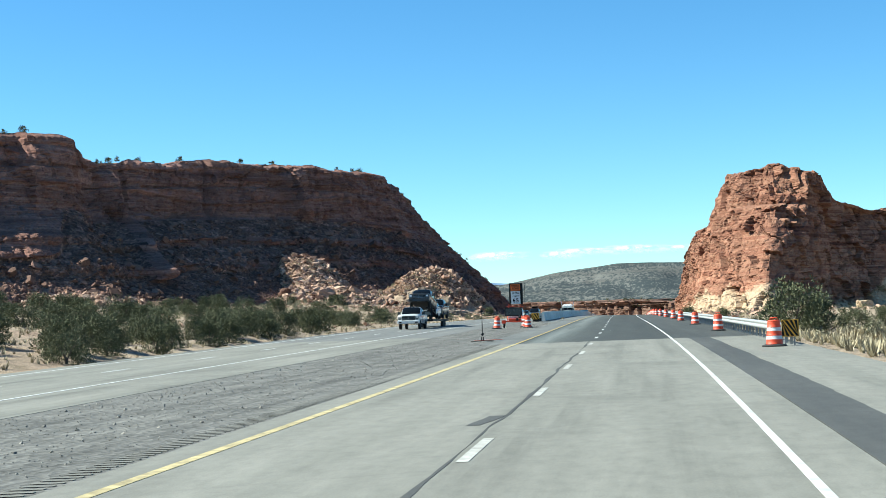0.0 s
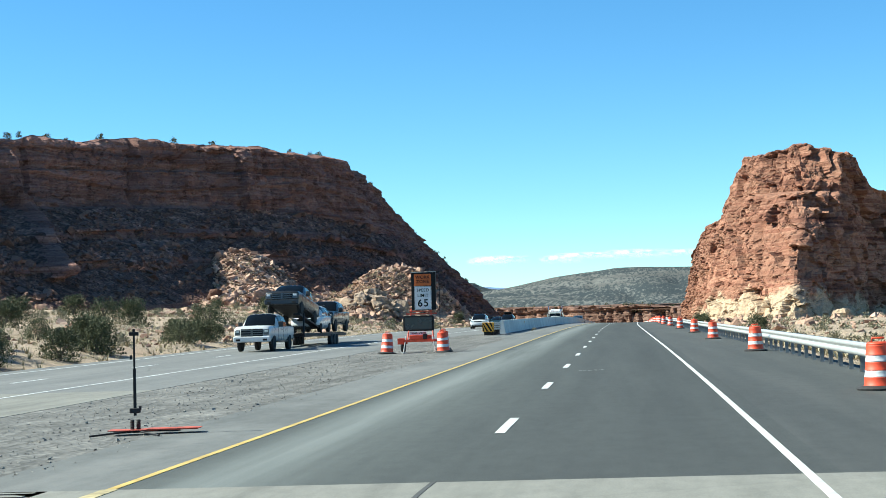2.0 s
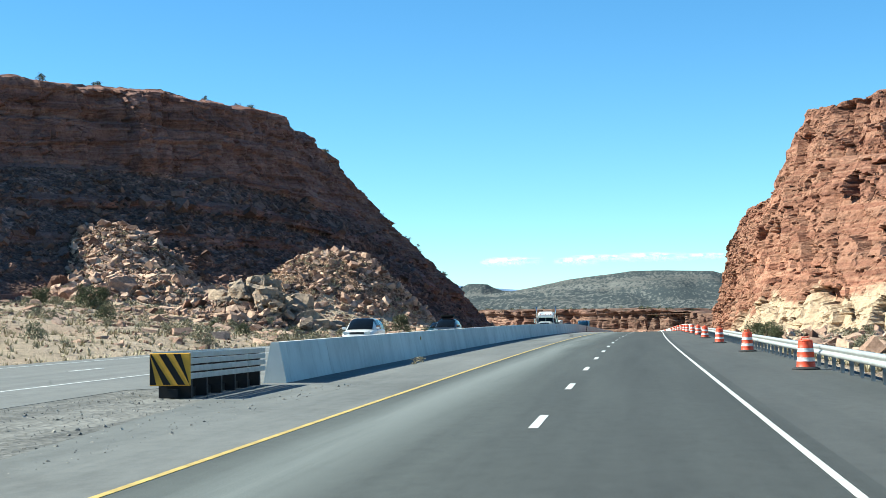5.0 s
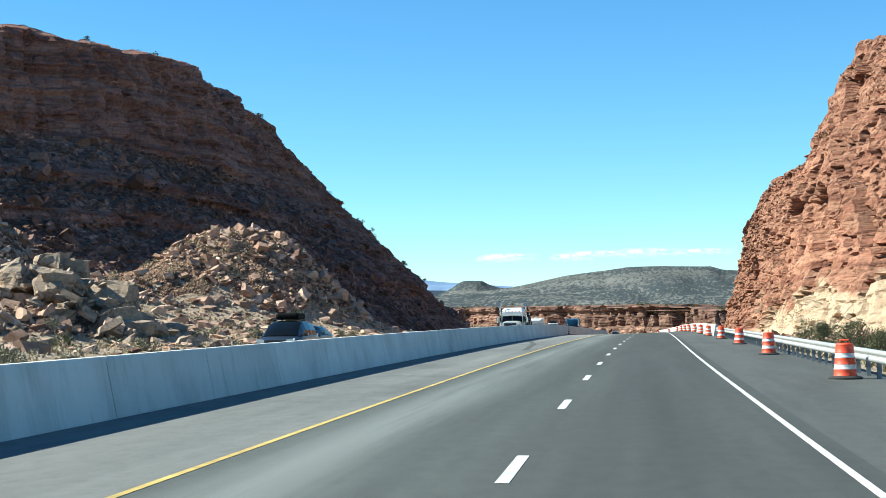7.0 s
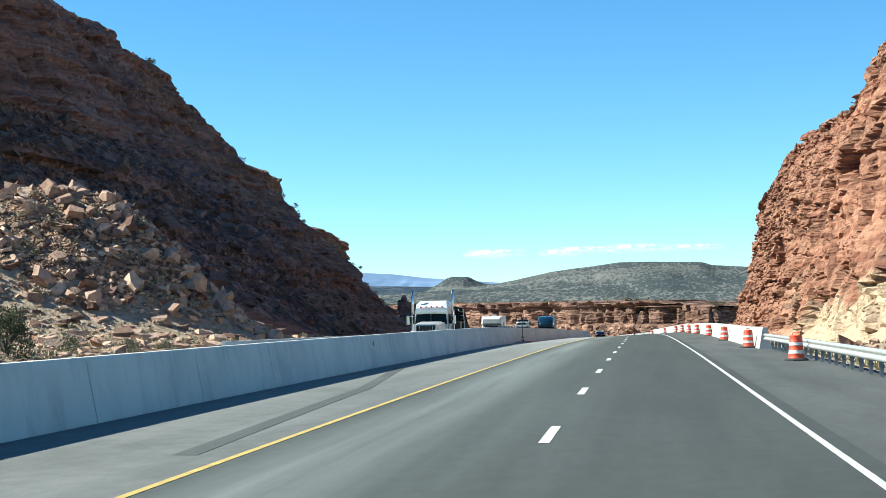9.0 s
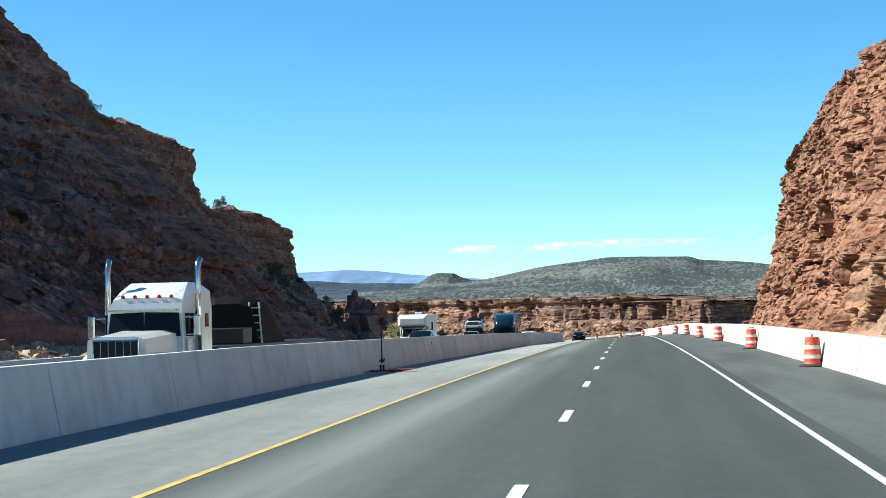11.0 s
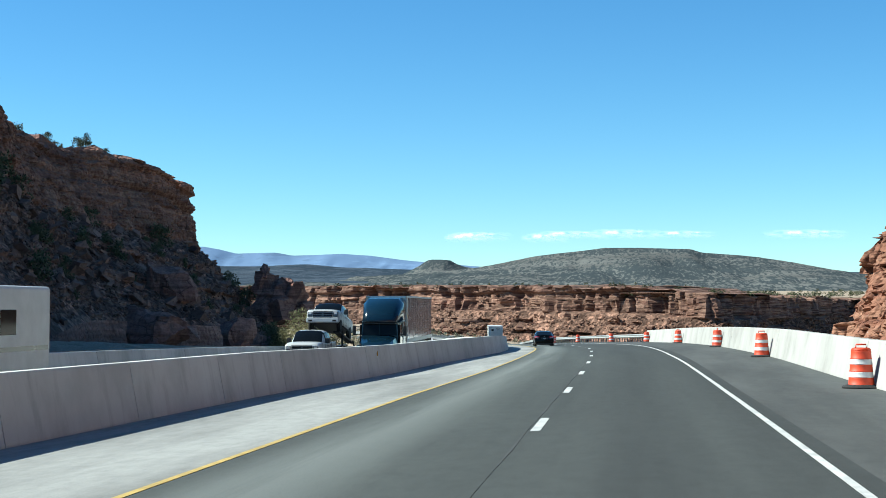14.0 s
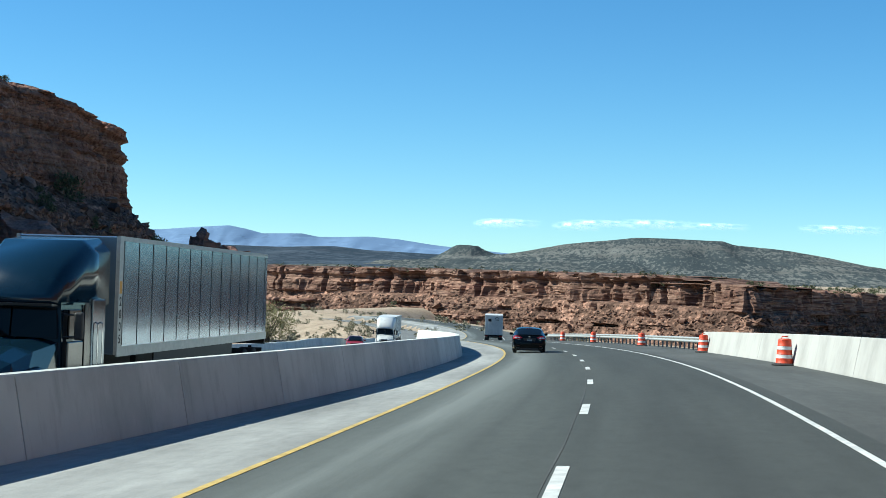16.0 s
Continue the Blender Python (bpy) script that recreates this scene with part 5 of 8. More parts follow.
GLASS = plain_material("tinted_glass", (0.006, 0.008, 0.010), 0.05, 0, 0.1, 1, 0, 0.14)
TYRE = plain_material("tyre_rubber", (0.018, 0.018, 0.019), 0.85, 0, 0.25, 8, 0.2)
ALLOY = plain_material("alloy_rim", (0.40, 0.41, 0.42), 0.3, 0.9, 0.1, 3)
RED_LENS = plain_material("red_lens", (0.36, 0.004, 0.010), 0.18, 0, 0.1, 3, 0, 0.3, 0.15)
CLEAR_LENS = plain_material("clear_lens", (0.78, 0.80, 0.80), 0.12, 0.2, 0.05, 3, 0, 0.6, 0.8)
RED_DARK = plain_material("dark_red_reflector", (0.10, 0.004, 0.006), 0.3, 0, 0.1, 3)
DARK_CHROME = plain_material("smoked_chrome", (0.16, 0.165, 0.17), 0.3, 0.8, 0.1, 3)
TRIM = plain_material("black_trim", (0.02, 0.021, 0.022), 0.55, 0, 0.2, 4)
SEAM_DARK = plain_material("panel_gap", (0.004, 0.004, 0.004), 0.9, 0, 0.1, 3)
PLATE = plain_material("plate_grey", (0.10, 0.12, 0.14), 0.5, 0, 0.1, 5)
PAINT_BLACK = plain_material("black_car_paint", (0.0035, 0.005, 0.006), 0.12, 0, 0.05, 1.2, 0, 0.18)
PAINT_WHITE = car_paint("white_car_paint", (0.70, 0.71, 0.71))
PAINT_SILVER = car_paint("silver_car_paint", (0.60, 0.62, 0.63), 0.1)
PAINT_DARK = car_paint("dark_grey_paint", (0.022, 0.025, 0.028), 0.1)
PAINT_TEAL = car_paint("dark_teal_paint", (0.018, 0.05, 0.055), 0.1)
PAINT_RED = car_paint("red_car_paint", (0.32, 0.018, 0.02))
PAINT_BLUE = plain_material("deep_blue_paint", (0.006, 0.022, 0.040), 0.16, 0, 0.05, 1.2, 0, 0.4, 0.3)
# the bluish base colour stands in for sky mirrored in bare metal
SKIN = plain_material("sky_blue_aluminium", (0.30, 0.42, 0.55), 0.14, 0.6, 0.05, 0.5)
MIRROR_BLUE = plain_material("polished_dark_panel", (0.20, 0.26, 0.32), 0.07, 0.85, 0.05, 0.8)
SKIN_WHITE = plain_material("trailer_white", (0.70, 0.71, 0.70), 0.45, 0, 0.12, 0.8)
CANVAS = plain_material("black_tarp", (0.004, 0.005, 0.006), 0.75, 0, 0.3, 1.5, 0.4, 0.08)


def loft(sections, closed=True, caps=True):
    """Skin over a row of sections, each a list of (x, y, z)."""
    m = len(sections[0])
    v = [q for s in sections for q in s]
    f = []
    for n in range(len(sections) - 1):
        for i in range(m if closed else m - 1):
            j = (i + 1) % m
            f.append((n * m + i, n * m + j, (n + 1) * m + j, (n + 1) * m + i))
    if caps:
        f += [tuple(range(m - 1, -1, -1)), tuple((len(sections) - 1) * m + i for i in range(m))]
    return v, f


def spline(rows, steps=4):
    """Denser rows by a smooth curve through the given ones."""
    a = np.array(rows, float)
    out = []
    for n in range(len(a) - 1):
        p0, p1, p2, p3 = a[max(n - 1, 0)], a[n], a[n + 1], a[min(n + 2, len(a) - 1)]
        for k in range(steps):
            t = k / steps
            q = 0.5 * (2 * p1 + (p2 - p0) * t + (2 * p0 - 5 * p1 + 4 * p2 - p3) * t * t + (3 * p1 - p0 - 3 * p2 + p3) * t**3)
            q[0] = p1[0] + (p2[0] - p1[0]) * t
            out.append(q)
    return out + [a[-1]]


def wheel(parent, x, y, r, w=0.22, spokes=10, dark=False, dual=False):
    s = 1 if x > 0 else -1
    prof = [(r * 0.66, -w / 2), (r * 0.93, -w / 2), (r, -w / 2 + 0.035), (r, w / 2 - 0.035), (r * 0.93, w / 2), (r * 0.66, w / 2)]
    t = part("wheel", shape("wheel", TYRE, turned(prof, 26, "x"), flat=False), parent)
    t.matrix_local = pose(x, y, r)
    o = s * (w / 2 - 0.02)
    dish = [(0, o - s * 0.05), (r * 0.2, o - s * 0.04), (r * 0.58, o - s * 0.07), (r * 0.66, o), (r * 0.69, o)]
    pieces = [turned([(q, h) for q, h in dish], 26, "x")]
    part("rim", shape("rim", TRIM if dark else ALLOY, *pieces), t)
    bars = []
    for k in range(spokes):
        m = Matrix.Rotation(2 * math.pi * k / spokes, 4, "X")
        bars.append(moved(box(min(o, o - s * 0.05), max(o, o - s * 0.05), -0.028 * r / 0.33, 0.028 * r / 0.33, r * 0.12, r * 0.67), m))
    part("spokes", shape("spokes", ALLOY, *bars, turned([(0, o - s * 0.03), (r * 0.16, o - s * 0.03), (r * 0.16, o + s * 0.005), (0, o + s * 0.005)], 14, "x")), t)
    return t


def car(name, label, category, paint, body, cabin, sides, wheels, r, extras=None, group="traffic", glass=GLASS):
    """A road car. body rows: y, bottom, shoulder, deck, half width at sill, widest, at deck. cabin rows: y, belt, roof, half width at belt, at roof.
    sides: one letter a cabin gap: b body, g glass; tops: r rear glass, o roof, w windscreen."""
    c = empty(name, label, category, group)
    secs = []
    for y, zb, zs, zt, wb, ws, wt in spline(body):
        half = [(wb * 0.9, zb), (wb, zb + 0.07), (ws, zb + (zs - zb) * 0.5), (ws * 0.99, zs - 0.05), ((ws * 0.6 + wt * 0.4), zs), (wt, zs + (zt - zs) * 0.65), (wt * 0.62, zt - 0.008)]
        ring = [(x, y, z) for x, z in half] + [(0, y, zt)] + [(-x, y, z) for x, z in half[::-1]] + [(0, y, zb)]
        secs.append(ring)
    part("body", shape("body", paint, loft(secs), flat=False), c)
    low = min(q[1] for q in body)
    wide = max(q[4] for q in body) * 0.86
    part("underbody", shape("underbody", TRIM, box(-wide, wide, body[1][0] + 0.15, body[-2][0] - 0.15, low - 0.03, low + 0.08, 0.02)), c)
    lat = []
    for y, zb, zr, wb, wr in cabin:
        bulge = [(wb, zb), (wb * 0.72 + wr * 0.28 + 0.012, zb + (zr - zb) * 0.38), (wr + 0.01, zb + (zr - zb) * 0.82), (wr * 0.82, zr - 0.012 - 0.02 * (zr - zb)), (wr * 0.4, zr), (0, zr + 0.006)]
        lat.append([(x, y, z) for x, z in bulge] + [(-x, y, z) for x, z in bulge[-2::-1]])
    groups = {}
    for n, (side, top) in enumerate(sides):
        for i in range(10):
            kind = side if i in (0, 1, 8, 9) else top
            where = "roof" if kind in "bo" else {"g": "side_window", "r": "rear_window", "w": "windscreen"}[kind]
            key = (where, n if kind == "g" else 0, i > 5 if kind == "g" else 0)
            groups.setdefault(key, []).append((n, i))
    for (where, n, _), quads in groups.items():
        v, f = [], []
        for a, i in quads:
            k = len(v)
            v += [lat[a][i], lat[a][i + 1], lat[a + 1][i + 1], lat[a + 1][i]]
            f.append((k + 3, k + 2, k + 1, k))
        me = mesh_of(where, v, f, paint if where == "roof" else glass, where == "side_window")
        bm = bmesh.new()
        bm.from_mesh(me)
        bmesh.ops.remove_doubles(bm, verts=bm.verts[:], dist=0.001)
        bm.to_mesh(me)
        bm.free()
        part(where, me, c, "dark tinted glass" if where != "roof" else "")
    for x, y in wheels:
        wheel(c, x, y, r)
        s = 1 if x > 0 else -1
        arch = [(x + s * 0.02, y + (r + 0.055) * math.cos(t), r + (r + 0.055) * math.sin(t)) for t in np.linspace(-0.15, math.pi + 0.15, 14)]
        part("wheel_arch", shape("wheel_arch", TRIM, tube(arch, 0.045, 6), flat=False), c)
    if extras:
        extras(c, paint)
    return c


def mirrors(c, paint, x, y, z, w=0.2, h=0.14):
    for s in (-1, 1):
        m = part("mirror", shape("mirror", paint, box(min(s * x, s * (x + w)), max(s * x, s * (x + w)), y - 0.06, y + 0.06, z, z + h, 0.03), tube([(s * (x - 0.1), y, z), (s * x, y, z + 0.04)], 0.02)), c)
        part("mirror_glass", shape("mirror_glass", GLASS, box(min(s * (x + 0.02), s * (x + w - 0.02)), max(s * (x + 0.02), s * (x + w - 0.02)), y - 0.064, y - 0.061, z + 0.02, z + h - 0.02)), m)


def slab(pts, y0, y1):
    """A flat prism: (x, z) outline between two y."""
    m = len(pts)
    v = [(x, y0, z) for x, z in pts] + [(x, y1, z) for x, z in pts]
    f = [tuple(range(m)), tuple(range(2 * m - 1, m - 1, -1))] + [(i, m + i, m + (i + 1) % m, (i + 1) % m) for i in range(m)]
    return v, f


def skin(name, hull, mat, s, turns, low, high, proud):
    """A lens laid on the body's rear corner: turns are degrees from straight back to the side, low and high its edges."""
    v, f = [], []
    ts = np.arange(turns[0], turns[-1] + 0.1, 3.0 if len(turns) > 2 else 1.0)
    for t in ts:
        d = Vector((s * math.sin(math.radians(t)), -math.cos(math.radians(t)), 0))
        for k in range(5):
            z = np.interp(t, turns, low) + (np.interp(t, turns, high) - np.interp(t, turns, low)) * k / 4
            o = Vector((s * 0.45, -1.9, z))
            q = hull.ray_cast(o + d * 2, -d)[0]
            v.append((q if q is not None else o + d * 0.45) + d * proud)
    for a in range(len(ts) - 1):
        for k in range(4):
            n = a * 5 + k
            f.append((n, n + 1, n + 6, n + 5) if s > 0 else (n + 5, n + 6, n + 1, n))
    return mesh_of(name, v, f, mat, False)


def sedan_extras(c, paint):
    me = [q for q in c.children if q.name.startswith("body")][0].data
    hull = BVHTree.FromPolygons([q.co[:] for q in me.vertices], [q.vertices[:] for q in me.polygons])
    mirrors(c, paint, 0.90, 0.72, 0.95)
    for s in (-1, 1):
        # wraparound tail lamps: red shell, clear core
        lamp = part("tail_lamp", skin("tail_lamp", hull, RED_LENS, s, (-6, 8, 22, 40, 58, 72, 82), (0.895, 0.845, 0.815, 0.805, 0.835, 0.885, 0.925), (0.915, 0.965, 0.995, 1.0, 0.99, 0.975, 0.955), 0.012), c, "red tail lamp with a clear centre")
        part("lamp_core", skin("lamp_core", hull, CLEAR_LENS, s, (7, 14, 24, 34, 40), (0.885, 0.868, 0.858, 0.862, 0.885), (0.90, 0.922, 0.938, 0.935, 0.91), 0.018), lamp)
        part("lamp_rib", skin("lamp_rib", hull, RED_LENS, s, (23, 25), (0.85, 0.85), (0.945, 0.945), 0.021), lamp)
        tip = [(s * 0.54, 0.335), (s * 0.74, 0.345), (s * 0.71, 0.275), (s * 0.565, 0.27)]
        pipe = part("exhaust", shape("exhaust", DARK_CHROME, slab(tip, -2.44, -2.38)), c, "chrome exhaust finisher")
        part("exhaust_bore", shape("exhaust_bore", SEAM_DARK, slab([(x + (0.012 if abs(x) < 0.6 else -0.012) * s, z + (0.01 if z < 0.3 else -0.01)) for x, z in tip], -2.444, -2.43)), pipe)
        part("reflector", shape("reflector", RED_DARK, box(min(s * 0.56, s * 0.70), max(s * 0.56, s * 0.70), -2.438, -2.40, 0.425, 0.45)), c)
        for y in (-0.55, 0.45):
            part("door_handle", shape("door_handle", paint, box(s * 0.90 - 0.02, s * 0.90 + 0.035, y, y + 0.19, 0.86, 0.895, 0.012)), c)
        for y in (-1.02, -0.12, 0.98):
            part("door_seam", shape("door_seam", SEAM_DARK, box(s * 0.915 - 0.012, s * 0.915 + 0.006, y, y + 0.009, 0.32, 0.90)), c)
        line = [(s * 0.905, -1.42, 0.985), (s * 0.90, -0.9, 0.965), (s * 0.895, 0, 0.95), (s * 0.88, 0.95, 0.945)]
        part("window_trim", shape("window_trim", CHROME, tube(line, 0.011, 6)), c, "thin chrome window line")
        arc = [(s * 0.90, -1.42, 0.985), (s * 0.80, -1.30, 1.16), (s * 0.70, -0.95, 1.325), (s * 0.675, -0.3, 1.385), (s * 0.70, 0.35, 1.32)]
        part("window_trim", shape("window_trim", CHROME, tube(arc, 0.010, 6)), c)
        part("sill", shape("sill", CHROME, box(min(s * 0.90, s * 0.93), max(s * 0.90, s * 0.93), -0.95, 1.0, 0.245, 0.265)), c, "bright sill strip")
        part("head_lamp", shape("head_lamp", CLEAR_LENS, slab([(s * 0.45, 0.66), (s * 0.86, 0.74), (s * 0.84, 0.82), (s * 0.45, 0.72)], 2.10, 2.32)), c)
    edge = [(x, -2.27 - 0.06 * (1 - (x / 0.74) ** 2), 1.052 + 0.022 * (1 - (x / 0.74) ** 2)) for x in np.linspace(-0.72, 0.72, 11)]
    part("boot_lip", shape("boot_lip", paint, loft([[(x, y, z), (x, y + 0.16, z), (x, y + 0.16, z - 0.03), (x, y + 0.01, z - 0.022)] for x, y, z in edge]), flat=False), c)
    well = part("plate_recess", shape("plate_recess", TRIM, slab([(-0.36, 0.87), (0.36, 0.87), (0.30, 0.68), (-0.30, 0.68)], -2.417, -2.36)), c)
    plate = part("number_plate", shape("number_plate", PLATE, box(-0.155, 0.155, -2.424, -2.414, 0.70, 0.85)), well, "dark grey number plate")
    for k in range(7):
        part("plate_bar", shape("plate_bar", REFLECT, box(-0.125 + 0.036 * k, -0.100 + 0.036 * k, -2.429, -2.4245, 0.735, 0.79)), plate)
    ring = [(0.072 * math.cos(t), y, 0.945 + 0.030 * math.sin(t)) for y in (-2.35, -2.388) for t in np.linspace(0, 2 * math.pi, 18, endpoint=False)]
    part("badge", shape("badge", CHROME, (ring, [tuple(range(18)), tuple(range(35, 17, -1))] + [(i, (i + 1) % 18, 18 + (i + 1) % 18, 18 + i) for i in range(18)])), c, "plain oval badge")
    for x, w, z in ((-0.62, 0.13, 0.775), (0.52, 0.17, 0.80), (0.56, 0.09, 0.775)):
        part("name_strip", shape("name_strip", CHROME, box(x - w / 2 + 0.03, x + w / 2 + 0.03, -2.405, -2.38, z, z + 0.013)), c)
    part("boot_seam", shape("boot_seam", SEAM_DARK, box(-0.56, 0.56, -2.437, -2.38, 0.605, 0.615), box(-0.42, 0.42, -2.442, -2.40, 0.245, 0.255)), c)
    part("diffuser", shape("diffuser", TRIM, slab([(-0.48, 0.33), (0.48, 0.33), (0.55, 0.20), (-0.55, 0.20)], -2.436, -2.3)), c)
    part("antenna", shape("antenna", TRIM, box(-0.03, 0.03, -0.98, -0.86, 1.435, 1.465, 0.012), tube([(0, -0.92, 1.46), (0, -1.12, 1.62)], 0.006, 6)), c)
    part("stop_lamp", shape("stop_lamp", RED_LENS, box(-0.18, 0.18, -1.10, -1.075, 1.372, 1.392)), c)


SEDAN_BODY = [(-2.43, 0.30, 0.60, 0.66, 0.66, 0.74, 0.60), (-2.40, 0.25, 0.70, 0.80, 0.76, 0.83, 0.68), (-2.36, 0.23, 0.90, 1.00, 0.82, 0.87, 0.72), (-2.24, 0.22, 0.945, 1.06, 0.865, 0.905, 0.76), (-2.05, 0.21, 0.95, 1.07, 0.885, 0.925, 0.79), (-1.7, 0.21, 0.95, 1.07, 0.89, 0.935, 0.81), (-1.0, 0.20, 0.93, 1.0, 0.86, 0.93, 0.84),
              (0.0, 0.20, 0.92, 0.97, 0.86, 0.925, 0.84), (0.95, 0.20, 0.90, 0.97, 0.86, 0.925, 0.80), (1.6, 0.20, 0.82, 0.90, 0.84, 0.92, 0.72), (2.1, 0.22, 0.70, 0.80, 0.80, 0.87, 0.62), (2.36, 0.26, 0.60, 0.68, 0.70, 0.76, 0.50), (2.43, 0.32, 0.52, 0.58, 0.55, 0.62, 0.42)]
SEDAN_CABIN = [(-2.05, 1.00, 1.03, 0.82, 0.62), (-1.60, 0.985, 1.20, 0.89, 0.66), (-1.02, 0.965, 1.39, 0.90, 0.665), (-0.45, 0.955, 1.445, 0.90, 0.66), (-0.38, 0.95, 1.45, 0.90, 0.66), (0.30, 0.94, 1.42, 0.895, 0.655), (0.62, 0.935, 1.345, 0.885, 0.65), (1.30, 0.925, 1.0, 0.86, 0.70)]
SEDAN_SIDES = [("b", "r"), ("b", "r"), ("g", "o"), ("b", "o"), ("g", "o"), ("g", "w"), ("b", "w")]
WHEELS = ((-0.80, -1.43), (0.80, -1.43), (-0.80, 1.42), (0.80, 1.42))
sedan = car("sedan", "glossy black four-door sedan with red tail lamps", "car", PAINT_BLACK, SEDAN_BODY, SEDAN_CABIN, SEDAN_SIDES, WHEELS, 0.335, sedan_extras)
sedan.matrix_world = spot(528, -2.2)


def front_face(c, paint, w=0.78, y=2.2, z=0.75, grille=True, lamp=0.16):
    for s in (-1, 1):
        part("head_lamp", shape("head_lamp", CLEAR_LENS, slab([(s * (w - 0.34), z - 0.02), (s * w, z + 0.02), (s * w, z + lamp), (s * (w - 0.30), z + lamp * 0.75)], y - 0.25, y + 0.04)), c)
        part("tail_lamp", shape("tail_lamp", RED_LENS, box(min(s * (w - 0.12), s * (w + 0.06)), max(s * (w - 0.12), s * (w + 0.06)), -y - 0.05, -y + 0.15, z + 0.05, z + 0.35)), c)
    if grille:
        part("grille", shape("grille", TRIM, box(-w + 0.36, w - 0.36, y - 0.2, y + 0.06, z - 0.12, z + 0.12, 0.02), *[box(-w + 0.38, w - 0.38, y + 0.05, y + 0.075, z - 0.08 + 0.07 * k, z - 0.06 + 0.07 * k) for k in range(3)]), c)
    part("bumper", shape("bumper", TRIM, box(-w + 0.1, w - 0.1, y - 0.15, y + 0.10, 0.28, 0.46, 0.03)), c)


def suv(name, label, paint, roofload=False):
    body = [(-2.25, 0.36, 0.8, 0.92, 0.70, 0.80, 0.72), (-2.15, 0.28, 0.96, 1.04, 0.80, 0.89, 0.84), (-1.2, 0.24, 0.99, 1.04, 0.85, 0.92, 0.86), (0.0, 0.24, 0.98, 1.02, 0.85, 0.92, 0.86), (1.05, 0.24, 0.95, 1.02, 0.85, 0.92, 0.80), (1.8, 0.26, 0.86, 0.96, 0.83, 0.90, 0.72), (2.2, 0.30, 0.72, 0.84, 0.76, 0.82, 0.6), (2.3, 0.36, 0.6, 0.7, 0.62, 0.7, 0.5)]
    cabin = [(-2.18, 1.0, 1.06, 0.82, 0.70), (-1.85, 1.0, 1.58, 0.86, 0.66), (-0.9, 0.99, 1.65, 0.88, 0.67), (-0.8, 0.99, 1.655, 0.88, 0.67), (0.1, 0.98, 1.65, 0.88, 0.67), (0.55, 0.97, 1.57, 0.87, 0.66), (1.25, 0.97, 1.03, 0.84, 0.72)]
    sides = [("b", "r"), ("g", "o"), ("b", "o"), ("g", "o"), ("g", "w"), ("b", "w")]

    def extras(c, p):
        mirrors(c, p, 0.90, 0.85, 1.0)
        front_face(c, p, 0.78, 2.2, 0.74)
        for s in (-1, 1):
            part("roof_rail", shape("roof_rail", TRIM, tube([(s * 0.60, -1.6, 1.64), (s * 0.60, -1.4, 1.70), (s * 0.60, 0.1, 1.70), (s * 0.60, 0.3, 1.64)], 0.018)), c)
        if roofload:
            part("roof_bag", shape("roof_bag", CANVAS, box(-0.5, 0.5, -1.3, 0.1, 1.70, 1.98, 0.10)), c, "black bag strapped on the roof")

    return car(name, label, "car", paint, body, cabin, sides, ((-0.80, -1.32), (0.80, -1.32), (-0.80, 1.36), (0.80, 1.36)), 0.35, extras)


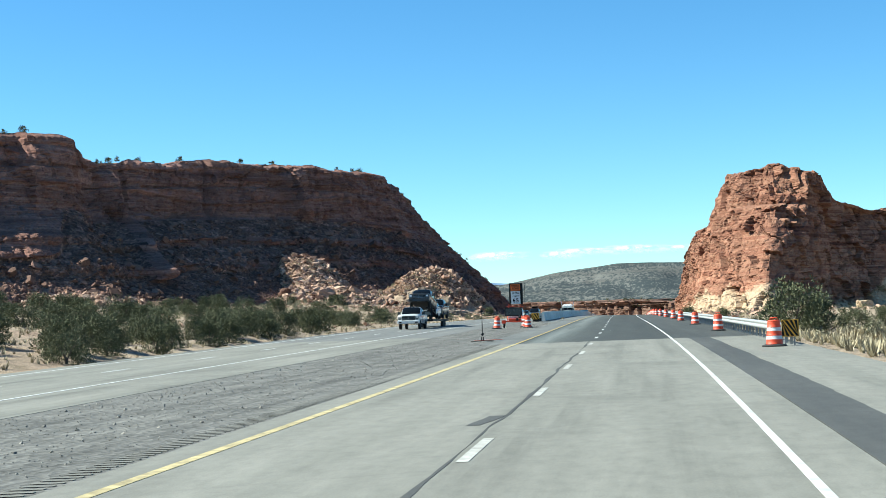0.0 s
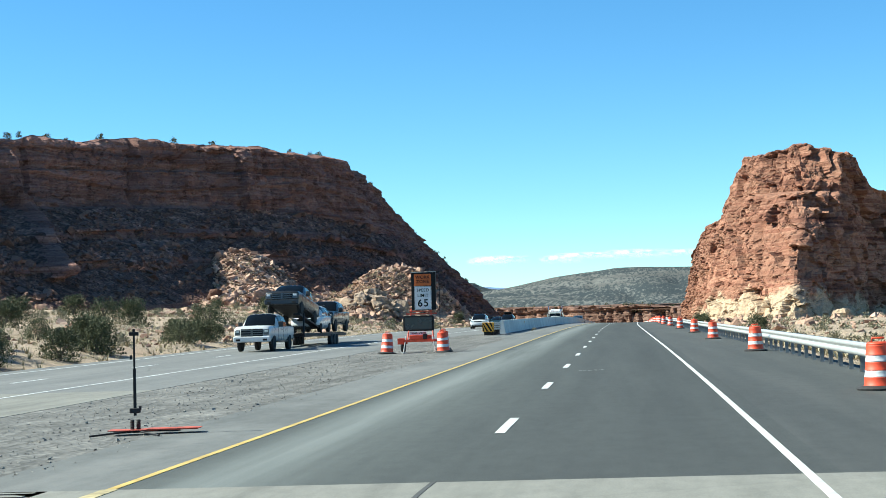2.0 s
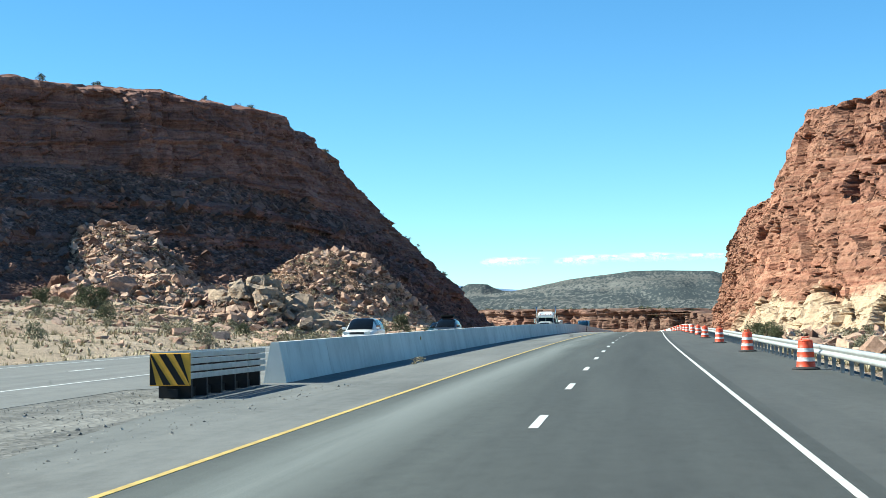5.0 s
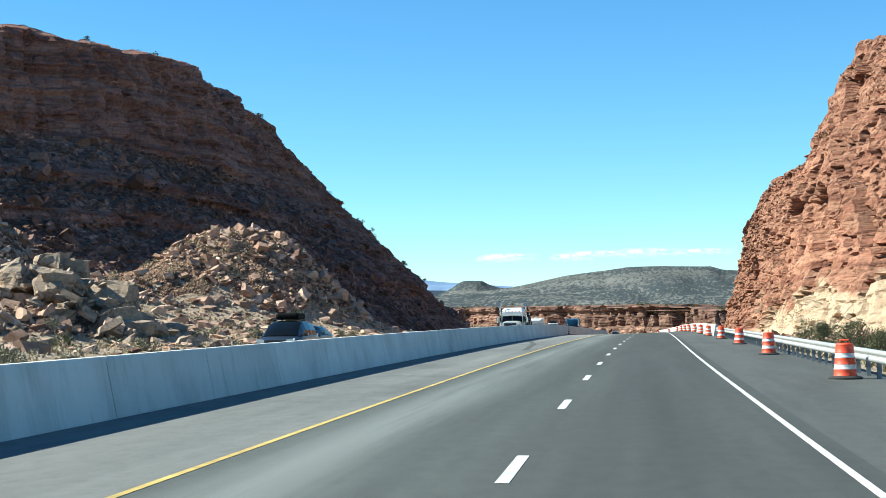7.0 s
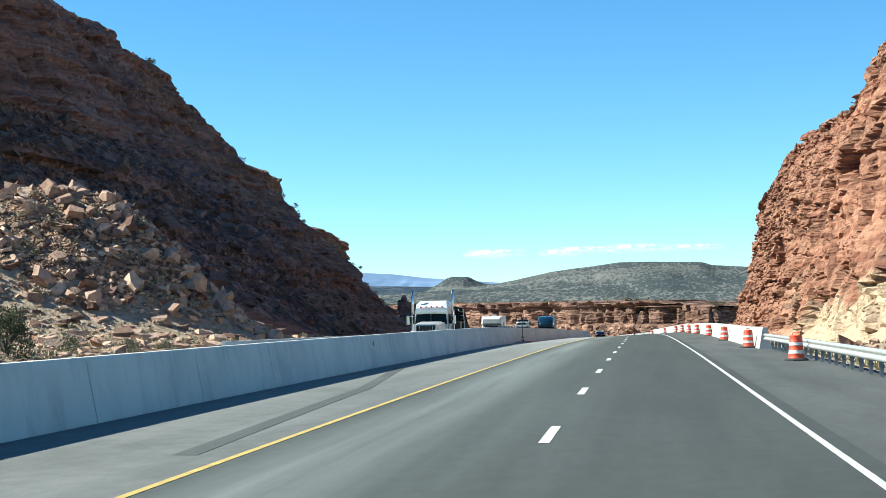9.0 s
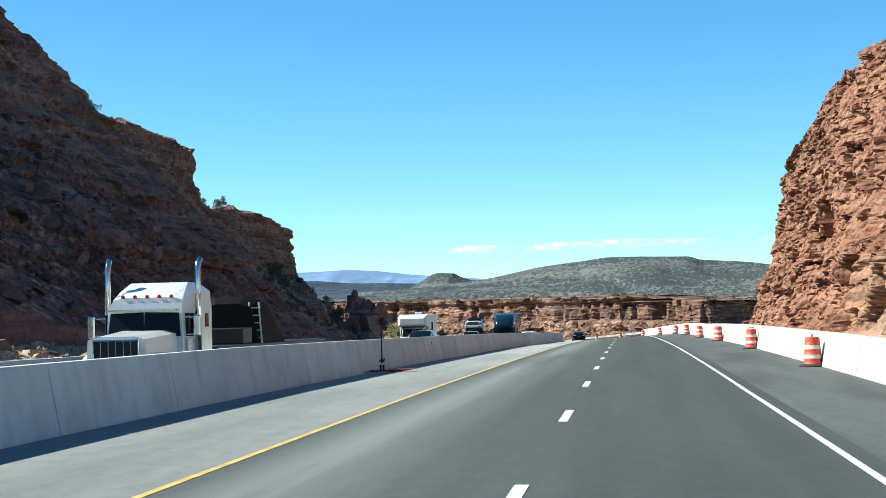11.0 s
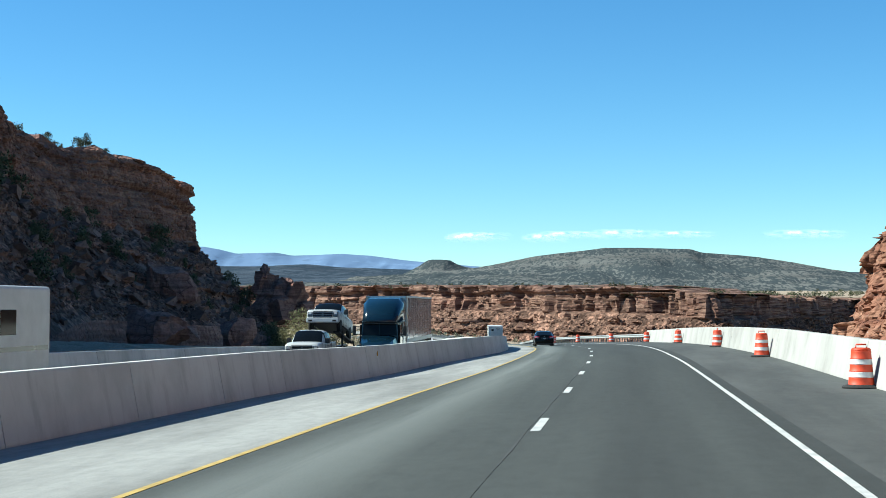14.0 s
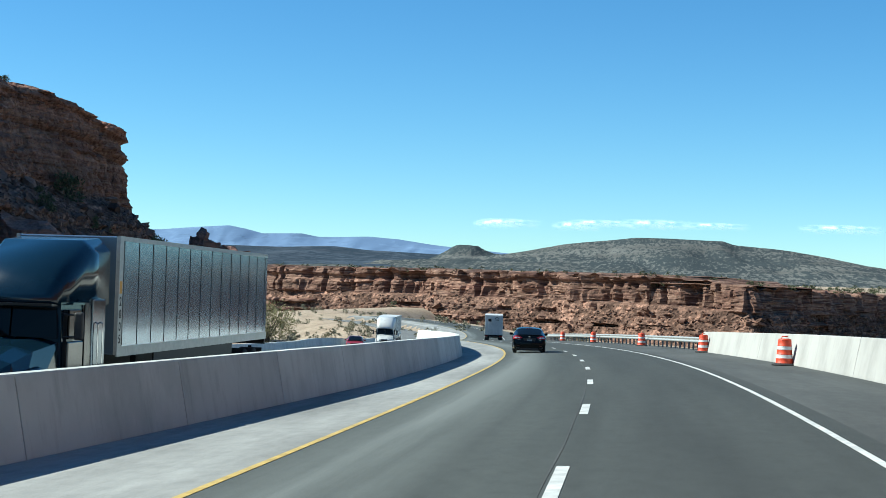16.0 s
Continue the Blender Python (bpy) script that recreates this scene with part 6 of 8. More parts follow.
def pickup(name, label, paint, lift=0.0):
    body = [(-2.98, 0.60, 1.10, 1.20, 0.86, 0.95, 0.92), (-2.9, 0.55, 1.24, 1.30, 0.90, 0.99, 0.96), (-1.2, 0.52, 1.26, 1.31, 0.92, 1.0, 0.96), (-1.1, 0.52, 1.26, 1.31, 0.92, 1.0, 0.96), (0.6, 0.52, 1.26, 1.32, 0.92, 1.0, 0.96), (1.25, 0.52, 1.27, 1.38, 0.92, 1.0, 0.92), (2.5, 0.54, 1.26, 1.37, 0.92, 1.0, 0.90), (2.92, 0.56, 1.22, 1.32, 0.90, 0.98, 0.88), (3.0, 0.60, 1.14, 1.22, 0.86, 0.95, 0.84)]
    cabin = [(-1.15, 1.28, 1.32, 0.96, 0.84), (-1.06, 1.28, 1.95, 0.96, 0.80), (-0.25, 1.28, 2.02, 0.97, 0.81), (-0.15, 1.28, 2.025, 0.97, 0.81), (0.55, 1.28, 2.0, 0.97, 0.80), (0.78, 1.28, 1.93, 0.96, 0.79), (1.32, 1.30, 1.37, 0.94, 0.84)]
    sides = [("b", "r"), ("g", "o"), ("b", "o"), ("g", "o"), ("g", "w"), ("b", "w")]

    def extras(c, p):
        mirrors(c, TRIM, 1.0, 0.95, 1.28, 0.24, 0.30)
        for s in (-1, 1):
            lamp = part("head_lamp", shape("head_lamp", DARK_CHROME, box(min(s * 0.62, s * 0.93), max(s * 0.62, s * 0.93), 2.8, 3.02, 0.86, 1.16, 0.03)), c, "clear head lamp in a dark housing")
            part("bulb_lens", shape("bulb_lens", CLEAR_LENS, box(min(s * 0.68, s * 0.88), max(s * 0.68, s * 0.88), 3.0, 3.03, 1.0, 1.13, 0.02)), lamp)
            part("tail_lamp", shape("tail_lamp", RED_LENS, box(min(s * 0.84, s * 0.97), max(s * 0.84, s * 0.97), -3.0, -2.9, 0.85, 1.22, 0.02)), c)
            part("fog_lamp", shape("fog_lamp", SEAM_DARK, box(min(s * 0.60, s * 0.86), max(s * 0.60, s * 0.86), 3.08, 3.125, 0.56, 0.68, 0.02)), c)
            part("running_board", shape("running_board", TRIM, box(min(s * 0.88, s * 1.03), max(s * 0.88, s * 1.03), -1.1, 1.2, 0.46, 0.52, 0.015)), c)
            for y in (-0.21, 1.02, -1.13):
                part("door_seam", shape("door_seam", SEAM_DARK, box(s * 0.998 - 0.006, s * 0.998 + 0.006, y, y + 0.015, 0.6, 1.26)), c)
            for y in (-0.05, -0.98):
                part("door_handle", shape("door_handle", TRIM, box(s * 1.0 - 0.01, s * 1.0 + 0.03, y, y + 0.2, 1.13, 1.165, 0.01)), c)
        part("grille", shape("grille", SEAM_DARK, box(-0.60, 0.60, 2.9, 3.03, 0.80, 1.20, 0.02)), c, "black grille with bright bars")
        part("grille_bar", shape("grille_bar", DARK_CHROME, *[box(-0.58, 0.58, 3.03, 3.05, 0.86 + 0.12 * k, 0.91 + 0.12 * k) for k in range(3)], box(-0.05, 0.05, 3.03, 3.055, 0.82, 1.18)), c)
        part("front_bumper", shape("front_bumper", p, box(-1.0, 1.0, 2.88, 3.12, 0.50, 0.80, 0.05)), c)
        part("bed", shape("bed", TRIM, box(-0.80, 0.80, -2.85, -1.25, 1.30, 1.325)), c)
        part("rear_bumper", shape("rear_bumper", DARK_CHROME, box(-0.96, 0.96, -3.12, -2.95, 0.56, 0.74, 0.03)), c)

    return car(name, label, "pickup truck", paint, body, cabin, sides, ((-0.87, -1.9), (0.87, -1.9), (-0.87, 1.95), (0.87, 1.95)), 0.44 + lift, extras)


def oncoming(ob, y, u):
    ob.matrix_world = spot(y, u, 0, 180)
    return ob


tow = oncoming(pickup("pickup_truck", "white crew-cab pickup towing a car trailer", PAINT_WHITE), 124.6, -17.7)


# ---- car trailer with three loaded vehicles ----
def car_trailer(y, u):
    t = empty("car_trailer", "long black gooseneck car trailer", "trailer")
    part("frame", shape("frame", DARK_STEEL, box(-1.2, -1.05, -13.5, 0.0, 0.62, 0.80), box(1.05, 1.2, -13.5, 0.0, 0.62, 0.80), *[box(-1.05, 1.05, -0.3 - 1.3 * k, -0.2 - 1.3 * k, 0.64, 0.76) for k in range(10)], tube([(0, 2.0, 1.25), (0, 1.4, 1.6), (0, 0.3, 1.6), (0, -0.2, 0.8)], 0.10)), t)
    for s in (-1, 1):
        part("track", shape("track", DARK_STEEL, box(min(s * 0.55, s * 1.05), max(s * 0.55, s * 1.05), -13.5, 0.0, 0.80, 0.84)), t)
        for k in range(3):
            wheel(t, s * 1.12, -8.2 - 0.9 * k, 0.37, 0.24, 6)
        part("ramp_post", shape("ramp_post", DARK_STEEL, tube([(s * 1.1, -0.2, 0.8), (s * 1.0, -0.8, 2.0)], 0.05)), t)
        part("ramp_post", shape("ramp_post", DARK_STEEL, tube([(s * 1.1, -5.5, 0.8), (s * 1.0, -5.2, 1.3)], 0.05)), t)
        part("upper_track", shape("upper_track", DARK_STEEL, loft([[(s * 0.6, 0.2, 2.0), (s * 1.0, 0.2, 2.0), (s * 1.0, 0.2, 1.9), (s * 0.6, 0.2, 1.9)], [(s * 0.6, -5.6, 1.2), (s * 1.0, -5.6, 1.2), (s * 1.0, -5.6, 1.1), (s * 0.6, -5.6, 1.1)]])), t)
    t.matrix_world = spot(y, u, 0, 180)
    return t


car_trailer(129.0, -17.6)
base = spot(129.0, -17.6, 0, 180)
upper = pickup("pickup_truck", "dark pickup carried nose-up on a car trailer", PAINT_DARK)
upper.matrix_world = base @ pose(0, -2.4, 1.62, 7.5, 0, 0)
c2 = suv("suv", "white off-road vehicle carried on a car trailer", PAINT_WHITE)
c2.matrix_world = base @ pose(0, -7.8, 0.86)
c3 = pickup("pickup_truck", "dark grey pickup at the back of a car trailer", PAINT_DARK)
c3.matrix_world = base @ pose(0, -13.0, 0.86)

oncoming(suv("suv", "white compact crossover in the oncoming lane", PAINT_WHITE), 213.5, -14.1)
oncoming(suv("suv", "dark wagon with a bag on its roof in the oncoming lane", PAINT_DARK, True), 247.0, -13.6)
oncoming(suv("suv", "silver crossover in the oncoming lane", PAINT_SILVER), 394.5, -12.3)
# a second tow: white pickup, trailer, silver pickup
oncoming(pickup("pickup_truck", "white pickup with a dark grille towing a trailer", PAINT_WHITE), 470, -16.2)
car_trailer(474.4, -16.2)
riding = pickup("pickup_truck", "silver pickup riding high on a car trailer", PAINT_SILVER)
riding.matrix_world = spot(474.4, -16.2, 0, 180) @ pose(0, -2.4, 1.62, 7.5, 0, 0)


def plain_front(c, p):
    mirrors(c, p, 0.90, 0.72, 0.95)
    front_face(c, p, 0.78, 2.3, 0.62)


teal = car("sedan", "dark teal older sedan in the oncoming lane", "car", PAINT_TEAL, SEDAN_BODY, SEDAN_CABIN, SEDAN_SIDES, WHEELS, 0.335, plain_front)
oncoming(teal, 264, -16.6)
redcar = car("sedan", "red sedan far along the oncoming roadway", "car", PAINT_RED, SEDAN_BODY, SEDAN_CABIN, SEDAN_SIDES, WHEELS, 0.335, plain_front)
oncoming(redcar, 600, -14.6)


# ---- motorhome ----
def motorhome(y, u):
    m = empty("motorhome", "white cab-over motorhome in the oncoming lane", "motorhome", "traffic")
    part("box_body", shape("box_body", SKIN_WHITE, box(-1.2, 1.2, -4.0, 1.2, 0.55, 3.05, 0.10)), m)
    over = [[(-1.2, 1.1, 2.05), (1.2, 1.1, 2.05), (1.2, 1.1, 3.05), (-1.2, 1.1, 3.05)], [(-1.18, 2.3, 2.10), (1.18, 2.3, 2.10), (1.14, 2.3, 2.92), (-1.14, 2.3, 2.92)], [(-1.0, 2.62, 2.25), (1.0, 2.62, 2.25), (0.95, 2.62, 2.7), (-0.95, 2.62, 2.7)]]
    part("overcab", shape("overcab", SKIN_WHITE, loft(over)), m)
    cab = [[(-0.98, 1.2, 0.5), (0.98, 1.2, 0.5), (0.95, 1.2, 2.05), (-0.95, 1.2, 2.05)], [(-0.98, 2.2, 0.45), (0.98, 2.2, 0.45), (0.85, 2.2, 1.9), (-0.85, 2.2, 1.9)], [(-0.96, 2.85, 0.45), (0.96, 2.85, 0.45), (0.85, 2.85, 1.22), (-0.85, 2.85, 1.22)], [(-0.90, 3.5, 0.5), (0.90, 3.5, 0.5), (0.80, 3.5, 1.05), (-0.80, 3.5, 1.05)]]
    part("cab", shape("cab", SKIN_WHITE, loft(cab)), m)
    part("windscreen", shape("windscreen", GLASS, ([(-0.78, 2.25, 1.86), (0.78, 2.25, 1.86), (0.80, 2.86, 1.27), (-0.80, 2.86, 1.27)], [(0, 1, 2, 3)]), ([(-0.78, 2.262, 1.868), (0.78, 2.262, 1.868), (0.80, 2.872, 1.278), (-0.80, 2.872, 1.278)], [(3, 2, 1, 0)])), m)
    for s in (-1, 1):
        part("side_window", shape("side_window", GLASS, box(min(s * 0.9, s * 0.985), max(s * 0.9, s * 0.985), 1.45, 2.25, 1.25, 1.80)), m)
        part("side_window", shape("side_window", GLASS, box(min(s * 1.15, s * 1.206), max(s * 1.15, s * 1.206), -1.5, -0.4, 1.7, 2.4, 0.02)), m)
        part("stripe", shape("stripe", PAINT_DARK, box(min(s * 1.15, s * 1.204), max(s * 1.15, s * 1.204), -3.8, 1.0, 1.25, 1.38)), m)
        part("head_lamp", shape("head_lamp", CLEAR_LENS, box(min(s * 0.55, s * 0.82), max(s * 0.55, s * 0.82), 3.42, 3.53, 0.78, 0.96, 0.02)), m)
        part("mirror", shape("mirror", TRIM, box(min(s * 1.05, s * 1.3), max(s * 1.05, s * 1.3), 2.3, 2.42, 1.3, 1.65, 0.03), tube([(s * 0.9, 2.36, 1.4), (s * 1.1, 2.36, 1.5)], 0.02)), m)
        wheel(m, s * 0.9, 2.5, 0.38)
        wheel(m, s * 0.92, -2.4, 0.38, 0.3)
    part("grille", shape("grille", TRIM, box(-0.5, 0.5, 3.45, 3.54, 0.7, 1.0, 0.02)), m)
    part("bumper", shape("bumper", CHROME, box(-0.95, 0.95, 3.45, 3.65, 0.42, 0.62, 0.03)), m)
    part("roof_vent", shape("roof_vent", SKIN_WHITE, box(-0.3, 0.3, -2.0, -1.4, 3.05, 3.25, 0.05)), m)
    return oncoming(m, y, u)


motorhome(421, -16.3)


# ---- semi trailers and tractors ----
def box_trailer(name, label, skin, m, length=16.15, number=False):
    """Origin on the ground under the nose; the body runs back along -y."""
    t = empty(name, label, "semi trailer", "semi trailers")
    z0, z1 = 1.28, 4.12
    part("box_body", shape("box_body", skin, box(-1.27, 1.27, -length, 0, z0, z1, 0.03)), t)
    step = (length - 0.8) / 13
    for s in (-1, 1):
        for k in range(14):
            y = -0.4 - step * k
            part("panel_joint", shape("panel_joint", SEAM_DARK if k else DARK_STEEL, box(min(s * 1.268, s * 1.276), max(s * 1.268, s * 1.276), y - 0.022, y + 0.022, z0 + 0.22, z1 - 0.1)), t)
        part("top_rail", shape("top_rail", GALV, box(min(s * 1.25, s * 1.285), max(s * 1.25, s * 1.285), -length, 0, z1 - 0.10, z1 + 0.01)), t)
        part("side_rail", shape("side_rail", GALV, box(min(s * 1.25, s * 1.29), max(s * 1.25, s * 1.29), -length, 0, z0 - 0.04, z0 + 0.2)), t)
        part("skirt", shape("skirt", DARK_STEEL, box(min(s * 1.2, s * 1.24), max(s * 1.2, s * 1.24), -length + 4.6, -3.2, 0.45, z0 - 0.02)), t)
        part("corner_post", shape("corner_post", GALV, box(min(s * 1.2, s * 1.292), max(s * 1.2, s * 1.292), -0.28, 0.012, z0, z1)), t)
        for k in range(2):
            wheel(t, s * 1.02, -length + 1.6 + 1.25 * k, 0.5, 0.5, 6)
        part("landing_leg", shape("landing_leg", DARK_STEEL, box(min(s * 0.75, s * 0.9), max(s * 0.75, s * 0.9), -2.9, -2.75, 0.3, z0)), t)
        door = part("rear_door", shape("rear_door", skin, box(min(s * 0.02, s * 1.2), max(s * 0.02, s * 1.2), -length - 0.03, -length + 0.01, z0 + 0.06, z1 - 0.12, 0.01)), t)
        part("lock_rod", shape("lock_rod", GALV, tube([(s * 0.35, -length - 0.05, z0 + 0.05), (s * 0.35, -length - 0.05, z1 - 0.1)], 0.018), tube([(s * 0.75, -length - 0.05, z0 + 0.05), (s * 0.75, -length - 0.05, z1 - 0.1)], 0.018)), door)
        part("tail_lamp", shape("tail_lamp", RED_LENS, box(min(s * 0.8, s * 1.15), max(s * 0.8, s * 1.15), -length - 0.06, -length, z0 - 0.18, z0 - 0.08)), t)
        part("mud_flap", shape("mud_flap", BLACK_RUBBER, box(min(s * 0.75, s * 1.27), max(s * 0.75, s * 1.27), -length + 0.5, -length + 0.52, 0.25, 0.95)), t)
    part("rear_sill", shape("rear_sill", DARK_STEEL, box(-1.25, 1.25, -length - 0.05, -length + 0.1, z0 - 0.22, z0 + 0.05), box(-1.0, 1.0, -length - 0.02, -length + 0.08, 0.5, 0.6), box(-0.8, -0.7, -length, -length + 0.08, 0.55, 1.0), box(0.7, 0.8, -length, -length + 0.08, 0.55, 1.0)), t)
    part("emblem", shape("emblem", DARK_STEEL, tube([(0.45 + 0.28 * math.cos(a), -length - 0.035, 3.55 + 0.24 * math.sin(a)) for a in np.linspace(0, math.pi, 9)], 0.05, 6), box(0.2, 0.7, -length - 0.04, -length - 0.03, 3.38, 3.5), box(-0.85, -0.3, -length - 0.04, -length - 0.032, 3.2, 3.6)), t)
    if number:
        lettering("unit_number", "2\n0\n0\n5", 0.30, BLACK_PAINT, pose(-1.296, -0.14, 2.1) @ pose(0, 0, 0, 90, 0, -90), t, 0.004)
        part("sticker", shape("sticker", CHEVRON_Y, box(-1.296, -1.292, -0.24, -0.05, 2.75, 3.05)), t)
    t.matrix_world = m
    return t


def tractor(label, paint, m, aero=True):
    """Origin on the ground under the back of the cab; the bonnet points along +y."""
    t = empty("semi_tractor", label, "semi tractor", "semi tractors")
    part("chassis", shape("chassis", DARK_STEEL, box(-0.45, -0.3, -3.0, 4.2, 0.75, 1.0), box(0.3, 0.45, -3.0, 4.2, 0.75, 1.0), box(-0.5, 0.5, -2.6, -1.4, 1.0, 1.12)), t)
    z1 = 2.55 if aero else 2.7
    sleeper = [[(-1.22, -1.3, 1.0), (1.22, -1.3, 1.0), (1.22, -1.3, z1), (-1.22, -1.3, z1)], [(-1.22, 0.0, 1.0), (1.22, 0.0, 1.0), (1.2, 0.0, z1), (-1.2, 0.0, z1)], [(-1.12, 1.25, 1.0), (1.12, 1.25, 1.0), (1.06, 1.15, z1), (-1.06, 1.15, z1)]]
    part("cab", shape("cab", paint, loft(sleeper)), t)
    if aero:
        fair = [[(-1.24, -1.5, 2.5), (1.24, -1.5, 2.5), (1.24, -1.5, 3.75), (0.95, -1.5, 4.05), (-0.95, -1.5, 4.05), (-1.24, -1.5, 3.75)], [(-1.22, -0.4, 2.5), (1.22, -0.4, 2.5), (1.2, -0.4, 3.65), (0.9, -0.4, 3.95), (-0.9, -0.4, 3.95), (-1.2, -0.4, 3.65)],
                [(-1.12, 0.7, 2.5), (1.12, 0.7, 2.5), (1.06, 0.7, 3.1), (0.8, 0.7, 3.38), (-0.8, 0.7, 3.38), (-1.06, 0.7, 3.1)], [(-1.05, 1.25, 2.5), (1.05, 1.25, 2.5), (0.98, 1.3, 2.62), (0.7, 1.3, 2.72), (-0.7, 1.3, 2.72), (-0.98, 1.3, 2.62)]]
        part("roof_fairing", shape("roof_fairing", paint, loft(fair), flat=False), t)
        hood = [[(-1.12, 1.2, 0.8), (1.12, 1.2, 0.8), (1.05, 1.2, 1.68), (0.6, 1.2, 1.78), (-0.6, 1.2, 1.78), (-1.05, 1.2, 1.68)], [(-1.1, 2.4, 0.7), (1.1, 2.4, 0.7), (0.95, 2.4, 1.52), (0.55, 2.4, 1.62), (-0.55, 2.4, 1.62), (-0.95, 2.4, 1.52)], [(-1.05, 3.2, 0.6), (1.05, 3.2, 0.6), (0.8, 3.2, 1.3), (0.45, 3.2, 1.4), (-0.45, 3.2, 1.4), (-0.8, 3.2, 1.3)], [(-0.9, 3.45, 0.6), (0.9, 3.45, 0.6), (0.6, 3.42, 1.15), (0.35, 3.42, 1.22), (-0.35, 3.42, 1.22), (-0.6, 3.42, 1.15)]]
        yg, wg, zg0, zg1 = 3.46, 0.42, 0.65, 1.2
    else:
        part("sleeper_roof", shape("sleeper_roof", paint, loft([[(x * 1.0, y, 2.68), (x * 0.98, y, 3.05), (x * 0.7, y, 3.3)] + [(-x * 0.7, y, 3.3), (-x * 0.98, y, 3.05), (-x * 1.0, y, 2.68)] for x, y in ((1.2, -1.3), (1.2, -0.2))] + [[(1.06, 0.9, 2.68), (1.0, 0.9, 2.8), (0.7, 0.9, 2.86), (-0.7, 0.9, 2.86), (-1.0, 0.9, 2.8), (-1.06, 0.9, 2.68)]])), t)
        hood = [[(-0.95, 1.2, 0.85), (0.95, 1.2, 0.85), (0.92, 1.2, 1.85), (0.6, 1.2, 1.95), (-0.6, 1.2, 1.95), (-0.92, 1.2, 1.85)], [(-0.82, 3.6, 0.85), (0.82, 3.6, 0.85), (0.78, 3.6, 1.72), (0.5, 3.6, 1.8), (-0.5, 3.6, 1.8), (-0.78, 3.6, 1.72)]]
        yg, wg, zg0, zg1 = 3.62, 0.62, 0.85, 1.70
        for s in (-1, 1):
            stack = [(s * 1.32, 0.45, 1.0), (s * 1.32, 0.45, 3.6), (s * 1.32, 0.38, 3.8), (s * 1.34, 0.25, 3.95)]
            part("exhaust_stack", shape("exhaust_stack", CHROME, tube(stack, 0.085, 12), flat=False), t, "tall chrome exhaust stack")
            part("fender", shape("fender", paint, tube([(s * 1.02, 2.6 + 0.72 * math.cos(a), 0.55 + 0.66 * math.sin(a)) for a in np.linspace(0.1, math.pi - 0.1, 10)], 0.17, 8), flat=False), t)
        for k in range(5):
            part("roof_lamp", shape("roof_lamp", RED_LENS, turned([(0.06, 0), (0.05, 0.08), (0, 0.1)], 10, "z", (-0.7 + 0.35 * k, 0.95, 2.84))), t)
    part("bonnet", shape("bonnet", paint, loft(hood), flat=True), t)
    part("grille", shape("grille", DARK_STEEL, box(-wg, wg, yg - 0.05, yg + 0.02, zg0, zg1, 0.02)), t)
    part("grille_frame", shape("grille_frame", CHROME, tube([(-wg, yg + 0.02, zg0), (-wg, yg + 0.02, zg1), (wg, yg + 0.02, zg1), (wg, yg + 0.02, zg0), (-wg, yg + 0.02, zg0)], 0.035, 6), *[box(-wg + 2 * wg * k / 6 - 0.008, -wg + 2 * wg * k / 6 + 0.008, yg + 0.02, yg + 0.03, zg0, zg1) for k in range(1, 6)]), t)
    part("bumper", shape("bumper", CHROME if not aero else paint, box(-1.2, 1.2, yg - 0.15, yg + 0.12, 0.32, 0.66, 0.05)), t)
    ws = [(-0.98, 1.20, 2.42), (-0.02, 1.24, 2.45), (-0.02, 1.34, 1.80), (-1.04, 1.28, 1.76)]
    for s in (-1, 1):
        q = [(x * -s, y, z) for x, y, z in ws]
        part("windscreen", mesh_of("windscreen", q + [(x, y - 0.05, z) for x, y, z in q], [(0, 1, 2, 3), (7, 6, 5, 4), (0, 4, 5, 1), (1, 5, 6, 2), (2, 6, 7, 3), (3, 7, 4, 0)], GLASS), t)
        part("side_window", shape("side_window", GLASS, box(min(s * 1.1, s * 1.21), max(s * 1.1, s * 1.21), 0.25, 1.0, 1.75, 2.4, 0.02)), t)
        part("sleeper_window", shape("sleeper_window", GLASS, box(min(s * 1.15, s * 1.232), max(s * 1.15, s * 1.232), -0.95, -0.60, 2.0, 2.4, 0.02)), t)
        part("door_panel", shape("door_panel", paint, box(min(s * 1.15, s * 1.235), max(s * 1.15, s * 1.235), 0.15, 1.1, 1.05, 1.70, 0.03)), t)
        part("fuel_tank", shape("fuel_tank", CHROME, turned([(0, -1.2), (0.28, -1.2), (0.31, -1.15), (0.31, 0.35), (0.28, 0.4), (0, 0.4)], 16, "y", (s * 0.98, 0.1, 0.72)), flat=False), t, "polished fuel tank")
        part("mirror", shape("mirror", TRIM if aero else CHROME, box(min(s * 1.42, s * 1.62), max(s * 1.42, s * 1.62), 1.2, 1.32, 1.75, 2.35, 0.04), tube([(s * 1.15, 1.2, 1.8), (s * 1.5, 1.26, 1.82)], 0.02), tube([(s * 1.15, 1.2, 2.3), (s * 1.5, 1.26, 2.28)], 0.02)), t)
        part("head_lamp", shape("head_lamp", CLEAR_LENS, box(min(s * 0.7, s * 1.0), max(s * 0.7, s * 1.0), yg - 0.32, yg - 0.05, 0.78, 1.0, 0.04)), t)
        part("sun_visor", shape("sun_visor", CHROME if not aero else PAINT_DARK, box(min(0, s * 1.0), max(0, s * 1.0), 1.18, 1.55, 2.47, 2.52)), t)
        wheel(t, s * 1.02, 2.6, 0.5, 0.3, 8)
        wheel(t, s * 0.98, -1.7, 0.5, 0.55, 8)
        wheel(t, s * 0.98, -2.95, 0.5, 0.55, 8)
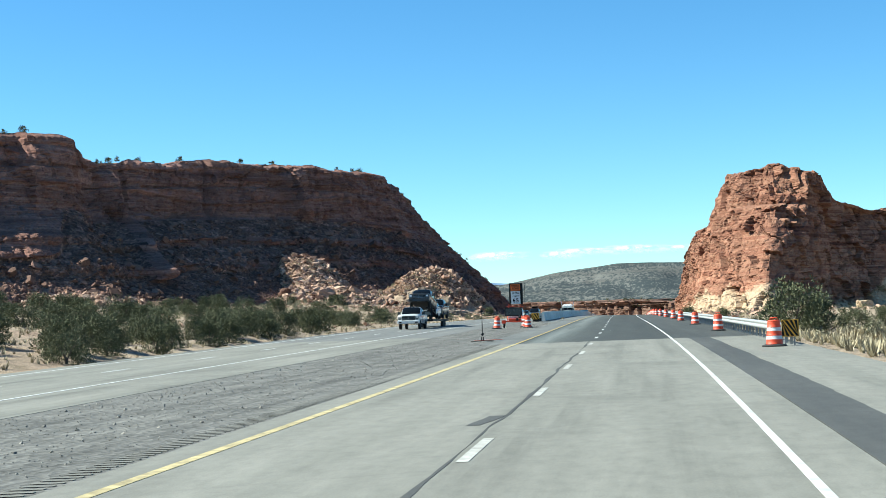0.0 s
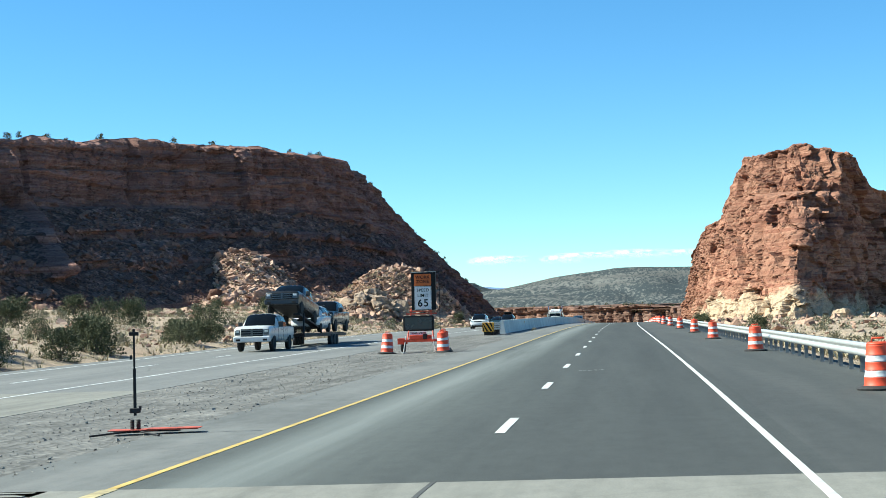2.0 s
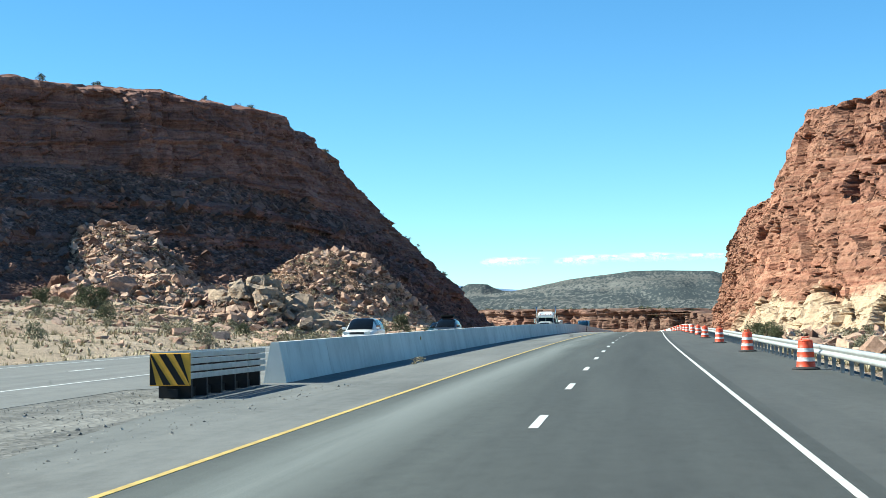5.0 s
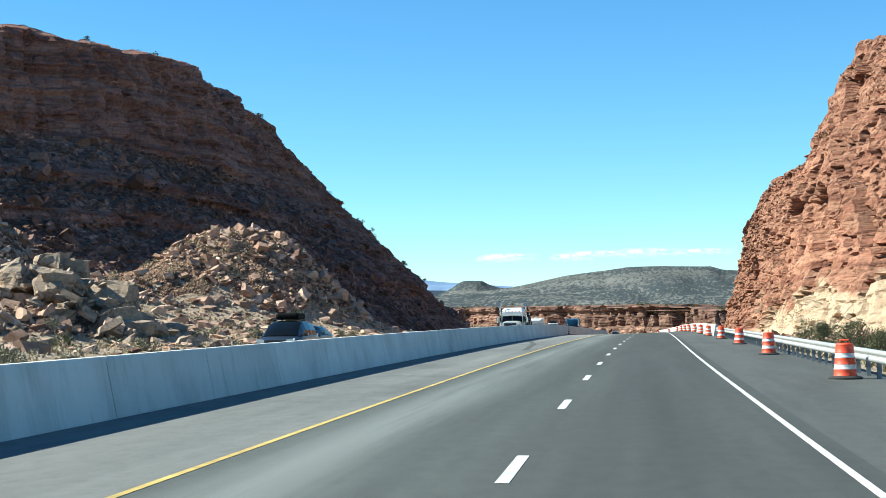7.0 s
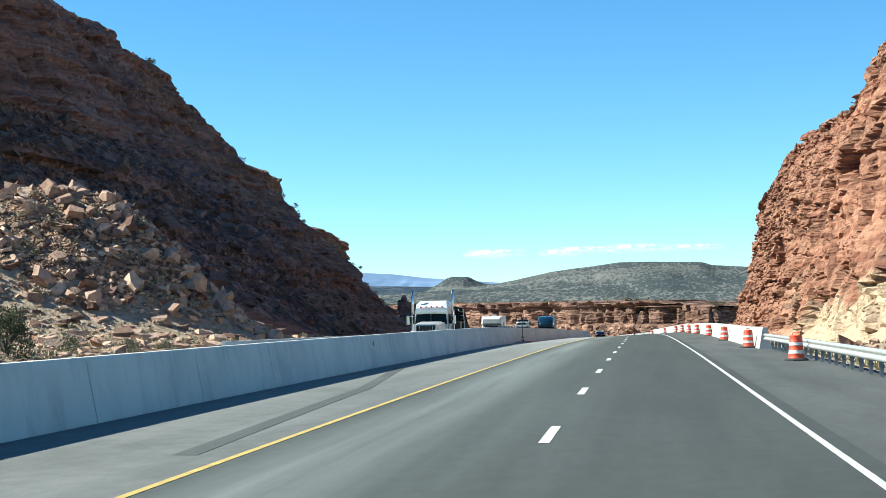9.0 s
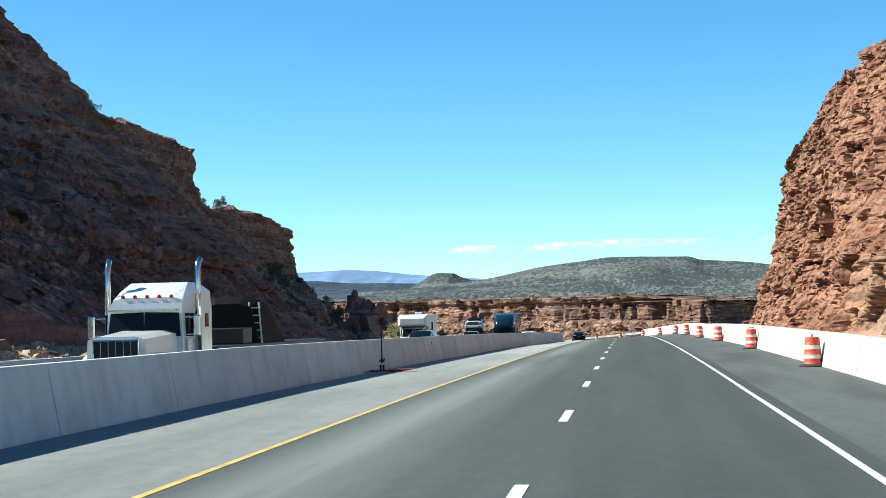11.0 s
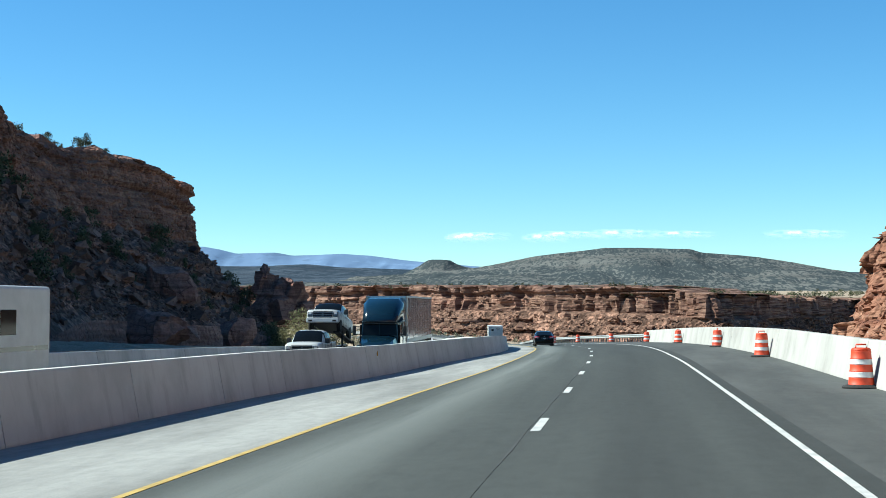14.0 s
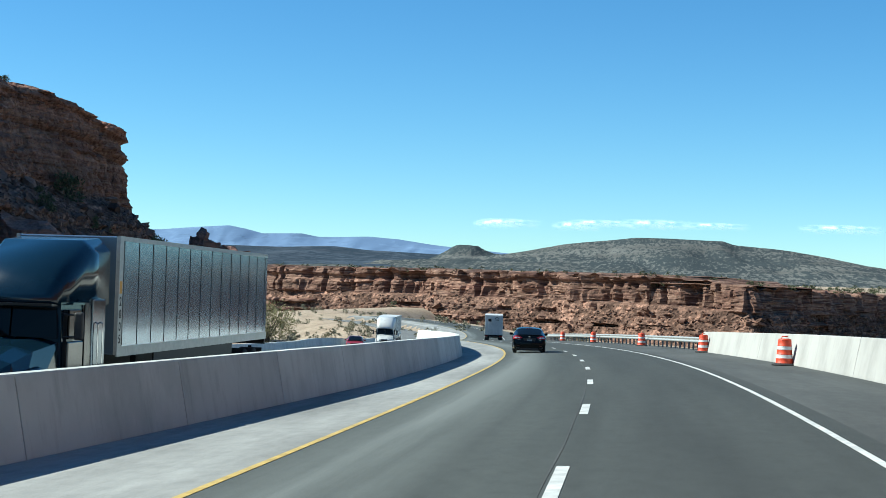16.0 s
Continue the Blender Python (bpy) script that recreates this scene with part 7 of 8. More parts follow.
        if aero:
            panel = part("side_extender", shape("side_extender", MIRROR_BLUE, box(min(s * 1.20, s * 1.245), max(s * 1.20, s * 1.245), -1.28, -0.42, 0.55, 2.62, 0.02)), t, "glossy dark side panel behind the door")
            part("grab_handle", shape("grab_handle", CHROME, tube([(s * 1.25, -0.62, 1.1), (s * 1.30, -0.62, 1.15), (s * 1.30, -0.62, 2.05), (s * 1.25, -0.62, 2.1)], 0.016, 6), tube([(s * 1.25, -0.95, 1.1), (s * 1.30, -0.95, 1.15), (s * 1.30, -0.95, 2.05), (s * 1.25, -0.95, 2.1)], 0.016, 6)), panel)
            part("door_seam", shape("door_seam", SEAM_DARK, box(min(s * 1.2, s * 1.24), max(s * 1.2, s * 1.24), 0.09, 0.105, 1.0, 2.5)), t)
            part("door_seam", shape("door_seam", SEAM_DARK, box(min(s * 1.12, s * 1.2), max(s * 1.12, s * 1.2), 1.12, 1.135, 1.0, 2.4)), t)
            part("step", shape("step", CHROME, box(min(s * 1.1, s * 1.26), max(s * 1.1, s * 1.26), 0.2, 0.95, 0.70, 0.74, 0.01)), t)
            part("wheel_arch", shape("wheel_arch", paint, tube([(s * 1.1, 2.6 + 0.66 * math.cos(a), 0.52 + 0.62 * math.sin(a)) for a in np.linspace(-0.1, math.pi + 0.1, 14)], 0.09, 8), flat=False), t)
        part("chassis_fairing", shape("chassis_fairing", paint, box(min(s * 1.15, s * 1.22), max(s * 1.15, s * 1.22), -1.25, 1.1, 0.42, 1.0, 0.03)), t)
    t.matrix_world = m
    return t


box_trailer("semi_trailer", "long ribbed aluminium semi trailer reflecting the sky", SKIN, spot(476.0, -12.55, 0.06, 180), number=True)
tractor("dark blue sleeper tractor with a tall roof fairing", PAINT_BLUE, spot(473.9, -12.55, 0, 180))
box_trailer("semi_trailer", "dirty white semi trailer seen from behind", SKIN_WHITE, spot(671, 1.8))
tractor("white sleeper tractor pulling a box trailer", PAINT_WHITE, spot(673.2, 1.8))
box_trailer("semi_trailer", "white box trailer far round the bend", SKIN_WHITE, spot(640, -12.6, 0, 180))
tractor("white sleeper tractor far round the bend", PAINT_WHITE, spot(637.8, -12.6, 0, 180))
tractor("white long-nosed tractor with tall chrome stacks", PAINT_WHITE, spot(338.4, -12.3, 0, 180), False)


def flatbed(m):
    t = empty("flatbed_trailer", "black flatbed trailer with a tarped load", "trailer")
    part("deck", shape("deck", DARK_STEEL, box(-1.25, 1.25, -14.0, 2.2, 1.25, 1.42, 0.02), box(-0.5, -0.35, -13.8, 2.0, 0.85, 1.25), box(0.35, 0.5, -13.8, 2.0, 0.85, 1.25)), t)
    part("tarped_load", shape("tarped_load", CANVAS, loft([[(-1.1, y, 1.42), (1.1, y, 1.42), (1.0 * k, y, 1.42 + h), (0.5 * k, y, 1.55 + h), (-0.5 * k, y, 1.55 + h), (-1.0 * k, y, 1.42 + h)] for y, h, k in ((-3.6, 1.2, 0.8), (-3.9, 1.45, 1.0), (-5.2, 1.3, 1.0), (-6.6, 0.6, 1.0), (-7.4, 0.1, 1.0))])), t, "black tarpaulin over the load")
    part("tool_box", shape("tool_box", DARK_STEEL, box(-1.1, 1.1, -2.6, -1.4, 1.42, 1.95, 0.04)), t)
    part("ladder", shape("ladder", GALV, tube([(-1.15, -3.7, 1.42), (-1.05, -3.75, 2.8)], 0.03), tube([(-0.8, -3.62, 1.42), (-0.75, -3.65, 2.8)], 0.03), *[tube([(-1.13, -3.7, 1.6 + 0.25 * k), (-0.79, -3.63, 1.6 + 0.25 * k)], 0.02) for k in range(5)]), t)
    for s in (-1, 1):
        for k in range(2):
            wheel(t, s * 1.0, -12.4 + 1.25 * k, 0.5, 0.5, 6)
    t.matrix_world = m


flatbed(spot(342.4, -12.3, 0, 180))

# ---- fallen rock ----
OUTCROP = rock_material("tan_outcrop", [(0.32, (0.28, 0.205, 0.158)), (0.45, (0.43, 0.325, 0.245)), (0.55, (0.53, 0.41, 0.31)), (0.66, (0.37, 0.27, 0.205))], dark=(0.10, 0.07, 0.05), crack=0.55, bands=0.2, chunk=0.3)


def rock_shape(seed, flat=0.75, cuts=3):
    """A broken sandstone block: a cube cut by random planes."""
    r = random.Random(seed)
    bm = bmesh.new()
    bmesh.ops.create_cube(bm, size=1)
    for q in bm.verts:
        q.co = Vector((q.co.x * r.uniform(0.8, 1.3), q.co.y * r.uniform(0.7, 1.1), q.co.z * flat * r.uniform(0.7, 1.1))) + Vector([r.uniform(-0.13, 0.13) for _ in range(3)])
    for _ in range(cuts):
        n = Vector((r.uniform(-1, 1), r.uniform(-1, 1), r.uniform(-0.6, 1))).normalized()
        cut = bmesh.ops.bisect_plane(bm, geom=bm.verts[:] + bm.edges[:] + bm.faces[:], plane_co=n * r.uniform(0.36, 0.5), plane_no=n, clear_outer=True)
        edges = [e for e in cut["geom_cut"] if isinstance(e, bmesh.types.BMEdge)]
        if edges:
            bmesh.ops.contextual_create(bm, geom=edges)
    bmesh.ops.triangulate(bm, faces=bm.faces[:])
    bm.verts.index_update()
    v = np.array([q.co[:] for q in bm.verts])
    f = np.array([[q.index for q in g.verts] for g in bm.faces])
    bm.free()
    return v, f


ROCKS = [rock_shape(k, fl) for k, fl in zip(range(1, 9), (0.55, 0.35, 0.7, 0.3, 0.5, 0.85, 0.4, 0.6))]


def scatter(name, places, sizes, mat, label, seed, category="rocks", tilt=0.8):
    """Many loose rocks in one mesh."""
    g = np.random.RandomState(seed)
    V, F, n = [], [], 0
    for p, s in zip(places, sizes):
        v, f = ROCKS[g.randint(len(ROCKS))]
        m = np.array(Euler((g.uniform(-tilt, tilt), g.uniform(-tilt, tilt), g.uniform(0, 6.28))).to_matrix())
        V.append((v * s * (1, 1, g.uniform(0.7, 1.1))) @ m.T + p)
        F.append(f + n)
        n += len(v)
    V, F = np.concatenate(V), np.concatenate(F)
    me = bpy.data.meshes.new(name)
    me.from_pydata(V.tolist(), [], F.tolist())
    finish(me, mat, True)
    return tagged(new(name, me), label, category, kind="stuff")


def on_land(x, y, up=0.0):
    return np.stack([x, y, land(x, y) + up], -1)


g = np.random.RandomState(7)
PX, PY, PS = [], [], []
for cx, cy, up, rx, ry in PILES[:6]:
    n = int(rx * ry * 40)
    a, r = g.uniform(0, 6.283, n), np.sqrt(g.uniform(0, 1, n)) * 1.25
    PX.append(cx + np.cos(a) * r * rx)
    PY.append(cy + np.sin(a) * r * ry)
    PS.append(np.clip(0.2 * g.pareto(2.2, n) + 0.17, 0.17, 1.25))
for cx, cy, up, rx, ry in PILES:
    R, T = np.meshgrid(np.linspace(0, 1.22, 26), np.linspace(0, 2 * math.pi, 49), indexing="ij")
    R = R * (1 + 0.12 * vnoise(np.stack([np.cos(T) * 2 + cx, np.sin(T) * 2 + cy, 0 * T], -1), 5) * (R > 1))
    mx, my = cx + np.cos(T) * R * rx, cy + np.sin(T) * R * ry
    lump = 0.16 * np.clip(fbm(np.stack([mx * 0.9, my * 0.9, 0 * mx], -1), 3, 77), -0.4, 1.2)
    bed = sheet("rubble_bed", np.stack([mx, my, land(mx, my) + 0.10 + lump - 0.35 * smooth(1.0, 1.22, R)], -1), RUBBLE_SOIL, True)
    tagged(new("rubble_bed", bed), "brown broken debris under the fallen blocks", "rubble", kind="structure")
px, py, ps = np.concatenate(PX), np.concatenate(PY), np.concatenate(PS)
# the flank of the long heap that faces the road's start is fine debris, with blocks in patches only
patch = fbm(np.stack([px * 0.16, py * 0.16, 0 * px], -1), 3, 88)
bare = (np.hypot(px + 48.8, py - 360.5) < 19) & (patch + 0.09 * (px + 48.8) + 0.05 * (py - 357) < g.uniform(-1.1, -0.35, len(px))) & (ps > 0.16)
px, py, ps = px[~bare], py[~bare], ps[~bare]
scatter("rockfall", on_land(px, py, g.uniform(-0.1, 0.55, len(ps)) * ps), ps, RUBBLE, "sunlit heap of fallen tan sandstone blocks", 3)
# loose stones on the bench
n = 4200
bx, by = g.uniform(-100, -27, n), g.uniform(110, 420, n)
keep = bx > foot_left(by) - 3
bs = np.clip(0.12 * g.pareto(2.0, n) + 0.11, 0.11, 0.9)
scatter("loose_stones", on_land(bx, by, 0.05)[keep], bs[keep], RUBBLE, "loose tan stones on the desert bench", 5)
# flat slabs lying on the slope above the roadway
n = 9000
bx, by = g.uniform(-60, -24.5, n), np.clip(g.normal(325, 48, n), 205, 420)
keep = bx > foot_left(by)
bs = np.clip(0.2 * g.pareto(2.0, n) + 0.16, 0.16, 1.3)
scatter("slab_stones", on_land(bx, by, 0.03)[keep], bs[keep], RUBBLE, "flat tan slabs of broken sandstone on the slope", 6, tilt=0.25)
# broken blocks about the outcrop
n = 520
bx, by = g.normal(-39.0, 4.2, n), g.normal(280, 2.8, n)
keep = bx < -27
scatter("outcrop_blocks", on_land(bx, by, 0.1 + 1.5 * np.exp(-((bx + 39) / 4) ** 2))[keep], np.clip(0.35 * g.pareto(2.2, n) + 0.3, 0.3, 1.7)[keep], OUTCROP, "grey-tan blocks broken off the outcrop", 8)
# dark talus on the ridge
sx = g.randint(30, LEFT_P.shape[0] - 10, 17000)
vx = (g.uniform(0.02, 0.53, 17000) * LEFT_P.shape[1]).astype(int)
steep_here = LEFT_P[sx, vx]
keep = ((steep_here[:, 1] < 430) & ((sx > 250) | (vx < 0.27 * LEFT_P.shape[1])) & ((np.abs(sx * 0.55 - 153.5) > 3.5) | (vx < 0.1 * LEFT_P.shape[1]))) | (steep_here[:, 1] > 540)
ts = np.clip(0.30 * g.pareto(2.3, 17000) + 0.24, 0.24, 1.8)
scatter("talus", steep_here[keep] + [0, 0, 0.1], ts[keep], RUBBLE_DARK, "dark varnished talus blocks below the cliff", 9)
# blocks under the canyon wall
sx = g.randint(5, FAR_P.shape[0] - 5, 4200)
vx = (g.uniform(0.02, 0.50, 4200) * FAR_P.shape[1]).astype(int)
scatter("canyon_rubble", FAR_P[sx, vx] + [0, 0, 0.3], np.clip(0.9 * g.pareto(2.2, 4200) + 0.8, 0.8, 5.0), ROCK_FAR, "red blocks fallen along the canyon wall", 11)
RUBBLE_GREY = rubble_material("grey_gravel", (0.22, 0.21, 0.195), (0.34, 0.325, 0.30), (0.44, 0.42, 0.385))
# gravel on the median and the outer verge
n = 7000
y, u = g.uniform(-5, 165, n), g.uniform(-10.3, -5.2, n)
scatter("median_stones", at(y, u, 0.0), np.clip(0.010 * g.pareto(2.2, n) + 0.015, 0.015, 0.06), RUBBLE_GREY, "small grey stones on the gravel median", 13)


# debris between the rail and the butte
n = 3400
dx, dy = 9.8 + np.abs(g.normal(0, 13, n)), g.uniform(150, 352, n)
keep = g.uniform(0, 1, n) < smooth(150, 290, dy) + 0.12
scatter("butte_debris", on_land(dx, dy, 0.05)[keep], np.clip(0.2 * g.pareto(1.8, n) + 0.14, 0.14, 1.5)[keep], RUBBLE, "broken tan and red rock between the rail and the butte", 15)


def boulder(x, y, z, size, seed, mat, label, stretch=(1, 1, 1), turn=0.0):
    v, f = rock_shape(seed, 0.9, 5)
    bm = bmesh.new()
    vs = [bm.verts.new(Vector(q) * size) for q in v]
    for t in f:
        bm.faces.new([vs[i] for i in t])
    bmesh.ops.subdivide_edges(bm, edges=bm.edges[:], cuts=6 if size > 4 else 3, use_grid_fill=True)
    for q in bm.verts:
        q.co = Vector((q.co.x * stretch[0], q.co.y * stretch[1], q.co.z * stretch[2]))
        q.co += 0.15 * size * noise.noise_vector(q.co * (1.6 / size) + Vector((seed, 0, 0))) + 0.06 * size * noise.noise_vector(q.co * (4.5 / size)) + 0.025 * size * noise.noise_vector(q.co * (13 / size))
    me = bpy.data.meshes.new("boulder")
    bm.to_mesh(me)
    bm.free()
    finish(me, mat, True)
    ob = tagged(new("boulder", me), label, "boulder", "boulders")
    ob.matrix_world = pose(x, y, z, 0, 0, turn)
    return ob


def crag(x, y, z, blocks, label):
    """One standing rock of several jointed blocks: place, size, shape and steepness of each."""
    bm = bmesh.new()
    for bx, by, bz, size, seed, tall in blocks:
        v, f = rock_shape(seed, 0.95, 7)
        turn = Euler((0.25 * math.sin(seed), 0.25 * math.cos(seed), seed * 1.7)).to_matrix()
        vs = [bm.verts.new(turn @ Vector((q[0] * size, q[1] * size, q[2] * size * tall)) + Vector((bx, by, bz))) for q in v]
        for t in f:
            bm.faces.new([vs[i] for i in t])
    bmesh.ops.subdivide_edges(bm, edges=bm.edges[:], cuts=3, use_grid_fill=True)
    for q in bm.verts:
        q.co += 0.35 * noise.noise_vector(q.co * 0.8) + 0.15 * noise.noise_vector(q.co * 2.6)
    me = bpy.data.meshes.new("rock_spire")
    bm.to_mesh(me)
    bm.free()
    finish(me, ROCK_RED, True)
    ob = tagged(new("rock_spire", me), label, "rock", "rock spires")
    ob.matrix_world = pose(x, y, z)
    return ob


for x, y, size, seed, st, up in ((-69, 617, 6.5, 21, (0.8, 1, 1.1), 0.35), (-63, 585, 5.0, 22, (1, 1.2, 0.9), 0.3), (-46.6, 549.5, 4.0, 23, (0.9, 1.1, 1.1), 0.3), (-51.2, 535, 5.6, 26, (1.05, 1, 0.85), 0.25), (-58, 556, 4.6, 27, (1.1, 1, 1), 0.3), (-60, 572, 4.4, 28, (1, 1.2, 1), 0.3), (-66, 600, 4.2, 24, (1, 1, 1), 0.3), (-57, 612, 4.4, 25, (1.1, 1, 0.8), 0.3)):
    boulder(x, y, float(land(np.array([float(x)]), np.array([float(y)]))[0]) + size * up, size, seed, ROCK_RED, "huge dark red boulder at the foot of the ridge", st, seed * 40)
crag(-67.0, 645, 2.2, ((0, 0, 0.6, 5.4, 31, 1.0), (0.3, 0.3, 3.2, 4.2, 45, 1.2), (-0.3, 0.1, 5.6, 3.2, 46, 1.5), (-0.1, 0, 7.6, 1.9, 47, 1.6), (0.9, -0.2, 4.8, 2.4, 48, 1.2)), "jagged dark red rock spire beyond the ridge")
boulder(-64.2, 581.5, 6.4, 6.2, 33, ROCK_RED, "leaning dark red block on the talus slope", (1.0, 0.8, 1.0), 35)
crag(-63.2, 645.6, 2.0, ((0, 0, 1.4, 6.4, 32, 1.0), (-1.3, 0.2, 4.4, 4.8, 49, 1.0), (1.3, 0, 3.4, 4.6, 50, 0.9), (0.2, 0, 5.2, 3.2, 57, 0.9), (3.0, 0.2, 1.3, 3.6, 58, 0.9)), "blunt cracked dark red rock beside the spire")
for x, y, z, size, seed, st in ((-37.4, 281, 0.9, 3.1, 66, (0.8, 1.1, 1.1)), (-34.2, 283, 0.2, 2.5, 67, (0.9, 1.2, 0.8)), (-35.6, 279.6, 0.6, 2.2, 68, (1, 1, 0.9)), (-40.5, 279, 1.1, 2.9, 33, (0.9, 1.2, 1.1)), (-37.6, 282, 0.2, 3.6, 34, (0.8, 1.2, 0.9)), (-42.6, 277.5, 1.6, 2.6, 35, (1.1, 0.9, 0.9)), (-39.2, 277, 1.6, 2.3, 36, (0.8, 1, 1.2)), (-44.8, 280, 0.6, 2.8, 37, (1, 1, 0.8)), (-41.6, 280.6, 2.5, 1.9, 62, (1, 1, 0.8)),
                               (-36.4, 278.5, 0.1, 2.3, 38, (0.9, 1, 1)), (-40.2, 281.5, 2.4, 1.8, 39, (1.2, 0.8, 0.8)), (-47, 276.5, 0.3, 1.9, 40, (1, 1, 0.9)), (-35.2, 285, 0.2, 2.2, 61, (1, 1.2, 0.8)), (-43.6, 275.5, 0.5, 1.7, 63, (1, 1, 0.7)), (-38.4, 275, 0.3, 1.8, 64, (1.1, 0.9, 0.8)), (-45.6, 283, 0.8, 1.6, 65, (1, 1, 0.9))):
    ground_z = float(land(np.array([float(x)]), np.array([float(y)]))[0])
    boulder(x, y, ground_z + z, size, seed, OUTCROP, "cracked grey-tan block of the outcrop above the roadway", st, seed * 23)
for x, y, size, seed in ((-66, 308, 3.2, 41), (-72, 305, 2.6, 42), (-62, 318, 2.2, 43), (-76, 312, 2.8, 44), (-55, 330, 2.0, 45), (-48, 300, 1.7, 46), (-88, 262, 2.4, 47), (-95, 248, 2.0, 48)):
    boulder(x, y, float(land(np.array([float(x)]), np.array([float(y)]))[0]) + size * 0.25, size, seed, RUBBLE, "large tan sandstone block fallen from the ridge", (1, 1, 0.8), seed * 31)
for x, y, size, seed in ((26, 300, 2.0, 51), (33, 296, 2.6, 52), (46, 300, 3.0, 53), (54, 306, 2.2, 54)):
    boulder(x, y, float(land(np.array([float(x)]), np.array([float(y)]))[0]) + size * 0.25, size, seed, ROCK_WARM, "orange sandstone block below the butte", (1, 1, 0.8), seed * 31)


# ---- plants ----
def leaf_material(name, a, b_, c_):
    m, n, l, b = material(name, 0.75, 0, 0.25)
    r = n.new("ShaderNodeNewGeometry").outputs["Random Per Island"]
    dusty(n, l, b, ramp(n, l, r, [(0, a), (0.55, b_), (1, c_)]))
    return m


JUNIPER = leaf_material("juniper_green", (0.055, 0.063, 0.031), (0.103, 0.114, 0.055), (0.158, 0.16, 0.085))
SAGE = leaf_material("sage_grey_green", (0.17, 0.16, 0.10), (0.27, 0.25, 0.165), (0.37, 0.335, 0.235))
COTTON = leaf_material("spring_yellow_green", (0.22, 0.205, 0.095), (0.33, 0.305, 0.145), (0.42, 0.38, 0.205))
STRAW = leaf_material("dry_grass", (0.24, 0.20, 0.12), (0.46, 0.38, 0.24), (0.60, 0.52, 0.36))
BARK = plain_material("grey_bark", (0.13, 0.105, 0.085), 0.95, 0, 0.3, 6, 0.5)


def crown_mesh(name, mat, seed, clumps, per, spread, leaf, lift=0.0, droop=0.0):
    """A crown of many small leaf sprays gathered in clumps of uneven size."""
    r = np.random.RandomState(seed)
    V, F = [], []
    for _ in range(clumps):
        a, h = r.uniform(0, 6.283), r.uniform(0, 1)
        rad = spread * math.sqrt(r.uniform(0.05, 1)) * (1.0 - 0.55 * h**1.5)
        c = np.array([rad * math.cos(a), rad * math.sin(a), lift + (1 - lift) * h])
        cr = r.uniform(0.12, 0.24) * (0.8 + 0.5 * spread)
        for _ in range(per):
            d = r.normal(size=3)
            d /= np.linalg.norm(d) + 1e-9
            p = c + d * cr * r.uniform(0.35, 1.0) ** 0.6
            p[2] = max(p[2], 0.02)
            t = d * 0.6 + np.array([0, 0, 0.5 - droop]) + r.normal(size=3) * 0.35
            t /= np.linalg.norm(t)
            s = np.cross(t, r.normal(size=3))
            s /= np.linalg.norm(s) + 1e-9
            k = leaf * r.uniform(0.6, 1.3)
            n = len(V)
            V += [p - s * k * 0.4, p + s * k * 0.4, p + t * k * 1.4]
            F.append((n, n + 1, n + 2))
    return mesh_of(name, V, F, mat)


def limbs_mesh(seed, tall, spread, count, radius):
    r = random.Random(seed)
    pieces = []
    for n in range(count):
        a = 6.283 * n / count + r.uniform(-0.4, 0.4)
        s = spread * r.uniform(0.5, 0.9)
        pts = [(0, 0, -0.15), (0.12 * s * math.cos(a), 0.12 * s * math.sin(a), 0.25 * tall), (0.5 * s * math.cos(a), 0.5 * s * math.sin(a), 0.55 * tall), (s * math.cos(a), s * math.sin(a), tall * r.uniform(0.75, 0.95))]
        v, f = [], []
        for k, w in enumerate((1.0, 0.75, 0.5, 0.15)):
            for i in range(6):
                t = 6.283 * i / 6
                v.append((pts[k][0] + radius * w * math.cos(t), pts[k][1] + radius * w * math.sin(t), pts[k][2]))
        for k in range(3):
            for i in range(6):
                j = (i + 1) % 6
                f.append((k * 6 + i, k * 6 + j, k * 6 + 6 + j, k * 6 + 6 + i))
        pieces.append((v, f))
    return shape("trunk", BARK, *pieces)


def plant_kind(name, label, category, group, mat, seed, clumps, per, spread, leaf, lift=0.0, limbs=5, radius=0.03):
    b = empty(name, label, category, group)
    part("crown", crown_mesh("crown", mat, seed, clumps, per, spread, leaf, lift), b)
    part("trunk", limbs_mesh(seed, 0.9, spread * 0.7, limbs, radius), b)
    return b


JUN = [plant_kind("juniper", "dense dark green juniper on the desert bench", "juniper", "junipers", JUNIPER, 100 + k, 72, 64, sp, 0.042, 0.02) for k, sp in enumerate((0.62, 0.75, 0.55, 0.85))]
RIM = [plant_kind("juniper", "small dark juniper on the ridge's rim", "juniper", "junipers", JUNIPER, 140 + k, 34, 26, sp, 0.08, 0.02) for k, sp in enumerate((0.5, 0.7, 0.6))]
SAG = [plant_kind("sagebrush", "low grey-green sagebrush in dry grass", "shrub", "sagebrush", SAGE, 120 + k, 26, 34, sp, 0.10, 0.0, 4, 0.015) for k, sp in enumerate((0.8, 1.0))]
litter = tagged(new("tumbleweed", crown_mesh("tumbleweed", STRAW, 71, 9, 26, 0.5, 0.10)), "dry clump of straw on the shoulder", "dry plant")
litter.matrix_world = spot(180.5, -6.1, 0.0) @ Matrix.Diagonal((0.62, 0.45, 0.26, 1))
used = set()


def plant(kinds, n, x, y, tall, z=None, label=""):
    k = kinds[n % len(kinds)]
    h = float(land(np.array([float(x)]), np.array([float(y)]))[0]) if z is None else z
    m = pose(x, y, h - 0.05 * tall, 0, 0, (n * 67) % 360)
    if id(k) in used:
        k = copy_thing(k, m)
    used.add(id(k))
    k.matrix_basis = m
    k.scale = (tall, tall, tall)
    if label:
        tagged(k, label)
    return k


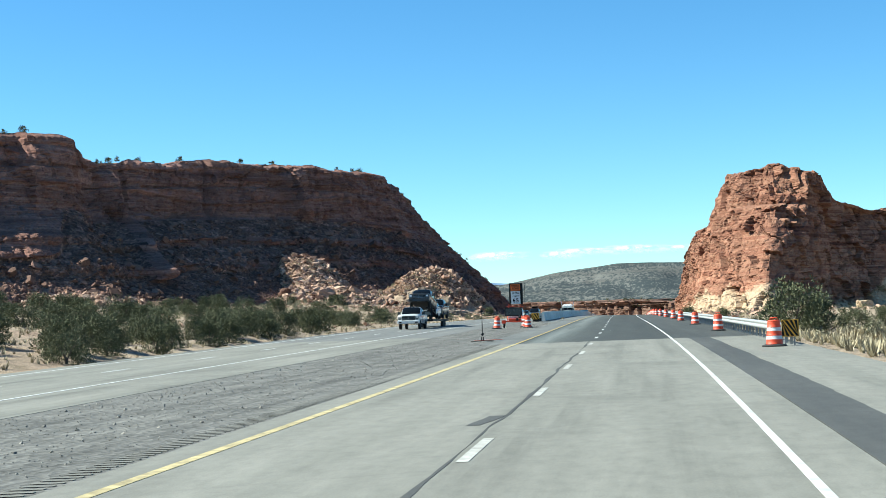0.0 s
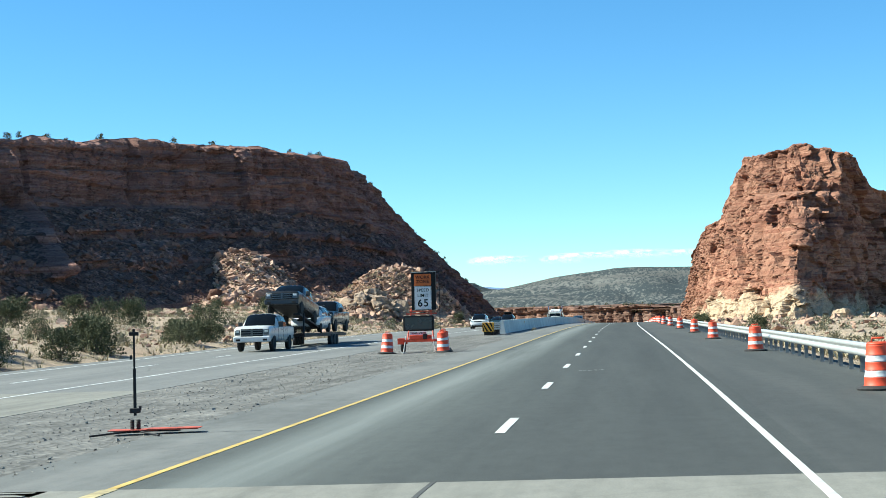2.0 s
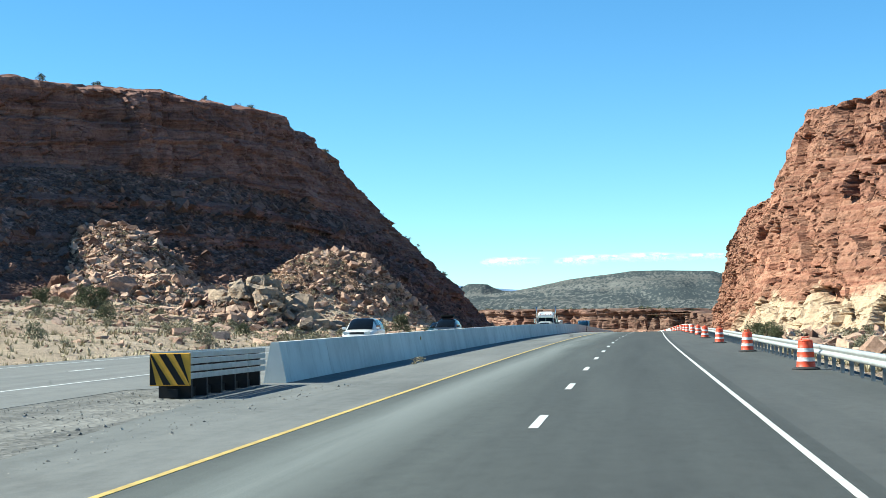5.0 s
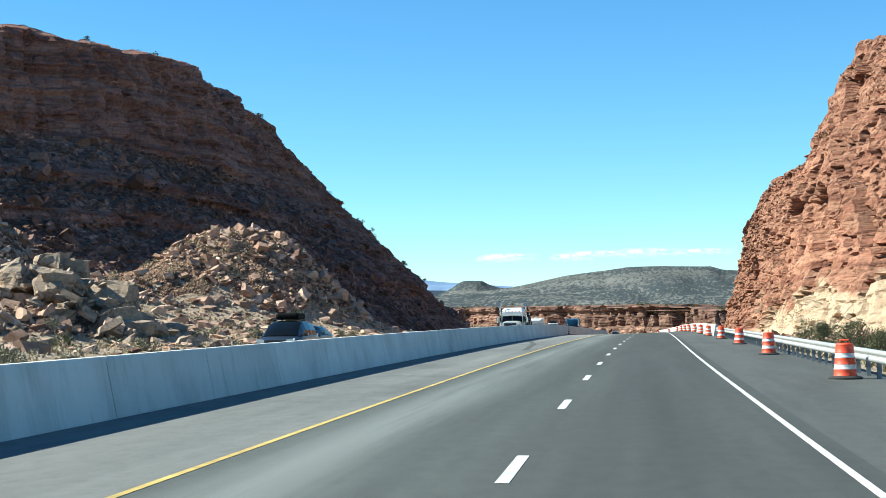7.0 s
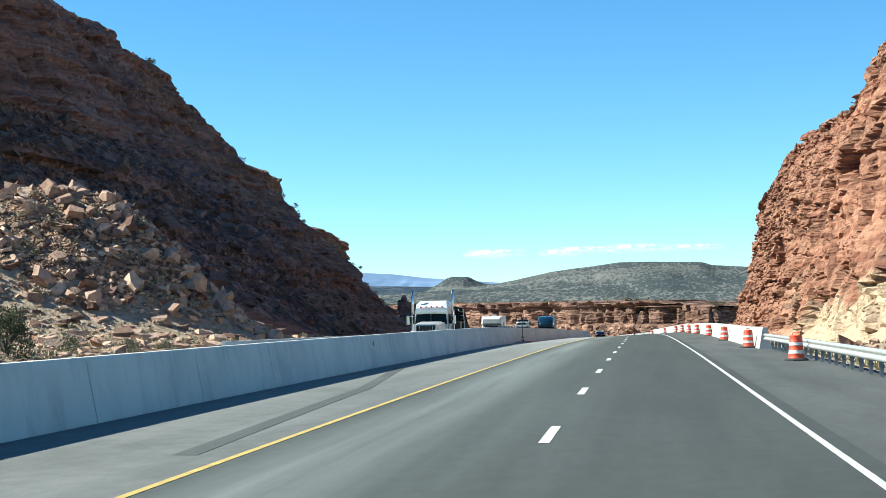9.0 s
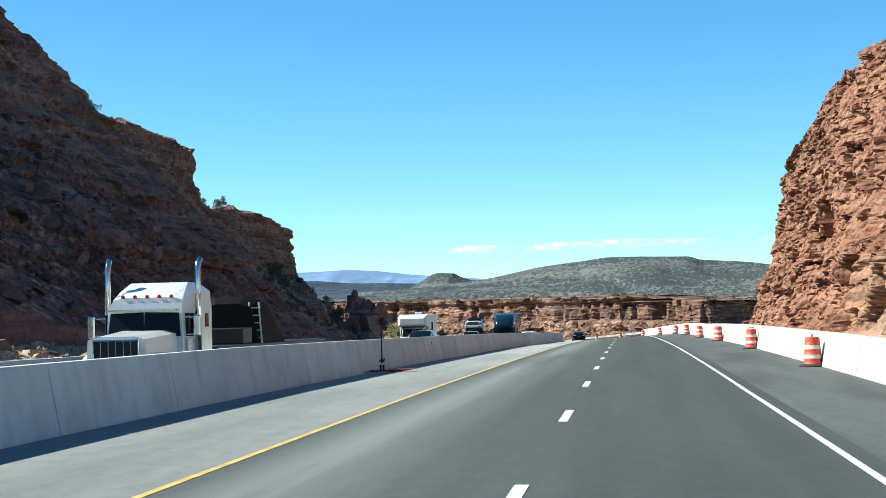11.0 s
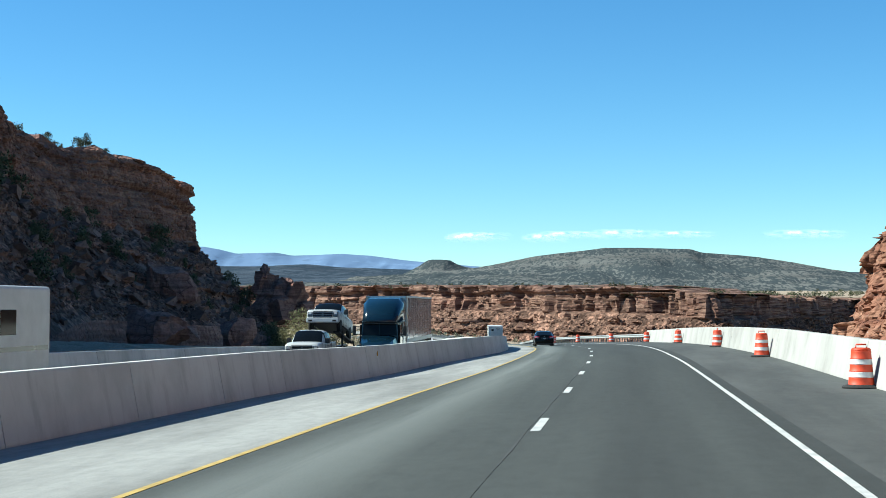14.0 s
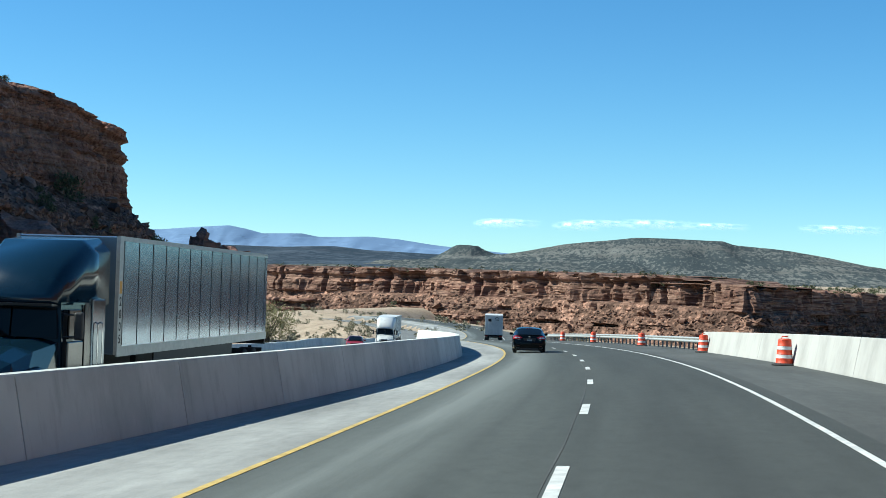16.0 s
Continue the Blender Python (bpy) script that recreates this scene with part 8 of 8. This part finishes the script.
r = random.Random(12)
n = 0
# the belt of junipers along the oncoming roadway, then the open bench behind
for y in range(48, 176, 6):
    u = -26.0 - r.uniform(0, 4)
    q = at(np.array([float(y)]), np.array([u]))[0]
    plant(JUN, n, q[0], q[1], r.uniform(1.2, 1.75)).scale.x *= 1.3
    n += 1
for x, y, h in ((-29.6, 57.5, 1.5), (-24.6, 54.5, 1.45), (-26.2, 57.6, 1.7), (-25.2, 61.5, 1.1), (-24.7, 68.0, 1.5), (-27.4, 66, 1.6), (-25.6, 73.5, 1.3), (-32.5, 61, 1.7), (-25.2, 80, 1.5), (-28.4, 77, 1.8), (-25.6, 86, 1.6), (-27.2, 91, 1.8), (-25.4, 96.5, 1.4), (-28.6, 99, 1.9), (-26.0, 104, 1.7), (-30.5, 87, 1.8), (-25.8, 112, 1.5), (-29.2, 109, 1.9), (-26.6, 119, 1.7)):
    plant(JUN, n, x, y, h).scale.x *= 1.25
    n += 1
for _ in range(22):
    y, x = r.uniform(60, 150), r.uniform(-46, -31)
    plant(JUN, n, x, y, r.uniform(1.2, 1.9)).scale.x *= 1.3
    n += 1
for _ in range(30):
    y, x = r.uniform(80, 200), r.uniform(-82, -40)
    plant(JUN, n, x, y, r.uniform(1.4, 2.4)).scale.x *= 1.3
    n += 1
for x, y, h in ((-31, 238, 0.9), (-36, 247, 0.8), (-33, 262, 0.9), (-30.5, 305, 2.0), (-55, 268, 2.2), (-60, 285, 2.0), (-47, 252, 1.5), (-70, 292, 2.4)):
    plant(JUN, n, x, y, h)
    n += 1
for x, y, h in ((11.1, 80, 3.1), (12.7, 83, 2.3), (14.6, 79, 1.4), (17, 84, 1.2), (14, 96, 1.3), (12.0, 180, 1.2), (12.5, 196, 1.3), (10.2, 262, 1.6), (10.4, 276, 1.9), (10.2, 289, 1.5), (10.4, 300, 1.8), (21, 92, 1.4), (26, 110, 1.6)):
    plant(JUN, n, x, y, h, None, "dark green juniper behind the guardrail")
    n += 1
for _ in range(150):
    y, x = r.uniform(45, 330), r.uniform(-75, -25.5)
    if x < foot_left(y):
        continue
    plant(SAG, n, x, y, r.uniform(0.45, 0.95))
    n += 1
for _ in range(26):
    y, x = r.uniform(40, 300), r.uniform(11, 22)
    plant(SAG, n, x, y, r.uniform(0.4, 0.9), None, "low grey-green sagebrush behind the guardrail")
    n += 1
# dark shrubs rooted in the talus past the bend
for k in range(34):
    i = r.choice([q for q in range(0, LEFT_P.shape[0], 3) if 545 < LEFT_P[q, 0, 1] < 668])
    p = LEFT_P[i, int(LEFT_P.shape[1] * r.uniform(0.08, 0.54))]
    plant(RIM, n, p[0], p[1], r.choice((1.2, 1.5, 2.0, 2.6, 3.4)), p[2] - 0.2, "dark juniper rooted in the shaded talus")
    n += 1
# shrubs on the rims
for k in range(110):
    i = r.randrange(20, LEFT_P.shape[0] - 20)
    p = LEFT_P[i, -1] - np.array([LEFT_N[i, 0], LEFT_N[i, 1], 0]) * r.uniform(0.6, 5)
    plant(RIM, n, p[0], p[1], r.choice((0.6, 0.7, 0.9, 1.1, 1.5, 1.9)), p[2] - 0.1, "small dark juniper on the ridge's rim")
    n += 1
def brush(name, label, places, sizes, mat, seed, clumps=9, per=9, leaf=0.2):
    """Far bushes: clumps of coarse sprays, too small to pick apart."""
    g = np.random.RandomState(seed)
    V, F, n = [], [], 0
    models = [crown_mesh("spray", mat, seed + k, clumps, per, 0.7, leaf) for k in range(3)]
    data = []
    for me in models:
        v = np.array([q.co[:] for q in me.vertices])
        data.append((v, np.array([q.vertices[:] for q in me.polygons])))
        bpy.data.meshes.remove(me)
    for p, k in zip(places, sizes):
        v, f = data[g.randint(3)]
        a = g.uniform(0, 6.283)
        m = np.array([[math.cos(a), -math.sin(a), 0], [math.sin(a), math.cos(a), 0], [0, 0, 1]])
        V.append((v @ m.T) * k * [1.2, 1.2, 0.9] + p)
        F.append(f + n)
        n += len(v)
    me = bpy.data.meshes.new(name)
    me.from_pydata(np.concatenate(V).tolist(), [], np.concatenate(F).tolist())
    finish(me, mat, True)
    return tagged(new(name, me), label, "brush", kind="stuff")


# brush and straw on the flanks of the heaps
g = np.random.RandomState(62)
a, d = g.uniform(0, 6.283, 420), g.uniform(0.55, 1.35, 420)
k = g.randint(0, 4, 420)
c = np.array(PILES)[k]
q = on_land(c[:, 0] + np.cos(a) * d * c[:, 3], c[:, 1] + np.sin(a) * d * c[:, 4], 0.1)
brush("heap_brush", "dry straw and scrub between the fallen blocks", q, g.uniform(0.25, 0.7, 420), STRAW, 460)
# straw along the crest of the spur
i = g.choice([q for q in range(LEFT_P.shape[0]) if 454 < LEFT_P[q, 0, 1] < 466], 150)
j = (g.uniform(0.06, 0.75, 150) * LEFT_P.shape[1]).astype(int)
brush("crest_straw", "pale straw and scrub along the crest of the spur", LEFT_P[i, j] + [0, 0, 0.1], g.uniform(0.3, 0.75, 150), STRAW, 470)
# brush on the far plateau and in the valley
g = np.random.RandomState(61)
i = g.randint(5, FAR_P.shape[0] - 5, 620)
d = np.abs(g.normal(0, 26, 620)) + 0.5
p = FAR_P[i, -1] - np.c_[FAR_N[i], np.zeros(620)] * d[:, None]
p[:, 2] = np.maximum(p[:, 2] - 0.4, land(p[:, 0], p[:, 1]) - 0.3)
brush("rim_brush", "dark junipers along the canyon's far rim", p, g.uniform(1.1, 3.0, 620), JUNIPER, 400)
q = on_land(g.uniform(-420, 330, 600), g.uniform(1330, 2300, 600))
brush("plateau_brush", "dark junipers dotted over the far plateau", q, g.uniform(1.6, 4.2, 600), JUNIPER, 410)
x, y = g.uniform(-95, -25, 620), g.uniform(60, 400, 620)
q = on_land(x, y)[x > foot_left(y)]
brush("bench_brush", "low pale scrub scattered over the bench", q, g.uniform(0.25, 0.6, len(q)), SAGE, 430)
x, y = np.r_[g.uniform(-95, -25, 800), g.uniform(-58, -25, 900)], np.r_[g.uniform(60, 400, 800), g.uniform(235, 390, 900)]
q = on_land(x, y)[x > foot_left(y)]
brush("bunch_grass", "pale bunch grass scattered over the bench", q, g.uniform(0.2, 0.5, len(q)), STRAW, 440, 7, 7)
x, y = g.uniform(9.5, 34, 420), g.uniform(45, 330, 420)
brush("verge_brush", "low scrub behind the guardrail", on_land(x, y), g.uniform(0.25, 0.7, 420), SAGE, 450)
q = on_land(g.uniform(-230, 90, 420), g.uniform(760, 1150, 420))
x, y = g.uniform(-120, 20, 700), g.uniform(625, 900, 700)
u = (x - np.interp(y, YS, CENT)) * np.cos(np.interp(y, YS, HEAD))
q2 = on_land(x, y)[(u < -24) | (u > 12)]
brush("wash_brush", "grey-green scrub on the wash past the bend", q2, g.uniform(0.4, 1.3, len(q2)), SAGE, 425)
brush("valley_brush", "grey brush on the canyon floor", q, g.uniform(0.8, 2.2, 420), SAGE, 420)

tree = empty("cottonwood", "pale yellow-green cottonwood in early leaf", "tree", "valley trees")
part("crown", crown_mesh("crown", COTTON, 300, 70, 46, 0.68, 0.036, 0.2), tree)
part("trunk", limbs_mesh(300, 0.9, 0.5, 8, 0.03), tree)
for k, (x, y, tall) in enumerate(((-50.2, 602, 5.6), (-46.6, 604.5, 4.6), (-53.6, 607, 3.9))):
    m = pose(x, y, float(land(np.array([x]), np.array([float(y)]))[0]) - 0.1, 0, 0, 100 * k)
    one = copy_thing(tree, m) if k else tree
    one.matrix_basis = m
    one.scale = (tall, tall, 0.95 * tall)
for x, y, h in ((-58, 618, 4.0), (-61, 626, 4.6), (-56, 608, 3.0), (-64, 634, 5.0)):
    plant(JUN, n, x, y, h, None, "dark juniper below the pinnacle")
    n += 1


def grass(name, count, seed, where, label, tall=(0.18, 0.5)):
    """Dry tufts: fans of thin blades in one mesh."""
    g = np.random.RandomState(seed)
    V, F = [], []
    for x, y, z in where(g, count):
        h = g.uniform(*tall)
        for _ in range(7):
            a = g.uniform(0, 6.283)
            d = np.array([math.cos(a), math.sin(a), 0]) * h * g.uniform(0.2, 0.75)
            s = np.array([-math.sin(a), math.cos(a), 0]) * 0.05 * (0.6 + h)
            b = np.array([x, y, z - 0.03]) + d * 0.2
            k = len(V)
            V += [b - s, b + s, b + d + [0, 0, h * g.uniform(0.6, 1.1)]]
            F.append((k, k + 1, k + 2))
    return tagged(new(name, mesh_of(name, V, F, STRAW)), label, "grass", kind="stuff")


def bench(g, count):
    x, y = g.uniform(-95, -24.5, count), g.uniform(20, 400, count)
    keep = x > foot_left(y)
    return on_land(x, y)[keep]


def verge(g, count):
    y = g.uniform(-10, 330, count)
    u = 8.6 + np.abs(g.normal(0, 4.5, count))
    q = at(y, u)
    return on_land(q[:, 0], q[:, 1])


def verge_near(g, count):
    y, u = g.uniform(20, 75, count), g.uniform(9.5, 20, count)
    q = at(y, u)
    return on_land(q[:, 0], q[:, 1])


def far_side(g, count):
    y = g.uniform(260, 520, count)
    q = at(y, inner(y) - 9.3 - np.abs(g.normal(0, 1.6, count)))
    return on_land(q[:, 0], q[:, 1])


grass("dry_grass", 17000, 51, bench, "pale dry grass tufts over the desert bench", (0.15, 0.45))
grass("dry_grass", 3500, 52, verge, "pale dry grass along the outer verge")
grass("dry_grass", 2600, 53, verge_near, "straw-coloured grass by the rail end", (0.2, 0.55))
grass("dry_grass", 2500, 54, far_side, "dry grass below the ridge beside the roadway", (0.25, 0.6))
